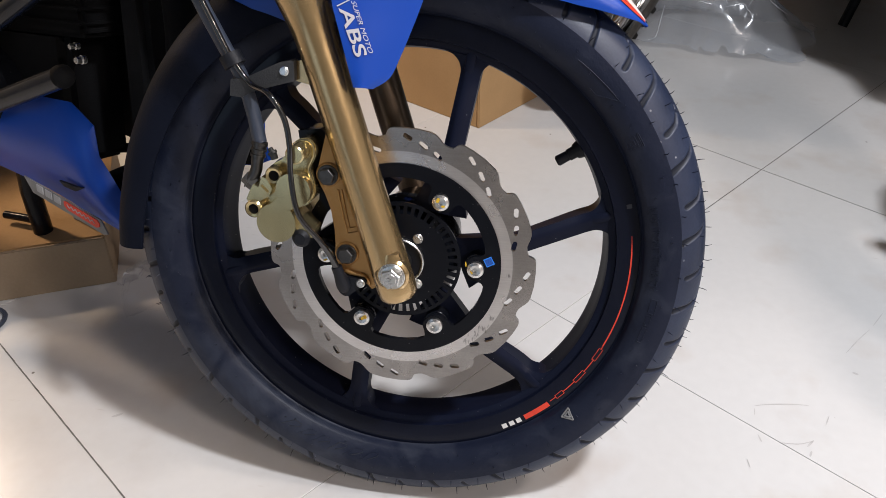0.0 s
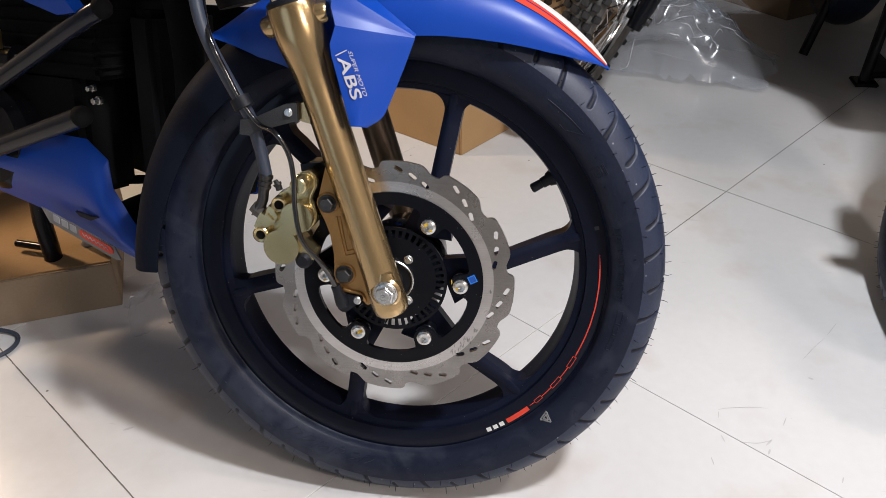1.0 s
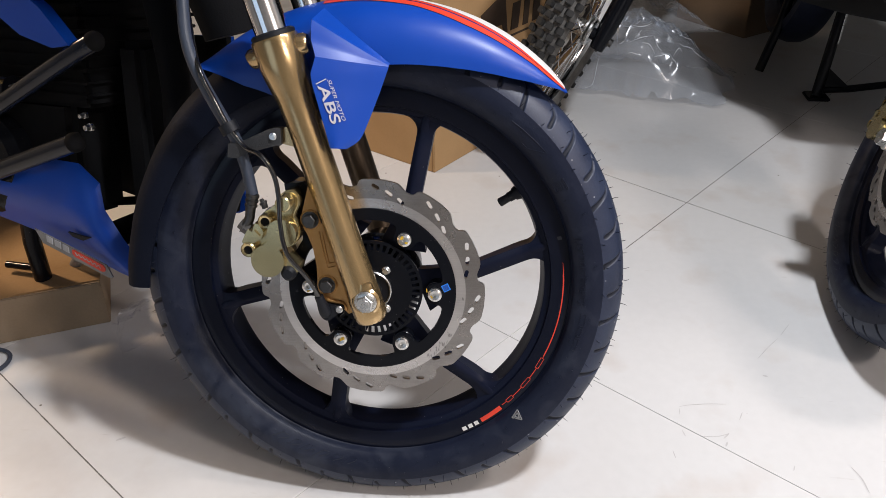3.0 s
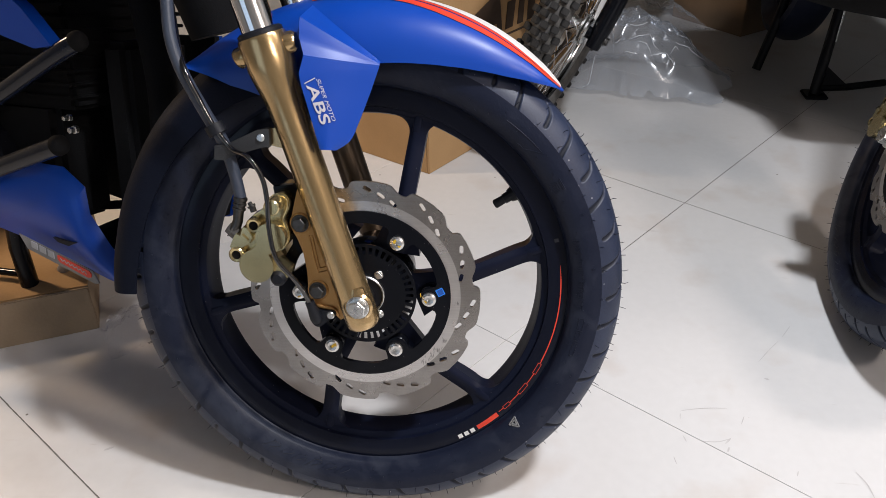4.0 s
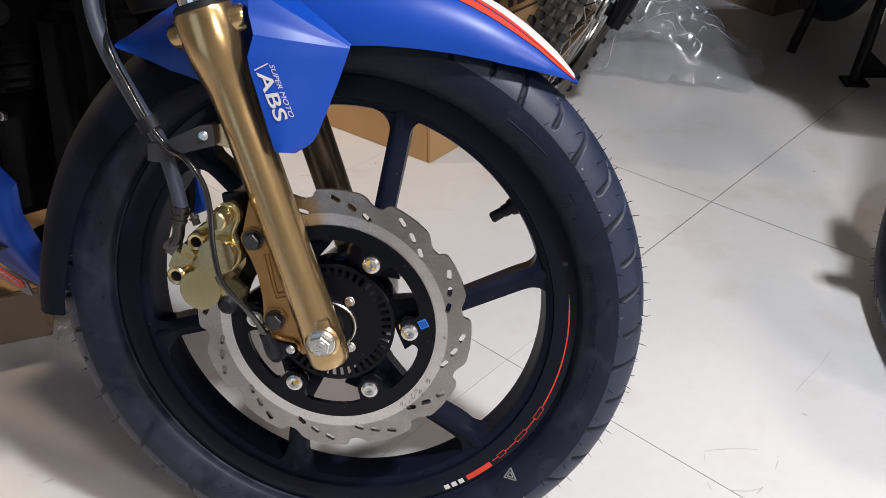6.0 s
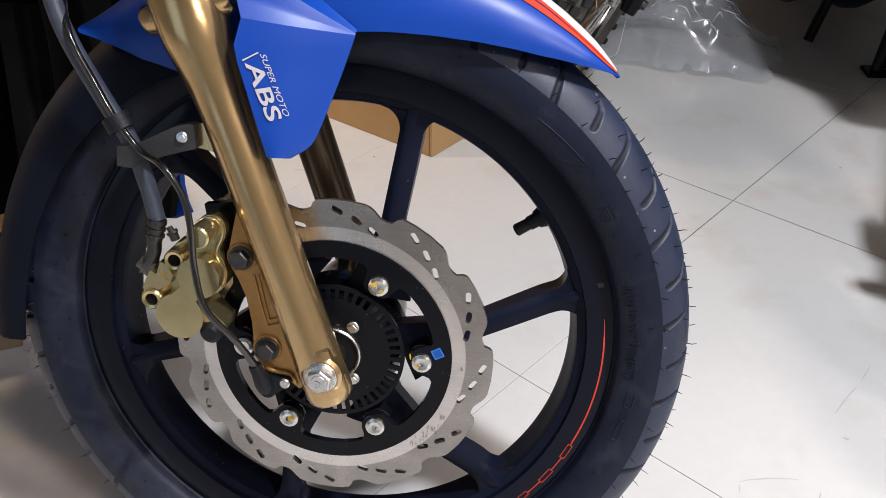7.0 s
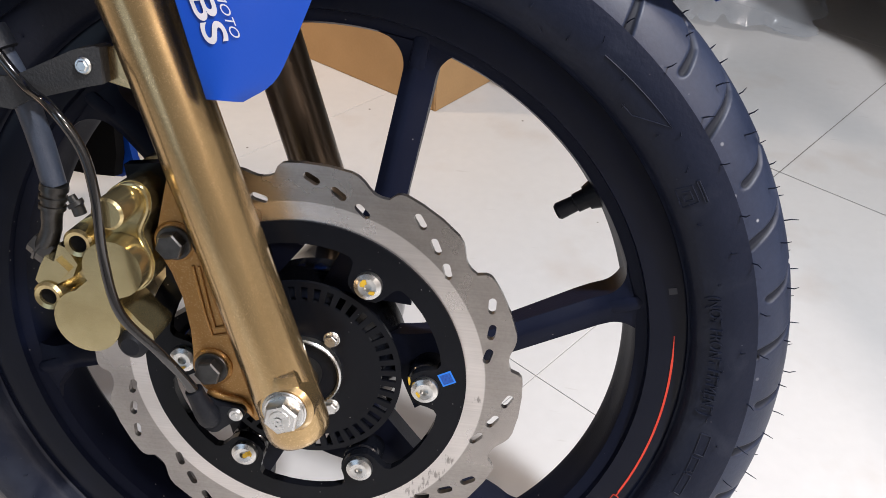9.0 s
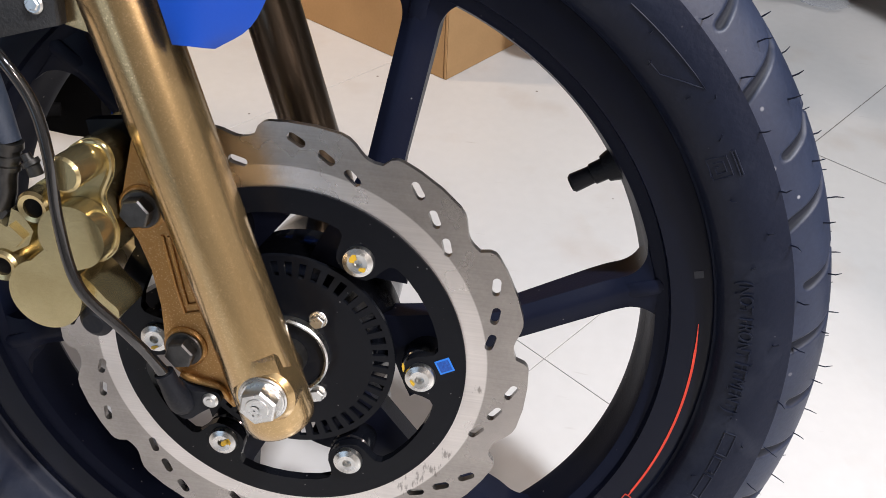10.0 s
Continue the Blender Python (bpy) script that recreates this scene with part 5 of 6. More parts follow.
    car = plate([[(-0.0980, 0.1280), (-0.0760, 0.1310), (-0.0600, 0.1180), (-0.0520, 0.0930), (-0.0560, 0.0640), (-0.0700, 0.0500), (-0.0790, 0.0620), (-0.0780, 0.0900), (-0.0960, 0.1130)]], -0.0740, -0.0665)
    eased(car, 0.0015)
    part("caliper_carrier", car, M_GLOSS_BLACK, body, "black caliper carrier plate", WHEEL)
    # crimped hose end, elbow and banjo bolt
    ban = bmesh.new()
    top, low = Vector((-0.1300, -0.0905, 0.1190)), Vector((-0.1335, -0.0915, 0.1005))
    stops = [(0.0, 0.0074), (0.10, 0.0078), (0.18, 0.0078), (0.20, 0.0068), (0.34, 0.0066), (0.36, 0.0076), (0.46, 0.0076), (0.48, 0.0064), (0.62, 0.0063), (0.64, 0.0073), (0.76, 0.0073), (0.78, 0.0060), (1.0, 0.0058)]
    elbow = [((-0.1337, -0.0917, 0.0975), 0.0056), ((-0.1342, -0.0920, 0.0930), 0.0056), ((-0.1362, -0.0922, 0.0878), 0.0057), ((-0.1400, -0.0925, 0.0820), 0.0060)]
    tube([top.lerp(low, t) for t, r in stops] + [p for p, r in elbow], [r for t, r in stops] + [r for p, r in elbow], 20, ban, straight=True)
    part("hose_fitting", ban, M_DARK_BOLT, body, "black crimped hose fitting", WHEEL)
    bolt = bmesh.new()
    d = Vector((-0.80, 0.0, 0.60)).normalized()
    c = Vector((-0.1360, -0.0920, 0.0775))
    tube([c, c + d * 0.006, c + d * 0.0061, c + d * 0.0075, c + d * 0.0076, c + d * 0.0125], [0.0078, 0.0078, 0.0088, 0.0088, 0.0068, 0.0064], 6, bolt, straight=True)
    part("banjo_bolt", bolt, M_DARK_BOLT, body, "dark hex banjo bolt", WHEEL)
    bleed = bmesh.new()
    tube([(-0.1150, -0.094, 0.1040), (-0.1165, -0.094, 0.1090), (-0.1166, -0.094, 0.1091), (-0.1178, -0.094, 0.1112), (-0.1179, -0.094, 0.1113), (-0.1195, -0.094, 0.1145)], [0.0036, 0.0036, 0.0046, 0.0046, 0.0026, 0.0024], 12, bleed, straight=True)
    part("bleed_nipple", bleed, M_DARK_BOLT, body, "small steel bleed nipple", WHEEL)
    return body


caliper = build_caliper()


def build_bracket():
    outline = [(-0.0520, 0.1640), (-0.0597, 0.1560), (-0.0680, 0.1250), (-0.0751, 0.0968), (-0.0755, 0.0890), (-0.0744, 0.0821), (-0.0690, 0.0720), (-0.0635, 0.0568), (-0.0600, 0.0360), (-0.0595, 0.0224), (-0.0598, 0.0120), (-0.0588, 0.0049), (-0.0550, -0.0020), (-0.0511, -0.0053),
               (-0.0440, -0.0075), (-0.0377, -0.0082), (-0.0310, -0.0150), (-0.0233, -0.0225), (0.0000, -0.0100), (0.0000, 0.0100), (-0.0250, 0.0900), (-0.0420, 0.1500)]
    bm = plate([outline], -0.0880, -0.0755)
    eased(bm, 0.0016, 2)
    br = part("caliper_mount", bm, M_ORANGE_GOLD, leg_near, "orange-gold cast caliper mount on the fork", WHEEL)
    for x, z in ((-0.0650, 0.0910), (-0.0480, 0.0130)):
        part("mount_boss", drum(0.0120, -0.0900, -0.080, 36, x, z, 0.0012), M_ORANGE_GOLD, br, frame_of=WHEEL)
        b = drum(0.0100, -0.0900, -0.0918, 36, x, z, 0.0006)
        hexagon(b, 0.0080, -0.0916, -0.0985, x, z, 0.2, 0.0009)
        part("mount_bolt", b, M_DARK_BOLT, br, "dark steel flange bolt", WHEEL)
    # raised frame lines on the web
    for pts in ([(-0.0560, -0.0884, 0.0770), (-0.0508, -0.0884, 0.0480), (-0.0470, -0.0884, 0.0335), (-0.0345, -0.0884, 0.0368)], [(-0.0525, -0.0884, 0.0770), (-0.0478, -0.0884, 0.0500), (-0.0452, -0.0884, 0.0390), (-0.0350, -0.0884, 0.0418)]):
        part("mount_rib", tube(pts, 0.0010, 8, straight=True), M_ORANGE_GOLD, br, frame_of=WHEEL)
    # lip over the sensor
    part("mount_lip", tube([(-0.0515, -0.0885, -0.0045), (-0.0470, -0.0895, -0.0058), (-0.0400, -0.0895, -0.0072), (-0.0320, -0.0895, -0.0085), (-0.0275, -0.0890, -0.0125), (-0.0255, -0.0880, -0.0180)], [0.0016, 0.0021, 0.0021, 0.0021, 0.0020, 0.0014], 10), M_ORANGE_GOLD, br, "rounded cast lip", WHEEL)
    # speed sensor: a rubber boot with an arm held by one screw
    boot = plate([closed_curve([(-0.0556, -0.0105), (-0.0503, -0.0074), (-0.0451, -0.0098), (-0.0372, -0.0102), (-0.0300, -0.0095), (-0.0277, -0.0130), (-0.0294, -0.0178), (-0.0347, -0.0208), (-0.0407, -0.0252), (-0.0454, -0.0291), (-0.0506, -0.0292), (-0.0554, -0.0247), (-0.0578, -0.0176)])], -0.0945, -0.0840)
    sensor = part("speed_sensor", eased(boot, 0.0026, 3), M_BLACK, br, "black rubber wheel-speed sensor", WHEEL)
    part("sensor_boot", tube([(-0.0556, -0.1000, 0.0030), (-0.0535, -0.0990, -0.0040), (-0.0515, -0.0965, -0.0120), (-0.0500, -0.0930, -0.0190), (-0.0495, -0.0870, -0.0225)], [0.0052, 0.0054, 0.0068, 0.0076, 0.0066], 18), M_BLACK, sensor, "moulded cable boot", WHEEL)
    part("sensor_stem", drum(0.0062, -0.0850, -0.0640, 24, -0.0470, -0.0200, 0.001), M_BLACK, sensor, frame_of=WHEEL)
    sc = drum(0.0046, -0.0940, -0.0965, 28, -0.0333, -0.0146, 0.0012)
    hexagon(sc, 0.0020, -0.0964, -0.0969, -0.0333, -0.0146, 0.1, 0.0004)
    part("sensor_screw", sc, M_ZINC, sensor, "bright pan-head screw", WHEEL)
    return br


mount = build_bracket()


def build_hoses():
    hose = part("brake_hose", tube([(-0.2050, -0.060, 0.420), (-0.2030, -0.070, 0.3700), (-0.1985, -0.080, 0.3288), (-0.1945, -0.088, 0.2881), (-0.1838, -0.090, 0.2525), (-0.1606, -0.090, 0.2071), (-0.1452, -0.090, 0.1793), (-0.1357, -0.090, 0.1476), (-0.1304, -0.090, 0.1184)], 0.0066, 16),
                M_RUBBER, bike, "dull grey-black rubber brake hose", WHEEL)
    part("sensor_cable", tube([(-0.2160, -0.030, 0.345), (-0.2000, -0.060, 0.300), (-0.1800, -0.0960, 0.2590), (-0.1639, -0.0975, 0.2231), (-0.1500, -0.0980, 0.1957), (-0.1324, -0.1000, 0.1740), (-0.1091, -0.1180, 0.1690), (-0.0961, -0.1180, 0.1486), (-0.0918, -0.1180, 0.1235), (-0.0915, -0.1180, 0.0914), (-0.0855, -0.1180, 0.0588), (-0.0690, -0.1120, 0.0340), (-0.0610, -0.1060, 0.0180), (-0.0566, -0.1015, 0.0060), (-0.0545, -0.0995, -0.0010)],
                [0.0027] * 13 + [0.0032, 0.0040], 12), M_CABLE, hose, "glossy black sensor cable", WHEEL)
    grip = bmesh.new()
    tube([(-0.1535, -0.094, 0.1990), (-0.1480, -0.0945, 0.1890)], 0.0105, 16, grip, straight=True)
    part("cable_clip", grip, M_BLACK, hose, "black rubber cable clip", WHEEL)
    bar = plate([[(-0.0920, 0.1960), (-0.0945, 0.1965), (-0.1070, 0.1935), (-0.1380, 0.1790), (-0.1520, 0.1770), (-0.1535, 0.1620), (-0.1420, 0.1610), (-0.1330, 0.1665), (-0.1000, 0.1760), (-0.0920, 0.1780)]], -0.0985, -0.0860)
    eased(bar, 0.0016)
    clamp = part("hose_clamp", bar, M_DUSTY_CLAMP, hose, "dusty black hose clamp arm", WHEEL)
    sc = drum(0.0044, -0.0985, -0.1005, 24, -0.1008, 0.1868, 0.0008)
    hexagon(sc, 0.0030, -0.1003, -0.1012, -0.1008, 0.1868)
    part("clamp_screw", sc, M_ZINC, clamp, "small bright screw", WHEEL)
    lug = plate([[(-0.0680, 0.2010), (-0.0960, 0.1940), (-0.0960, 0.1780), (-0.0620, 0.1700)]], -0.0900, -0.0840)
    eased(lug, 0.001)
    part("clamp_lug", lug, M_GOLD, leg_near, "gold lug for the hose clamp", WHEEL)
    return hose


hose = build_hoses()


# ---- the bike's body behind the wheel ----
BODY_TURN = math.radians(-20)
BODY = Matrix.Translation((-0.387, 0.0537, 0.245)) @ Matrix.Rotation(math.radians(LEAN_DEG), 4, "X") @ Matrix.Rotation(BODY_TURN, 4, "Z")
# in this frame x runs forward along the bike, -y out of its near side, z up; the origin is the front foot of the belly pan


def slab(points, y, depth, ease=0.004):
    """A panel cut along points of (x, z), its outer face at y, rounded."""
    bm = plate([points], y, y + depth)
    return eased(bm, ease, 2)


def build_body():
    # belly pan: a curved shell with a folded lower edge
    edge_top = [(-0.40, 0.150), (-0.30, 0.142), (-0.20, 0.136), (-0.115, 0.137), (-0.060, 0.136), (-0.024, 0.112), (-0.020, 0.075), (0.010, 0.036), (0.036, 0.008)]
    edge_low = [(-0.40, 0.060), (-0.30, 0.045), (-0.20, 0.030), (-0.140, 0.020), (-0.105, 0.012), (-0.070, 0.002), (-0.035, -0.007), (0.000, -0.016), (0.034, -0.022)]
    bm = bmesh.new()
    rows = []
    for (x0, z0), (x1, z1) in zip(edge_top, edge_low):
        row = []
        for j in range(9):
            t = j / 8
            bulge = 0.018 * math.sin(math.pi * min(1, t * 1.1)) ** 0.7
            row.append((x0 + (x1 - x0) * t, 0.012 - bulge + 0.02 * max(0, x0 + (x1 - x0) * t), z0 + (z1 - z0) * t))
        low = row[-1]
        row.append((low[0], low[1] + 0.030, low[2] - 0.012))
        row.append((low[0], low[1] + 0.080, low[2] - 0.018))
        rows.append(row)
    grid(bm, rows)
    pan = solid(part("belly_pan", bm, M_BLUE, bike, "blue plastic belly pan with a grey decal strip", BODY), 0.003)
    part("decal_strip", slab([(-0.142, 0.036), (-0.006, 0.0015), (0.004, -0.015), (-0.004, -0.0165), (-0.128, 0.016)], -0.0085, 0.002, 0.0004), M_GREY, pan, "grey decal strip with a faded mark", BODY)
    for k in range(3):
        x = -0.118 + 0.0155 * k
        z = 0.0245 - 0.0041 * k
        part("decal_block", slab([(x, z + 0.0045), (x + 0.011, z + 0.0016), (x + 0.011, z - 0.0075), (x, z - 0.0045)], -0.0098, 0.002, 0.0003), M_FADED, pan, "pale block on the decal", BODY)
    part("decal_bar", slab([(-0.069, 0.0150), (-0.066, 0.0152), (-0.012, 0.0010), (-0.008, -0.0030), (-0.009, -0.0078), (-0.014, -0.0090), (-0.064, 0.0050), (-0.069, 0.0090)], -0.0098, 0.002, 0.0003), M_RED, pan, "red rounded bar on the decal", BODY)
    wave = [(-0.063 + 0.0036 * k, -0.0100, 0.0105 - 0.00103 * k + 0.0016 * (-1) ** k) for k in range(14)]
    part("decal_line", tube(wave, 0.0006, 6, steps=4), M_FADED, pan, "pale wavy line on the red bar", BODY)
    part("vent_slit", slab([(-0.075, 0.040), (-0.045, 0.037), (-0.030, 0.038), (-0.046, 0.031), (-0.066, 0.034)], -0.0080, 0.004, 0.0006), M_BLACK, pan, "dark vent slit", BODY)
    # its twin on the far side, seen from within through the wheel: dark liner, blue front edge
    outline = [(0.045, 0.300), (0.052, 0.095), (0.052, 0.070), (0.056, 0.050), (0.062, 0.037), (0.040, 0.027), (0.0, 0.022), (-0.10, 0.018), (-0.30, 0.050), (-0.30, 0.300)]
    far_pan = part("belly_pan", slab(outline, 0.222, 0.008, 0.003), M_BLUE, bike, "blue plastic belly pan with a dark inner side", BODY)
    part("pan_liner", slab([(min(x, 0.046 if z > 0.04 else 0.042) + 0.002, z + (0.004 if z < 0.06 else 0.0)) for x, z in outline], 0.210, 0.0105, 0.002), M_MATT_BLACK, far_pan, "matt black inner liner", BODY)
    # tank shroud
    sh = slab([(-0.36, 0.42), (-0.14, 0.41), (-0.035, 0.345), (0.010, 0.300), (-0.020, 0.296), (-0.075, 0.310), (-0.115, 0.335), (-0.20, 0.37), (-0.36, 0.37)], -0.040, 0.020, 0.006)
    part("tank_shroud", sh, M_BLUE, bike, "dark blue tank shroud", BODY)
    # unseen tank wings on both sides, added to shade the belly pan
    for y in (-0.085, 0.265):
        part("tank_wing", hull([(-0.20, 0.520, 0.020, 0.060), (-0.05, 0.530, 0.060, 0.095), (0.10, 0.520, 0.075, 0.100), (0.22, 0.490, 0.055, 0.075), (0.28, 0.470, 0.020, 0.030)], y=y), M_BLUE, bike, "blue unseen tank wing added for shade", BODY)
    # unseen fuel tank, seat and rear end, completing the bike and shading the engine
    WHOLE = BODY @ Matrix.Translation((0.36, 0.0, -0.245))
    part("fuel_tank", hull([(-0.66, 0.800, 0.070, 0.040), (-0.58, 0.845, 0.125, 0.085), (-0.45, 0.880, 0.160, 0.120), (-0.34, 0.880, 0.165, 0.115), (-0.26, 0.870, 0.120, 0.070)], y=0.09), M_BLUE, bike, "blue fuel tank", WHOLE)
    rear_end(bike, WHOLE, 0.09, M_BLUE, -1.36, 0.397, 0.09)
    # frame and guard tubes
    for name, pts, r, label in (("engine_guard", [(-0.45, -0.030, 0.066), (-0.30, -0.030, 0.140), (-0.137, -0.030, 0.219), (0.0, -0.030, 0.2865), (0.04, -0.026, 0.306)], 0.0118, "dark grey tube of the engine guard"),
                                ("foot_guard", [(-0.45, -0.034, 0.027), (-0.30, -0.034, 0.078), (-0.158, -0.034, 0.126), (-0.006, -0.034, 0.1775)], 0.0125, "grey guard tube with a blunt end"),
                                ("down_tube", [(0.02, 0.07, 0.48), (0.055, 0.07, 0.36), (0.075, 0.07, 0.22), (0.045, 0.07, 0.08), (-0.08, 0.07, 0.01)], 0.020, "black frame down tube"),
                                ("frame_spar", [(0.11, 0.06, 0.50), (-0.05, 0.05, 0.44), (-0.30, 0.03, 0.36)], 0.022, "black frame spar")):
        tube_ob = part(name, tube(pts, r, 18), M_GUARD if "guard" in name else M_MATT_BLACK, bike, label, BODY)
        if "guard" in name:
            # a domed rubber plug in the open end
            p, q = Vector(pts[-2]), Vector(pts[-1])
            d = (q - p).normalized()
            part("end_plug", tube([q - d * 0.004, q - d * 0.001, q + d * 0.004, q + d * 0.008, q + d * 0.0105], [r * 1.07, r * 1.08, r * 1.02, r * 0.78, r * 0.25], 18, straight=True), M_MATT_BLACK, tube_ob, "black rubber end plug", BODY)
    # unseen cowl over the fork, added to block lamp light from the pan
    part("headlamp_cowl", hull([(-0.30, 0.61, 0.060, 0.050), (-0.22, 0.645, 0.120, 0.095), (-0.10, 0.66, 0.140, 0.115), (-0.02, 0.65, 0.110, 0.095), (0.02, 0.64, 0.050, 0.050)]), M_BLUE, bike, "blue unseen headlamp cowl added for shade", WHEEL)
    # steering head in the gap behind the fork
    part("steering_head", tube([(-0.245, 0.05, 0.450), (-0.205, 0.05, 0.340), (-0.190, 0.05, 0.285)], [0.040, 0.042, 0.036], 24), M_MATT_BLACK, bike, "black steering head", WHEEL)
    # engine: crankcase, finned barrel, covers
    bm = bmesh.new()
    box(bm, (-0.36, 0.03, 0.047), (-0.085, 0.118, 0.22), 0.012)
    box(bm, (-0.36, 0.110, 0.050), (-0.205, 0.24, 0.22), 0.012)
    eng = part("engine", bm, M_MATT_BLACK, bike, "black air-cooled engine in shadow", BODY)
    for k in range(9):
        bm = bmesh.new()
        z = 0.225 + 0.017 * k
        box(bm, (-0.235, 0.02, z), (-0.035, 0.24, z + 0.005), 0.0015)
        part("cooling_fin", bm, M_MATT_BLACK, eng, frame_of=BODY)
    bm = bmesh.new()
    box(bm, (-0.230, 0.026, 0.21), (-0.040, 0.234, 0.42), 0.006)
    part("cylinder", bm, M_MATT_BLACK, eng, frame_of=BODY)
    part("clutch_cover", drum(0.075, -0.005, 0.05, 40, -0.24, 0.12, 0.012), M_GLOSS_BLACK, eng, "gloss black round engine cover", BODY)
    for x, z, r in ((-0.030, 0.205, 0.0034), (-0.022, 0.190, 0.0042), (-0.16, 0.235, 0.0036), (-0.055, 0.268, 0.003), (-0.20, 0.29, 0.004)):
        b = drum(r * 1.25, 0.010, 0.004, 20, x, z, 0.0006)
        hexagon(b, r, 0.005, -0.003, x, z, 0.4)
        part("engine_bolt", b, M_ZINC, eng, "bright steel engine bolt", BODY)
    part("exhaust_header", tube([(-0.150, 0.041, 0.060), (-0.090, 0.111, 0.056), (0.0, 0.205, 0.052)], 0.0065, 14), M_MATT_BLACK, eng, "black exhaust header pipe", BODY)
    # oil line with brass fitting
    part("oil_line", tube([(-0.27, -0.01, 0.30), (-0.215, -0.015, 0.315), (-0.185, -0.015, 0.295), (-0.180, -0.012, 0.262)], 0.005, 12), M_ZINC, eng, "bare metal oil line", BODY)
    part("brass_union", tube([(-0.180, -0.012, 0.270), (-0.181, -0.012, 0.246)], 0.0085, 6, straight=True), M_YELLOW_BRASS, eng, "brass union nut", BODY)
    # bare exhaust-side bracket plates behind the wheel
    bm = bmesh.new()
    box(bm, (-0.010, 0.05, 0.05), (0.035, 0.17, 0.30), 0.01)
    part("front_cover", bm, M_MATT_BLACK, eng, "black front engine cover", BODY)
    # stand: leg and peg, reaching the floor
    leg = bmesh.new()
    tube([(-0.612, 0.236, 0.300), (-0.634, 0.238, 0.160), (-0.636, 0.238, 0.012)], 0.0145, 16, leg, straight=True)
    stand = part("side_stand", leg, M_GLOSS_BLACK, bike, "black steel stand leg", Matrix())
    part("stand_peg", tube([(-0.634, 0.243, 0.101), (-0.707, 0.256, 0.098)], 0.0062, 14, straight=True), M_GLOSS_BLACK, stand, "black stand peg", Matrix())
    part("stand_brace", tube([(-0.625, 0.300, 0.055), (-0.520, 0.230, 0.185)], 0.010, 12, straight=True), M_GREY, stand, "grey stand brace", Matrix())
    # steering stem region above the wheel
    bm = bmesh.new()
    box(bm, (-0.165, -0.075, 0.555), (-0.075, 0.075, 0.60), 0.008)
    part("fork_yoke", bm, M_BLACK, bike, "black fork yoke", WHEEL)


M_YELLOW_BRASS = material("brass", (0.70, 0.52, 0.22), 0.3, metal=1.0, second=(0.62, 0.45, 0.18))
build_body()


# ---- cartons ----
def carton(name, corner, along, across, height, turn, mats, label, flaps=True, wall=0.006):
    """An open cardboard box whose foot corner, length, depth and turn are given; walls have thickness."""
    ob = empty(name, Matrix.Translation((*corner, 0)) @ Matrix.Rotation(math.radians(turn), 4, "Z"), label, "carton")
    F = PLACED[ob]
    for nm, lo, hi, m in (("side_panel", (0, 0, 0.0), (along, wall, height), mats[0]), ("side_panel", (0, across - wall, 0.0), (along, across, height), mats[0]), ("end_panel", (0, wall, 0.0), (wall, across - wall, height), mats[0]),
                          ("end_panel", (along - wall, wall, 0.0), (along, across - wall, height), mats[0]), ("base_panel", (wall, wall, 0.0), (along - wall, across - wall, wall), mats[1])):
        part(nm, box(bmesh.new(), lo, hi, 0.0015), m, ob, frame_of=F)
    return ob


# low carton by the stand, its back flap standing up and lit
low = carton("carton", (-0.95, 0.04), 0.46, 0.34, 0.085, 25.0, (M_CARD_EDGE, M_CARD), "low brown cardboard carton with torn flaps on the floor")
flap = bmesh.new()
rows = []
rnd = random.Random(3)
for i in range(25):
    x = 0.46 * i / 24
    top = 0.145 + 0.02 * math.sin(i * 0.7) + rnd.uniform(-0.006, 0.006)
    rows.append([(x, 0.30 + 0.05 * t + 0.006 * math.sin(i * 0.9 + 3 * t), 0.07 + top * t) for t in (0, 0.25, 0.5, 0.75, 1)])
grid(flap, rows)
solid(part("torn_flap", flap, M_CARD, low, "torn orange-brown flap", PLACED[low]), 0.004)
fold = bmesh.new()
grid(fold, [[(0.46 * i / 12, 0.008 + 0.30 * t, 0.086 + 0.010 * math.sin(i * 1.3) * t) for t in (0, 0.3, 0.6, 1)] for i in range(13)])
solid(part("folded_flap", fold, M_CARD, low, "folded brown flap", PLACED[low]), 0.004)

# big carton behind the wheel
tall = carton("carton", (-0.029, 0.850), 0.55, 0.42, 0.46, 57.5, (M_CARD, M_CARD), "large brown cardboard carton standing behind the wheel")
lid = bmesh.new()
box(lid, (0.0, 0.0, 0.460), (0.55, 0.42, 0.466), 0.001)
part("lid_panel", lid, M_CARD, tall, frame_of=PLACED[tall])
# printed mark on the carton: dark plain shapes and lines, no letters
TALL = PLACED[tall]
for name, pts in (("printed_emblem", [(0.175, 0.325), (0.205, 0.262), (0.222, 0.262), (0.232, 0.285), (0.262, 0.285), (0.268, 0.262), (0.285, 0.262), (0.272, 0.352), (0.250, 0.352)]),
                  ("printed_block", [(0.298, 0.262), (0.330, 0.262), (0.340, 0.325), (0.306, 0.325)]), ("printed_block", [(0.350, 0.262), (0.374, 0.262), (0.380, 0.325), (0.356, 0.325)]),
                  ("printed_block", [(0.392, 0.262), (0.424, 0.262), (0.428, 0.330), (0.398, 0.330)]), ("printed_line", [(0.160, 0.246), (0.440, 0.246), (0.440, 0.251), (0.160, 0.251)])):
    part(name, plate([pts], -0.0016, -0.0006), M_PRINT, tall, "dark brown print on the carton", TALL, smooth=False)


# ---- spoked wheel with a knobbly tyre ----
M_KNOB = material("worn_knob_rubber", (0.013, 0.013, 0.013), 0.75, second=(0.024, 0.023, 0.022), scale=60, fine=300)
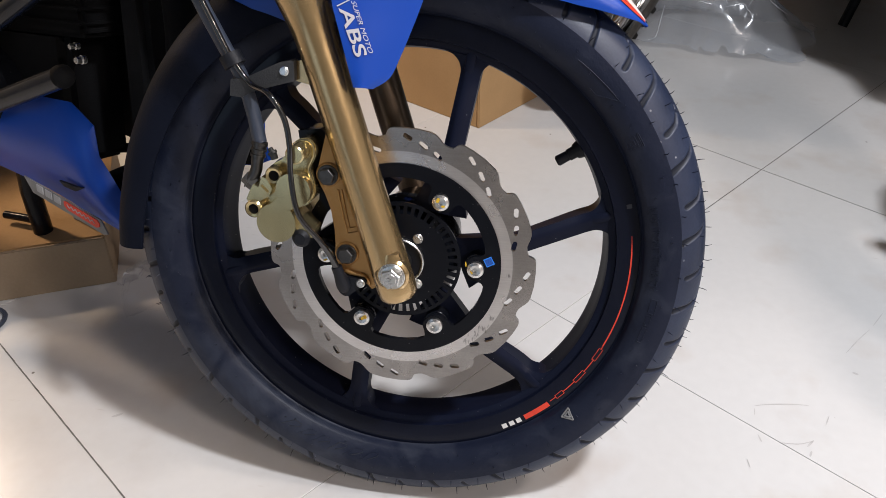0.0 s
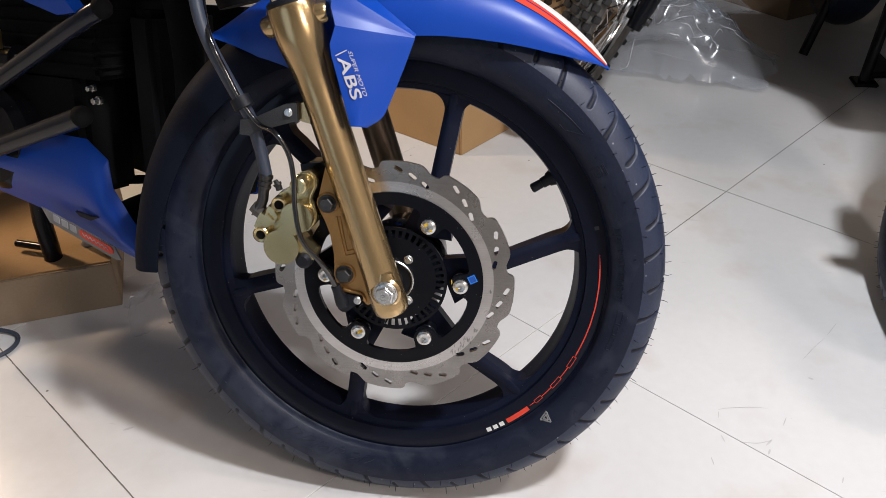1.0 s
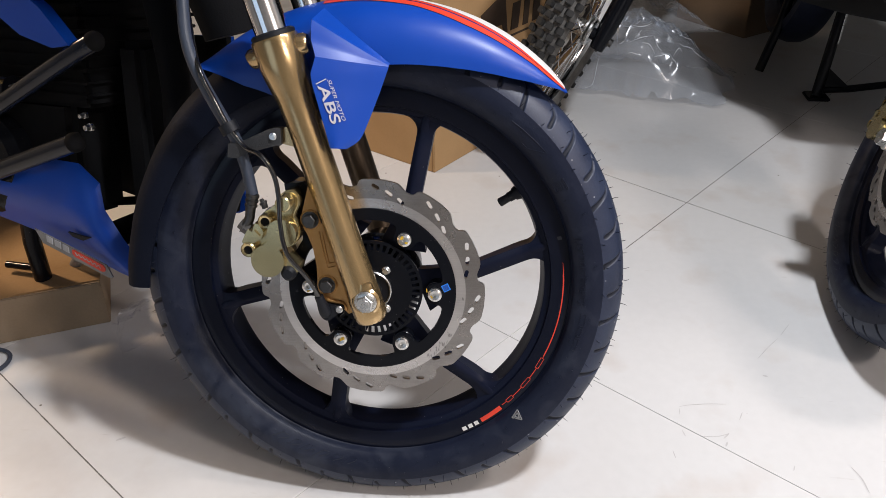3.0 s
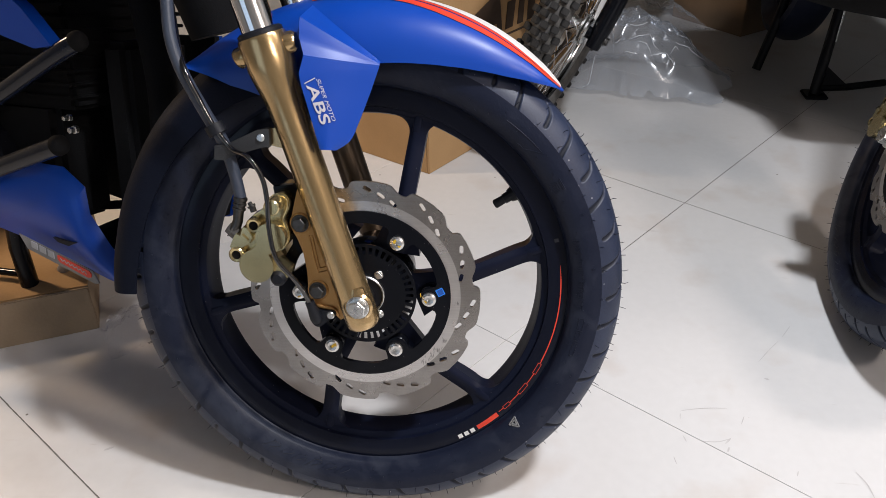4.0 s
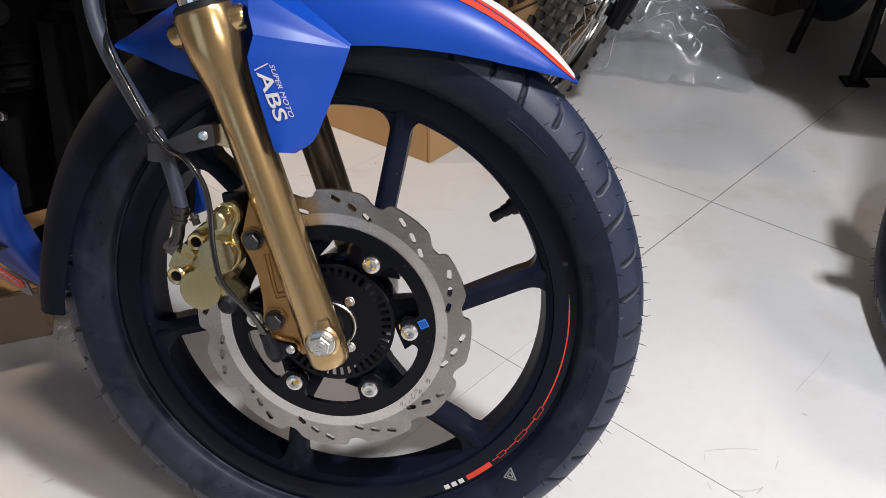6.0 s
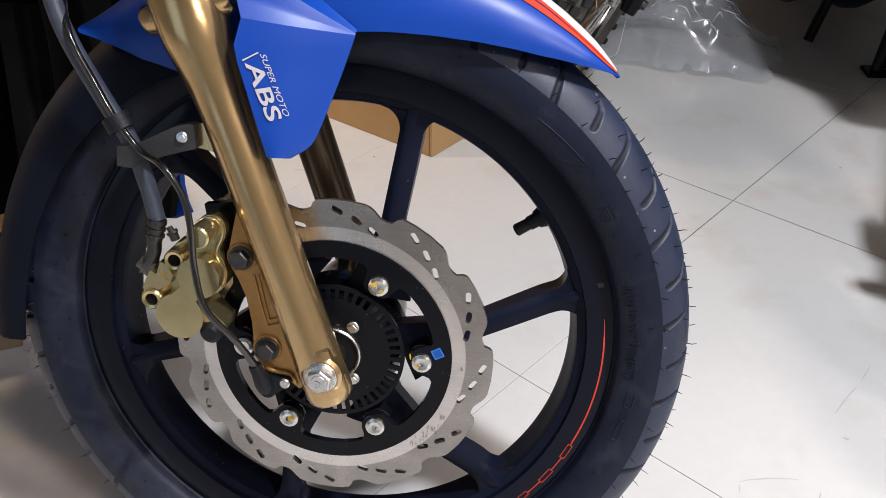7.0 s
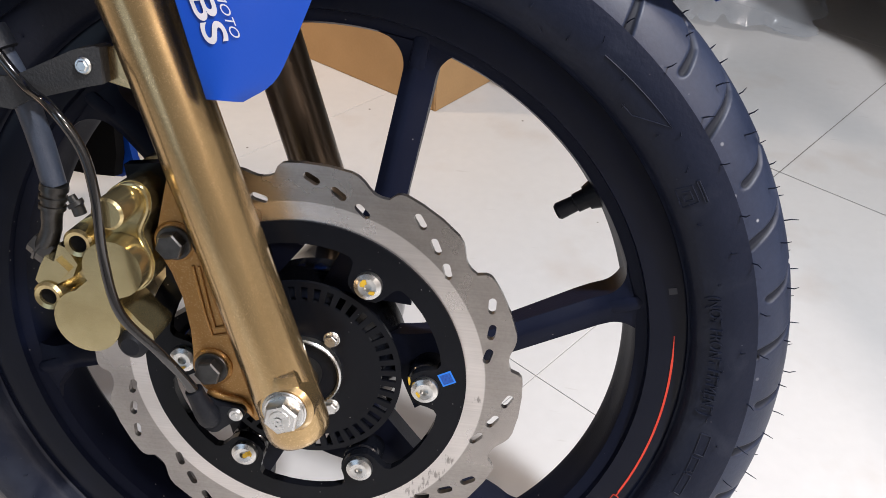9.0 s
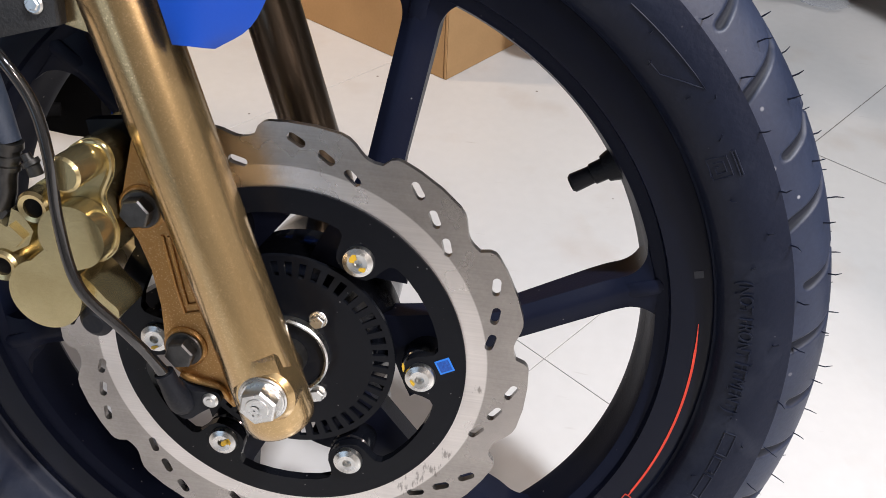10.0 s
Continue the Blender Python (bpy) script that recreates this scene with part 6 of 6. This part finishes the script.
M_DUSTY_RUBBER = material("dusty_rubber", (0.11, 0.105, 0.098), 0.85, second=(0.06, 0.058, 0.055), scale=40, fine=300)


def dirt_wheel():
    flat = Vector((0.934, -0.358, 0)).normalized()
    n = flat * math.cos(math.radians(22)) - Vector((0, 0, 1)) * math.sin(math.radians(22))
    h = Vector((0, 0, 1)).cross(n).normalized()
    up = n.cross(h)
    # frame: -y is the face seen, x along the wheel, z up
    F = Matrix.Translation((0.287, 1.093, 0.282)) @ Matrix([[-h.x, -n.x, up.x, 0], [-h.y, -n.y, up.y, 0], [-h.z, -n.z, up.z, 0], [0, 0, 0, 1]]) @ Matrix.Scale(0.85, 4)
    ob = empty("dirt_motorcycle", Matrix.Translation((0.287, 1.093, 0)), "dirt motorcycle front with a knobbly tyre and chrome spoked wheel", "motorcycle")
    R = 0.335
    prof = [(0.266, -0.028), (0.282, -0.038), (0.300, -0.043), (0.318, -0.037), (0.330, -0.022), (R, 0.0), (0.330, 0.022), (0.318, 0.037), (0.300, 0.043), (0.282, 0.038), (0.266, 0.028)]
    tyre2 = part("knobbly_tyre", lathe(prof, 96), M_DUSTY_RUBBER, ob, "black knobbly off-road tyre, dusty between the knobs", F)
    bm = box(bmesh.new(), (-0.0095, -0.0085, -0.004), (0.0095, 0.0085, 0.0110), 0.002)
    knob = None
    for k in range(88):
        a = 2 * math.pi * k / 88
        rows = ((-0.036, 0.318), (-0.0125, 0.3335), (0.0125, 0.3335), (0.036, 0.318)) if k % 2 else ((-0.0245, 0.3285), (0.0, R), (0.0245, 0.3285))
        for y, r in rows:
            tilt = math.atan2(y, 0.045)
            mm = Matrix.Rotation(-a, 4, "Y") @ Matrix.Translation((r, y, 0)) @ Matrix.Rotation(tilt, 4, "Z") @ Matrix.Rotation(math.radians(90), 4, "Y") @ Matrix.Rotation(math.radians(90), 4, "Z")
            if knob is None:
                knob = part("knob", bm, M_KNOB, tyre2, frame_of=F @ mm)
            else:
                share("knob", knob, tyre2, mm)
    rim2 = part("chrome_rim", lathe([(0.254, -0.010), (0.261, -0.024), (0.271, -0.030), (0.273, -0.026), (0.266, -0.012), (0.260, 0.0), (0.266, 0.012), (0.273, 0.026), (0.271, 0.030), (0.261, 0.024), (0.254, 0.010)], 128), M_CHROME, ob, "chromed steel rim", F)
    part("wheel_hub", lathe([(0.006, -0.040), (0.030, -0.040), (0.045, -0.036), (0.045, -0.030), (0.024, -0.022), (0.024, 0.022), (0.045, 0.030), (0.045, 0.036), (0.030, 0.040), (0.006, 0.040)], 40), M_ZINC, ob, "bare alloy hub", F)
    part("drum_plate", lathe([(0.006, -0.041), (0.020, -0.050), (0.034, -0.052), (0.040, -0.047), (0.040, -0.041)], 40), M_ZINC, ob, "round alloy brake plate", F)
    part("axle_collar", drum(0.017, -0.048, -0.066, 24, 0, 0, 0.002), M_GLOSS_BLACK, ob, "black axle collar", F)
    for k in range(36):
        a = 2 * math.pi * k / 36
        s = -1 if k % 2 else 1
        b = a + (0.42 if k % 4 < 2 else -0.42)
        p0 = Vector((0.043 * math.cos(b), s * 0.032, 0.043 * math.sin(b)))
        p1 = Vector((0.257 * math.cos(a), s * 0.006, 0.257 * math.sin(a)))
        spoke = tube([p0, p1], 0.0019, 6, straight=True)
        d = (p0 - p1).normalized()
        tube([p1, p1 + d * 0.016], 0.0036, 6, spoke, straight=True)
        part("wire_spoke", spoke, M_CHROME, rim2, frame_of=F)
    leg = bmesh.new()
    tube([(0.012, -0.082, -0.030), (-0.004, -0.082, 0.03), (-0.10, -0.082, 0.50)], [0.020, 0.026, 0.024], 20, leg, straight=True)
    part("fork_leg", leg, M_GLOSS_BLACK, ob, "black fork leg", F)
    leg = bmesh.new()
    tube([(0.012, 0.082, -0.030), (-0.004, 0.082, 0.03), (-0.10, 0.082, 0.50)], [0.020, 0.026, 0.024], 20, leg, straight=True)
    part("fork_leg", leg, M_GLOSS_BLACK, ob, "black fork leg", F)
    part("axle_nut", hexagon(drum(0.014, -0.106, -0.100, 24), 0.011, -0.105, -0.114), M_DARK_BOLT, ob, "dark axle nut", F)
    part("axle", drum(0.008, -0.104, 0.100, 16), M_DARK_BOLT, ob, frame_of=F)
    # unseen rest of the bike behind the wheel, added to shade the floor
    D = Matrix.Translation((0.287, 1.093, 0)) @ Matrix.Rotation(math.radians(-111), 4, "Z") @ Matrix.Rotation(math.radians(-9), 4, "X")
    part("fuel_tank", hull([(-0.74, 0.760, 0.070, 0.050), (-0.62, 0.800, 0.130, 0.110), (-0.45, 0.830, 0.165, 0.130), (-0.32, 0.790, 0.185, 0.150), (-0.22, 0.740, 0.150, 0.110)]), M_MATT_BLACK, ob, "dark fuel tank with shrouds", D)
    part("engine", hull([(-0.86, 0.460, 0.090, 0.080), (-0.70, 0.460, 0.130, 0.130), (-0.52, 0.500, 0.130, 0.150), (-0.38, 0.520, 0.090, 0.120)], power=4.0), M_MATT_BLACK, ob, "dark engine", D)
    part("front_guard", hull([(-0.36, 0.690, 0.040, 0.012), (-0.10, 0.735, 0.065, 0.016), (0.16, 0.715, 0.060, 0.014), (0.34, 0.660, 0.030, 0.010)]), M_MATT_BLACK, ob, "dark high front mudguard", D)
    rear_end(ob, D, 0.0, M_MATT_BLACK, -1.46, 0.288, 0.06)


dirt_wheel()


# ---- the second motorcycle ----
def second_bike():
    F = Matrix.Translation((0.854, 0.364, 0.281)) @ Matrix.Rotation(math.radians(-95.4), 4, "Z") @ Matrix.Rotation(math.radians(-20.5), 4, "X")
    ob = empty("motorcycle", Matrix.Translation((0.854, 0.364, 0)), "dark motorcycle with a gold caliper parked on its stand beside cartons", "motorcycle")

    def take(src, parent):
        o = new(src.name.split(".")[0], src.data)
        o.parent = parent
        world_m = F @ around @ WHEEL.inverted() @ PLACED[src]
        o.matrix_basis = PLACED[parent].inverted() @ world_m
        PLACED[o] = world_m
        if "label" in src:
            o["label"] = src["label"]
        if "kind" in src:
            o["kind"] = src["kind"]
        for c in src.children:
            if c.name.split(".")[0] not in ("paint_dab", "sticker", "sticker_print", "rim_rub", "rim_stripe", "white_mark", "red_mark"):
                take(c, o)
        return o

    around = Matrix()
    for src in (tyre, rim, disc):
        take(src, ob)
    # its caliper sits lower, behind the axle
    around = Matrix.Rotation(-math.radians(33), 4, "Y")
    take(caliper, ob)
    # fork legs of this bike are black
    for y in (-0.090, 0.090):
        G = F @ WHEEL.inverted() @ fork_frame(y)
        leg = bmesh.new()
        turned([(0.012, -0.031), (0.0215, -0.026), (0.0225, 0.05), (0.0225, 0.30), (0.026, 0.36)], 32, leg)
        part("fork_leg", leg, M_GLOSS_BLACK, ob, "black fork leg", G)
        part("fork_tube", turned([(0.0185, 0.355), (0.0185, 0.62)]), M_CHROME, ob, "chrome fork tube", G)
    part("axle_bolt", hexagon(drum(0.017, -0.1085, -0.130, 32, 0, 0, 0.001), 0.014, -0.129, -0.143), M_ZINC, ob, "zinc hex axle bolt", F)
    # the body behind, on its main stand; widened to block light from the floor
    B = Matrix.Translation((0.850, 0.340, 0.0)) @ Matrix.Rotation(math.radians(-94), 4, "Z") @ Matrix.Rotation(math.radians(-8), 4, "X")
    part("fuel_tank", hull([(-0.74, 0.800, 0.080, 0.060), (-0.64, 0.830, 0.160, 0.110), (-0.48, 0.860, 0.190, 0.140), (-0.36, 0.850, 0.190, 0.130), (-0.26, 0.830, 0.120, 0.080)], y=0.075), M_MATT_BLACK, ob, "dark fuel tank", B)
    part("engine", hull([(-1.10, 0.430, 0.100, 0.080), (-0.98, 0.440, 0.300, 0.130), (-0.80, 0.450, 0.270, 0.140), (-0.62, 0.470, 0.130, 0.130), (-0.48, 0.500, 0.100, 0.110)], power=4.0), M_MATT_BLACK, ob, "black engine and sump in shadow", B)
    # unseen cowl on one side only, added for its shade
    part("side_cowl", hull([(-1.25, 0.640, 0.020, 0.060), (-0.95, 0.620, 0.070, 0.170), (-0.55, 0.620, 0.090, 0.200), (-0.30, 0.640, 0.040, 0.150)], y=0.215), M_MATT_BLACK, ob, "dark unseen side cowl added for shade", B)
    part("silencer", tube([(-0.40, 0.15, 0.36), (-0.75, 0.17, 0.34), (-0.95, 0.19, 0.38), (-1.40, 0.20, 0.48)], [0.020, 0.022, 0.044, 0.048], 20), M_GLOSS_BLACK, ob, "black silencer", B)
    rear_end(ob, B, 0.0, M_MATT_BLACK, -1.40, 0.350)
    # main stand: two legs, a cross tube and a foot lever
    st = part("main_stand", tube([(0.975, 1.385, 0.009), (0.990, 1.400, 0.150), (1.010, 1.420, 0.330)], [0.015, 0.014, 0.014], 14, straight=True), M_GLOSS_BLACK, ob, "black tubular main stand", Matrix())
    foot = bmesh.new()
    box(foot, (0.945, 1.355, 0.0), (1.005, 1.415, 0.010), 0.003)
    part("stand_foot", foot, M_GLOSS_BLACK, st, frame_of=Matrix())
    part("stand_leg", tube([(0.862, 1.572, 0.008), (0.905, 1.600, 0.150), (0.930, 1.600, 0.300)], 0.013, 14, straight=True), M_GLOSS_BLACK, st, frame_of=Matrix())
    part("stand_lever", tube([(0.985, 1.392, 0.022), (1.060, 1.396, 0.024), (1.170, 1.430, 0.026)], 0.010, 12, straight=True), M_GLOSS_BLACK, st, frame_of=Matrix())
    gus = bmesh.new()
    vs = [gus.verts.new(q) for q in ((0.985, 1.388, 0.020), (1.062, 1.394, 0.028), (0.992, 1.400, 0.085))]
    gus.faces.new(vs)
    solid(part("stand_gusset", gus, M_GLOSS_BLACK, st, frame_of=Matrix()), 0.006, 0.0)
    part("stand_spring", tube([(1.000, 1.395, 0.150), (1.012, 1.405, 0.300)], 0.005, 10, straight=True), M_ZINC, st, "bright stand spring", Matrix())
    br = bmesh.new()
    box(br, (0.985, 1.370, 0.305), (1.060, 1.430, 0.330), 0.005)
    part("stand_bracket", br, M_ZINC, st, "bare metal bracket", Matrix())


second_bike()

# carton at the back; the shade there is put into a darker cardboard colour
M_SHADED_CARD = material("dark_cardboard", (0.19, 0.125, 0.075), 0.9, second=(0.15, 0.10, 0.06), scale=9, fine=200, bump=0.3)
shade = carton("carton", (0.700, 2.137), 0.30, 0.40, 0.34, -51.2, (M_SHADED_CARD, M_SHADED_CARD), "brown carton in deep shade under the parked motorcycle")
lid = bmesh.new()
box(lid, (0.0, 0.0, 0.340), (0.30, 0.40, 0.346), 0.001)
part("lid_panel", lid, M_SHADED_CARD, shade, frame_of=PLACED[shade])


# ---- plastic wrapping ----
M_GLINT_FOLD = material("folded_film", (0.80, 0.82, 0.86), 0.12, second=(0.7, 0.72, 0.76), scale=40)
M_GLINT_FOLD.node_tree.nodes["Principled BSDF"].inputs["Alpha"].default_value = 0.8


def wrap(name, centre, size, turn, seed, label, film, folds):
    """A crumpled clear bag: a low mound of thin film, all flat facets and creases."""
    bm = bmesh.new()
    rnd = random.Random(int(seed * 10))
    nx, ny = 46, 34
    rows = []
    for i in range(nx + 1):
        row = []
        for j in range(ny + 1):
            u, v = -1 + 2 * i / nx, -1 + 2 * j / ny
            u, v = u + rnd.uniform(-0.8, 0.8) / nx, v + rnd.uniform(-0.8, 0.8) / ny
            d = math.sqrt(u * u + v * v)
            lump = max(0.0, 1 - d ** 2.0)
            p = Vector((u * 2.1 + seed, v * 2.1, seed * 0.7))
            fold = 0.0
            for o, w in ((0.8, 0.9), (1.9, 0.6), (4.1, 0.40), (8.5, 0.20)):
                fold += w * (1 - 2 * abs(noise.noise(p * o)))
            side = 0.72 - 0.38 * u
            z = 0.003 + size[2] * (lump ** 0.7) * side * (0.86 + 0.22 * fold) + 0.010 * max(0, fold) * (1 - lump) + rnd.uniform(0, 0.0035) * (lump > 0)
            sx = 1 + 0.16 * noise.noise(p * 1.3 + Vector((9, 3, 1)))
            row.append((u * size[0] * sx, v * size[1] * (1 + 0.16 * noise.noise(p * 1.1)), max(0.003, z)))
        rows.append(row)
    grid(bm, rows)
    bmesh.ops.triangulate(bm, faces=bm.faces)
    F = Matrix.Translation((*centre, 0)) @ Matrix.Rotation(math.radians(turn), 4, "Z")
    ob = part(name, bm, film, None, frame_of=F, smooth=True, crease=0.95)
    # pale strands added on the folds to stand in for glints
    for k in range(folds):
        i, j = rnd.randint(3, nx - 12), rnd.randint(3, ny - 8)
        di, dj = rnd.choice(((1, 0), (1, 1), (1, -1), (2, 1), (0, 1), (2, -1)))
        line = []
        for q in range(rnd.randint(3, 5)):
            a, b = i + di * q, j + dj * q
            if 2 < a < nx - 2 and 2 < b < ny - 2:
                line.append(Vector(rows[a][b]) + Vector((0, 0, 0.0015)))
        if len(line) > 2:
            part("fold", tube(line, [0.0003, 0.0015, 0.0003], 5, steps=3), M_GLINT_FOLD, ob, frame_of=F)
    return tagged(ob, label, "plastic bag")


wrap("plastic_bag", (0.535, 1.475), (0.215, 0.150, 0.215), -14, 1.7, "crumpled clear plastic bag lying on the tiles", M_FILM, 34)
wrap("plastic_bag", (0.58, 2.00), (0.20, 0.15, 0.14), 20, 5.2, "clear plastic bag heaped behind another on the tiles", M_FILM, 16)
wrap("plastic_bag", (-0.44, 0.235), (0.075, 0.055, 0.045), 35, 8.4, "small scrap of clear plastic film by the carton", M_THIN_FILM, 2)

# loop of cord by the low carton
cord = part("cord", tube([(-0.76, 0.02, 0.004), (-0.70, 0.05, 0.004), (-0.655, 0.095, 0.004), (-0.665, 0.135, 0.004), (-0.73, 0.14, 0.010)], 0.0035, 8), M_RUBBER)
tagged(cord, "thin dark cord curled on the floor tiles", "cord")


# ---- scuffs on the tiles ----
M_SCUFF = material("grey_rubber_scuff", (0.40, 0.385, 0.38), 0.6, second=(0.50, 0.49, 0.48), scale=60)


def scuff(points, width):
    """A thin rubber mark on the glaze, tapering at both ends."""
    line = smooth_line([(x, y, 0.0003) for x, y in points], 5)
    bm = bmesh.new()
    rows = []
    for k, p in enumerate(line):
        way = line[min(k + 1, len(line) - 1)] - line[max(k - 1, 0)]
        side = Vector((-way.y, way.x, 0)).normalized() * width * (0.25 + 0.75 * math.sin(math.pi * k / (len(line) - 1)) ** 0.5) / 2
        rows.append([p - side, p + side])
    grid(bm, rows)
    part("scuff_mark", bm, M_SCUFF, floor)


for pts, wide in (([(0.424, 0.102), (0.440, 0.107), (0.470, 0.112), (0.494, 0.113)], 0.0014), ([(0.424, 0.098), (0.422, 0.085)], 0.0012), ([(0.421, 0.052), (0.424, 0.040)], 0.0018),
                  ([(0.445, 0.042), (0.468, 0.043), (0.486, 0.050)], 0.0016), ([(0.488, 0.052), (0.478, 0.040)], 0.0026), ([(0.482, 0.034), (0.478, 0.024)], 0.0026), ([(0.516, 0.098), (0.508, 0.080)], 0.0014),
                  ([(0.402, 0.010), (0.404, -0.004)], 0.0014), ([(0.566, -0.004), (0.562, -0.014)], 0.0016), ([(0.642, 0.000), (0.650, -0.020), (0.652, -0.045)], 0.0020),
                  ([(0.566, 0.226), (0.590, 0.258), (0.612, 0.284)], 0.0016), ([(0.618, 0.292), (0.640, 0.325)], 0.0014), ([(0.565, 0.186), (0.572, 0.183)], 0.0040), ([(0.30, 0.72), (0.34, 0.70)], 0.0030), ([(-0.40, -0.04), (-0.388, -0.032)], 0.004)):
    scuff(pts, wide)


# ---- floor tiles ----
def lay_tiles():
    g = 0.0005
    h = TILE / 2
    bm = bmesh.new()
    e = 0.0004
    rows = []
    for inset, z in ((0, -0.006), (0, -e * 0.6), (e, 0)):
        q = h - g - inset
        rows.append([bm.verts.new((x * q, y * q, z)) for x, y in ((-1, -1), (1, -1), (1, 1), (-1, 1))])
    for a, b in zip(rows, rows[1:]):
        for k in range(4):
            bm.faces.new((a[k], a[(k + 1) % 4], b[(k + 1) % 4], b[k]))
    bm.faces.new(rows[-1])
    first = None
    x0, x1, y0, y1, _ = ROOM
    turn = Matrix.Rotation(math.radians(TURNED), 4, "Z")
    for i in range(-7, 8):
        for j in range(-7, 8):
            m = Matrix.Translation(CORNER) @ turn @ Matrix.Translation(((i + 0.5) * TILE, (j + 0.5) * TILE, 0))
            c = m.translation
            if not (x0 - 0.45 < c.x < x1 + 0.45 and y0 - 0.45 < c.y < y1 + 0.45):
                continue
            reach = h * (abs(math.cos(math.radians(TURNED))) + abs(math.sin(math.radians(TURNED))))
            if x0 + reach < c.x < x1 - reach and y0 + reach < c.y < y1 - reach:
                if first is None:
                    first = part("tile", bm.copy(), M_TILE, floor, frame_of=m, smooth=False)
                else:
                    share("tile", first, floor, m)
                continue
            # a tile at a wall is cut along it
            cut = bm.copy()
            for p, q in (((x0, 0, 0), (-1, 0, 0)), ((x1, 0, 0), (1, 0, 0)), ((0, y0, 0), (0, -1, 0)), ((0, y1, 0), (0, 1, 0))):
                bmesh.ops.bisect_plane(cut, geom=cut.verts[:] + cut.edges[:] + cut.faces[:], plane_co=m.inverted() @ Vector(p), plane_no=m.to_3x3().inverted() @ Vector(q), clear_outer=True)
            if cut.faces:
                part("tile", cut, M_TILE, floor, frame_of=m, smooth=False)


lay_tiles()

# grime packed along the busiest joints
M_GRIME = material("joint_grime", (0.085, 0.080, 0.074), 0.9, second=(0.18, 0.17, 0.16), scale=30, fine=300)
TURN = Matrix.Translation(CORNER) @ Matrix.Rotation(math.radians(TURNED), 4, "Z")
for (u0, v0), (u1, v1), wide in (((-1, -1.0), (-1, 2.0), 0.0019), ((0.6, 0), (3.0, 0), 0.0012), ((1, -1.5), (1, 0.4), 0.0008)):
    a, b = TURN @ Vector((u0 * TILE, v0 * TILE, 0)), TURN @ Vector((u1 * TILE, v1 * TILE, 0))
    side = (b - a).normalized().cross(Vector((0, 0, 1))) * wide / 2
    rnd = random.Random(int(100 * (u0 + 3 * v0)))
    bm = bmesh.new()
    grid(bm, [[a.lerp(b, k / 240) + s * side * rnd.uniform(0.75, 1.25) + Vector((0, 0, 0.0003)) for s in (-1, 1)] for k in range(241)])
    part("joint_grime", bm, M_GRIME, floor)
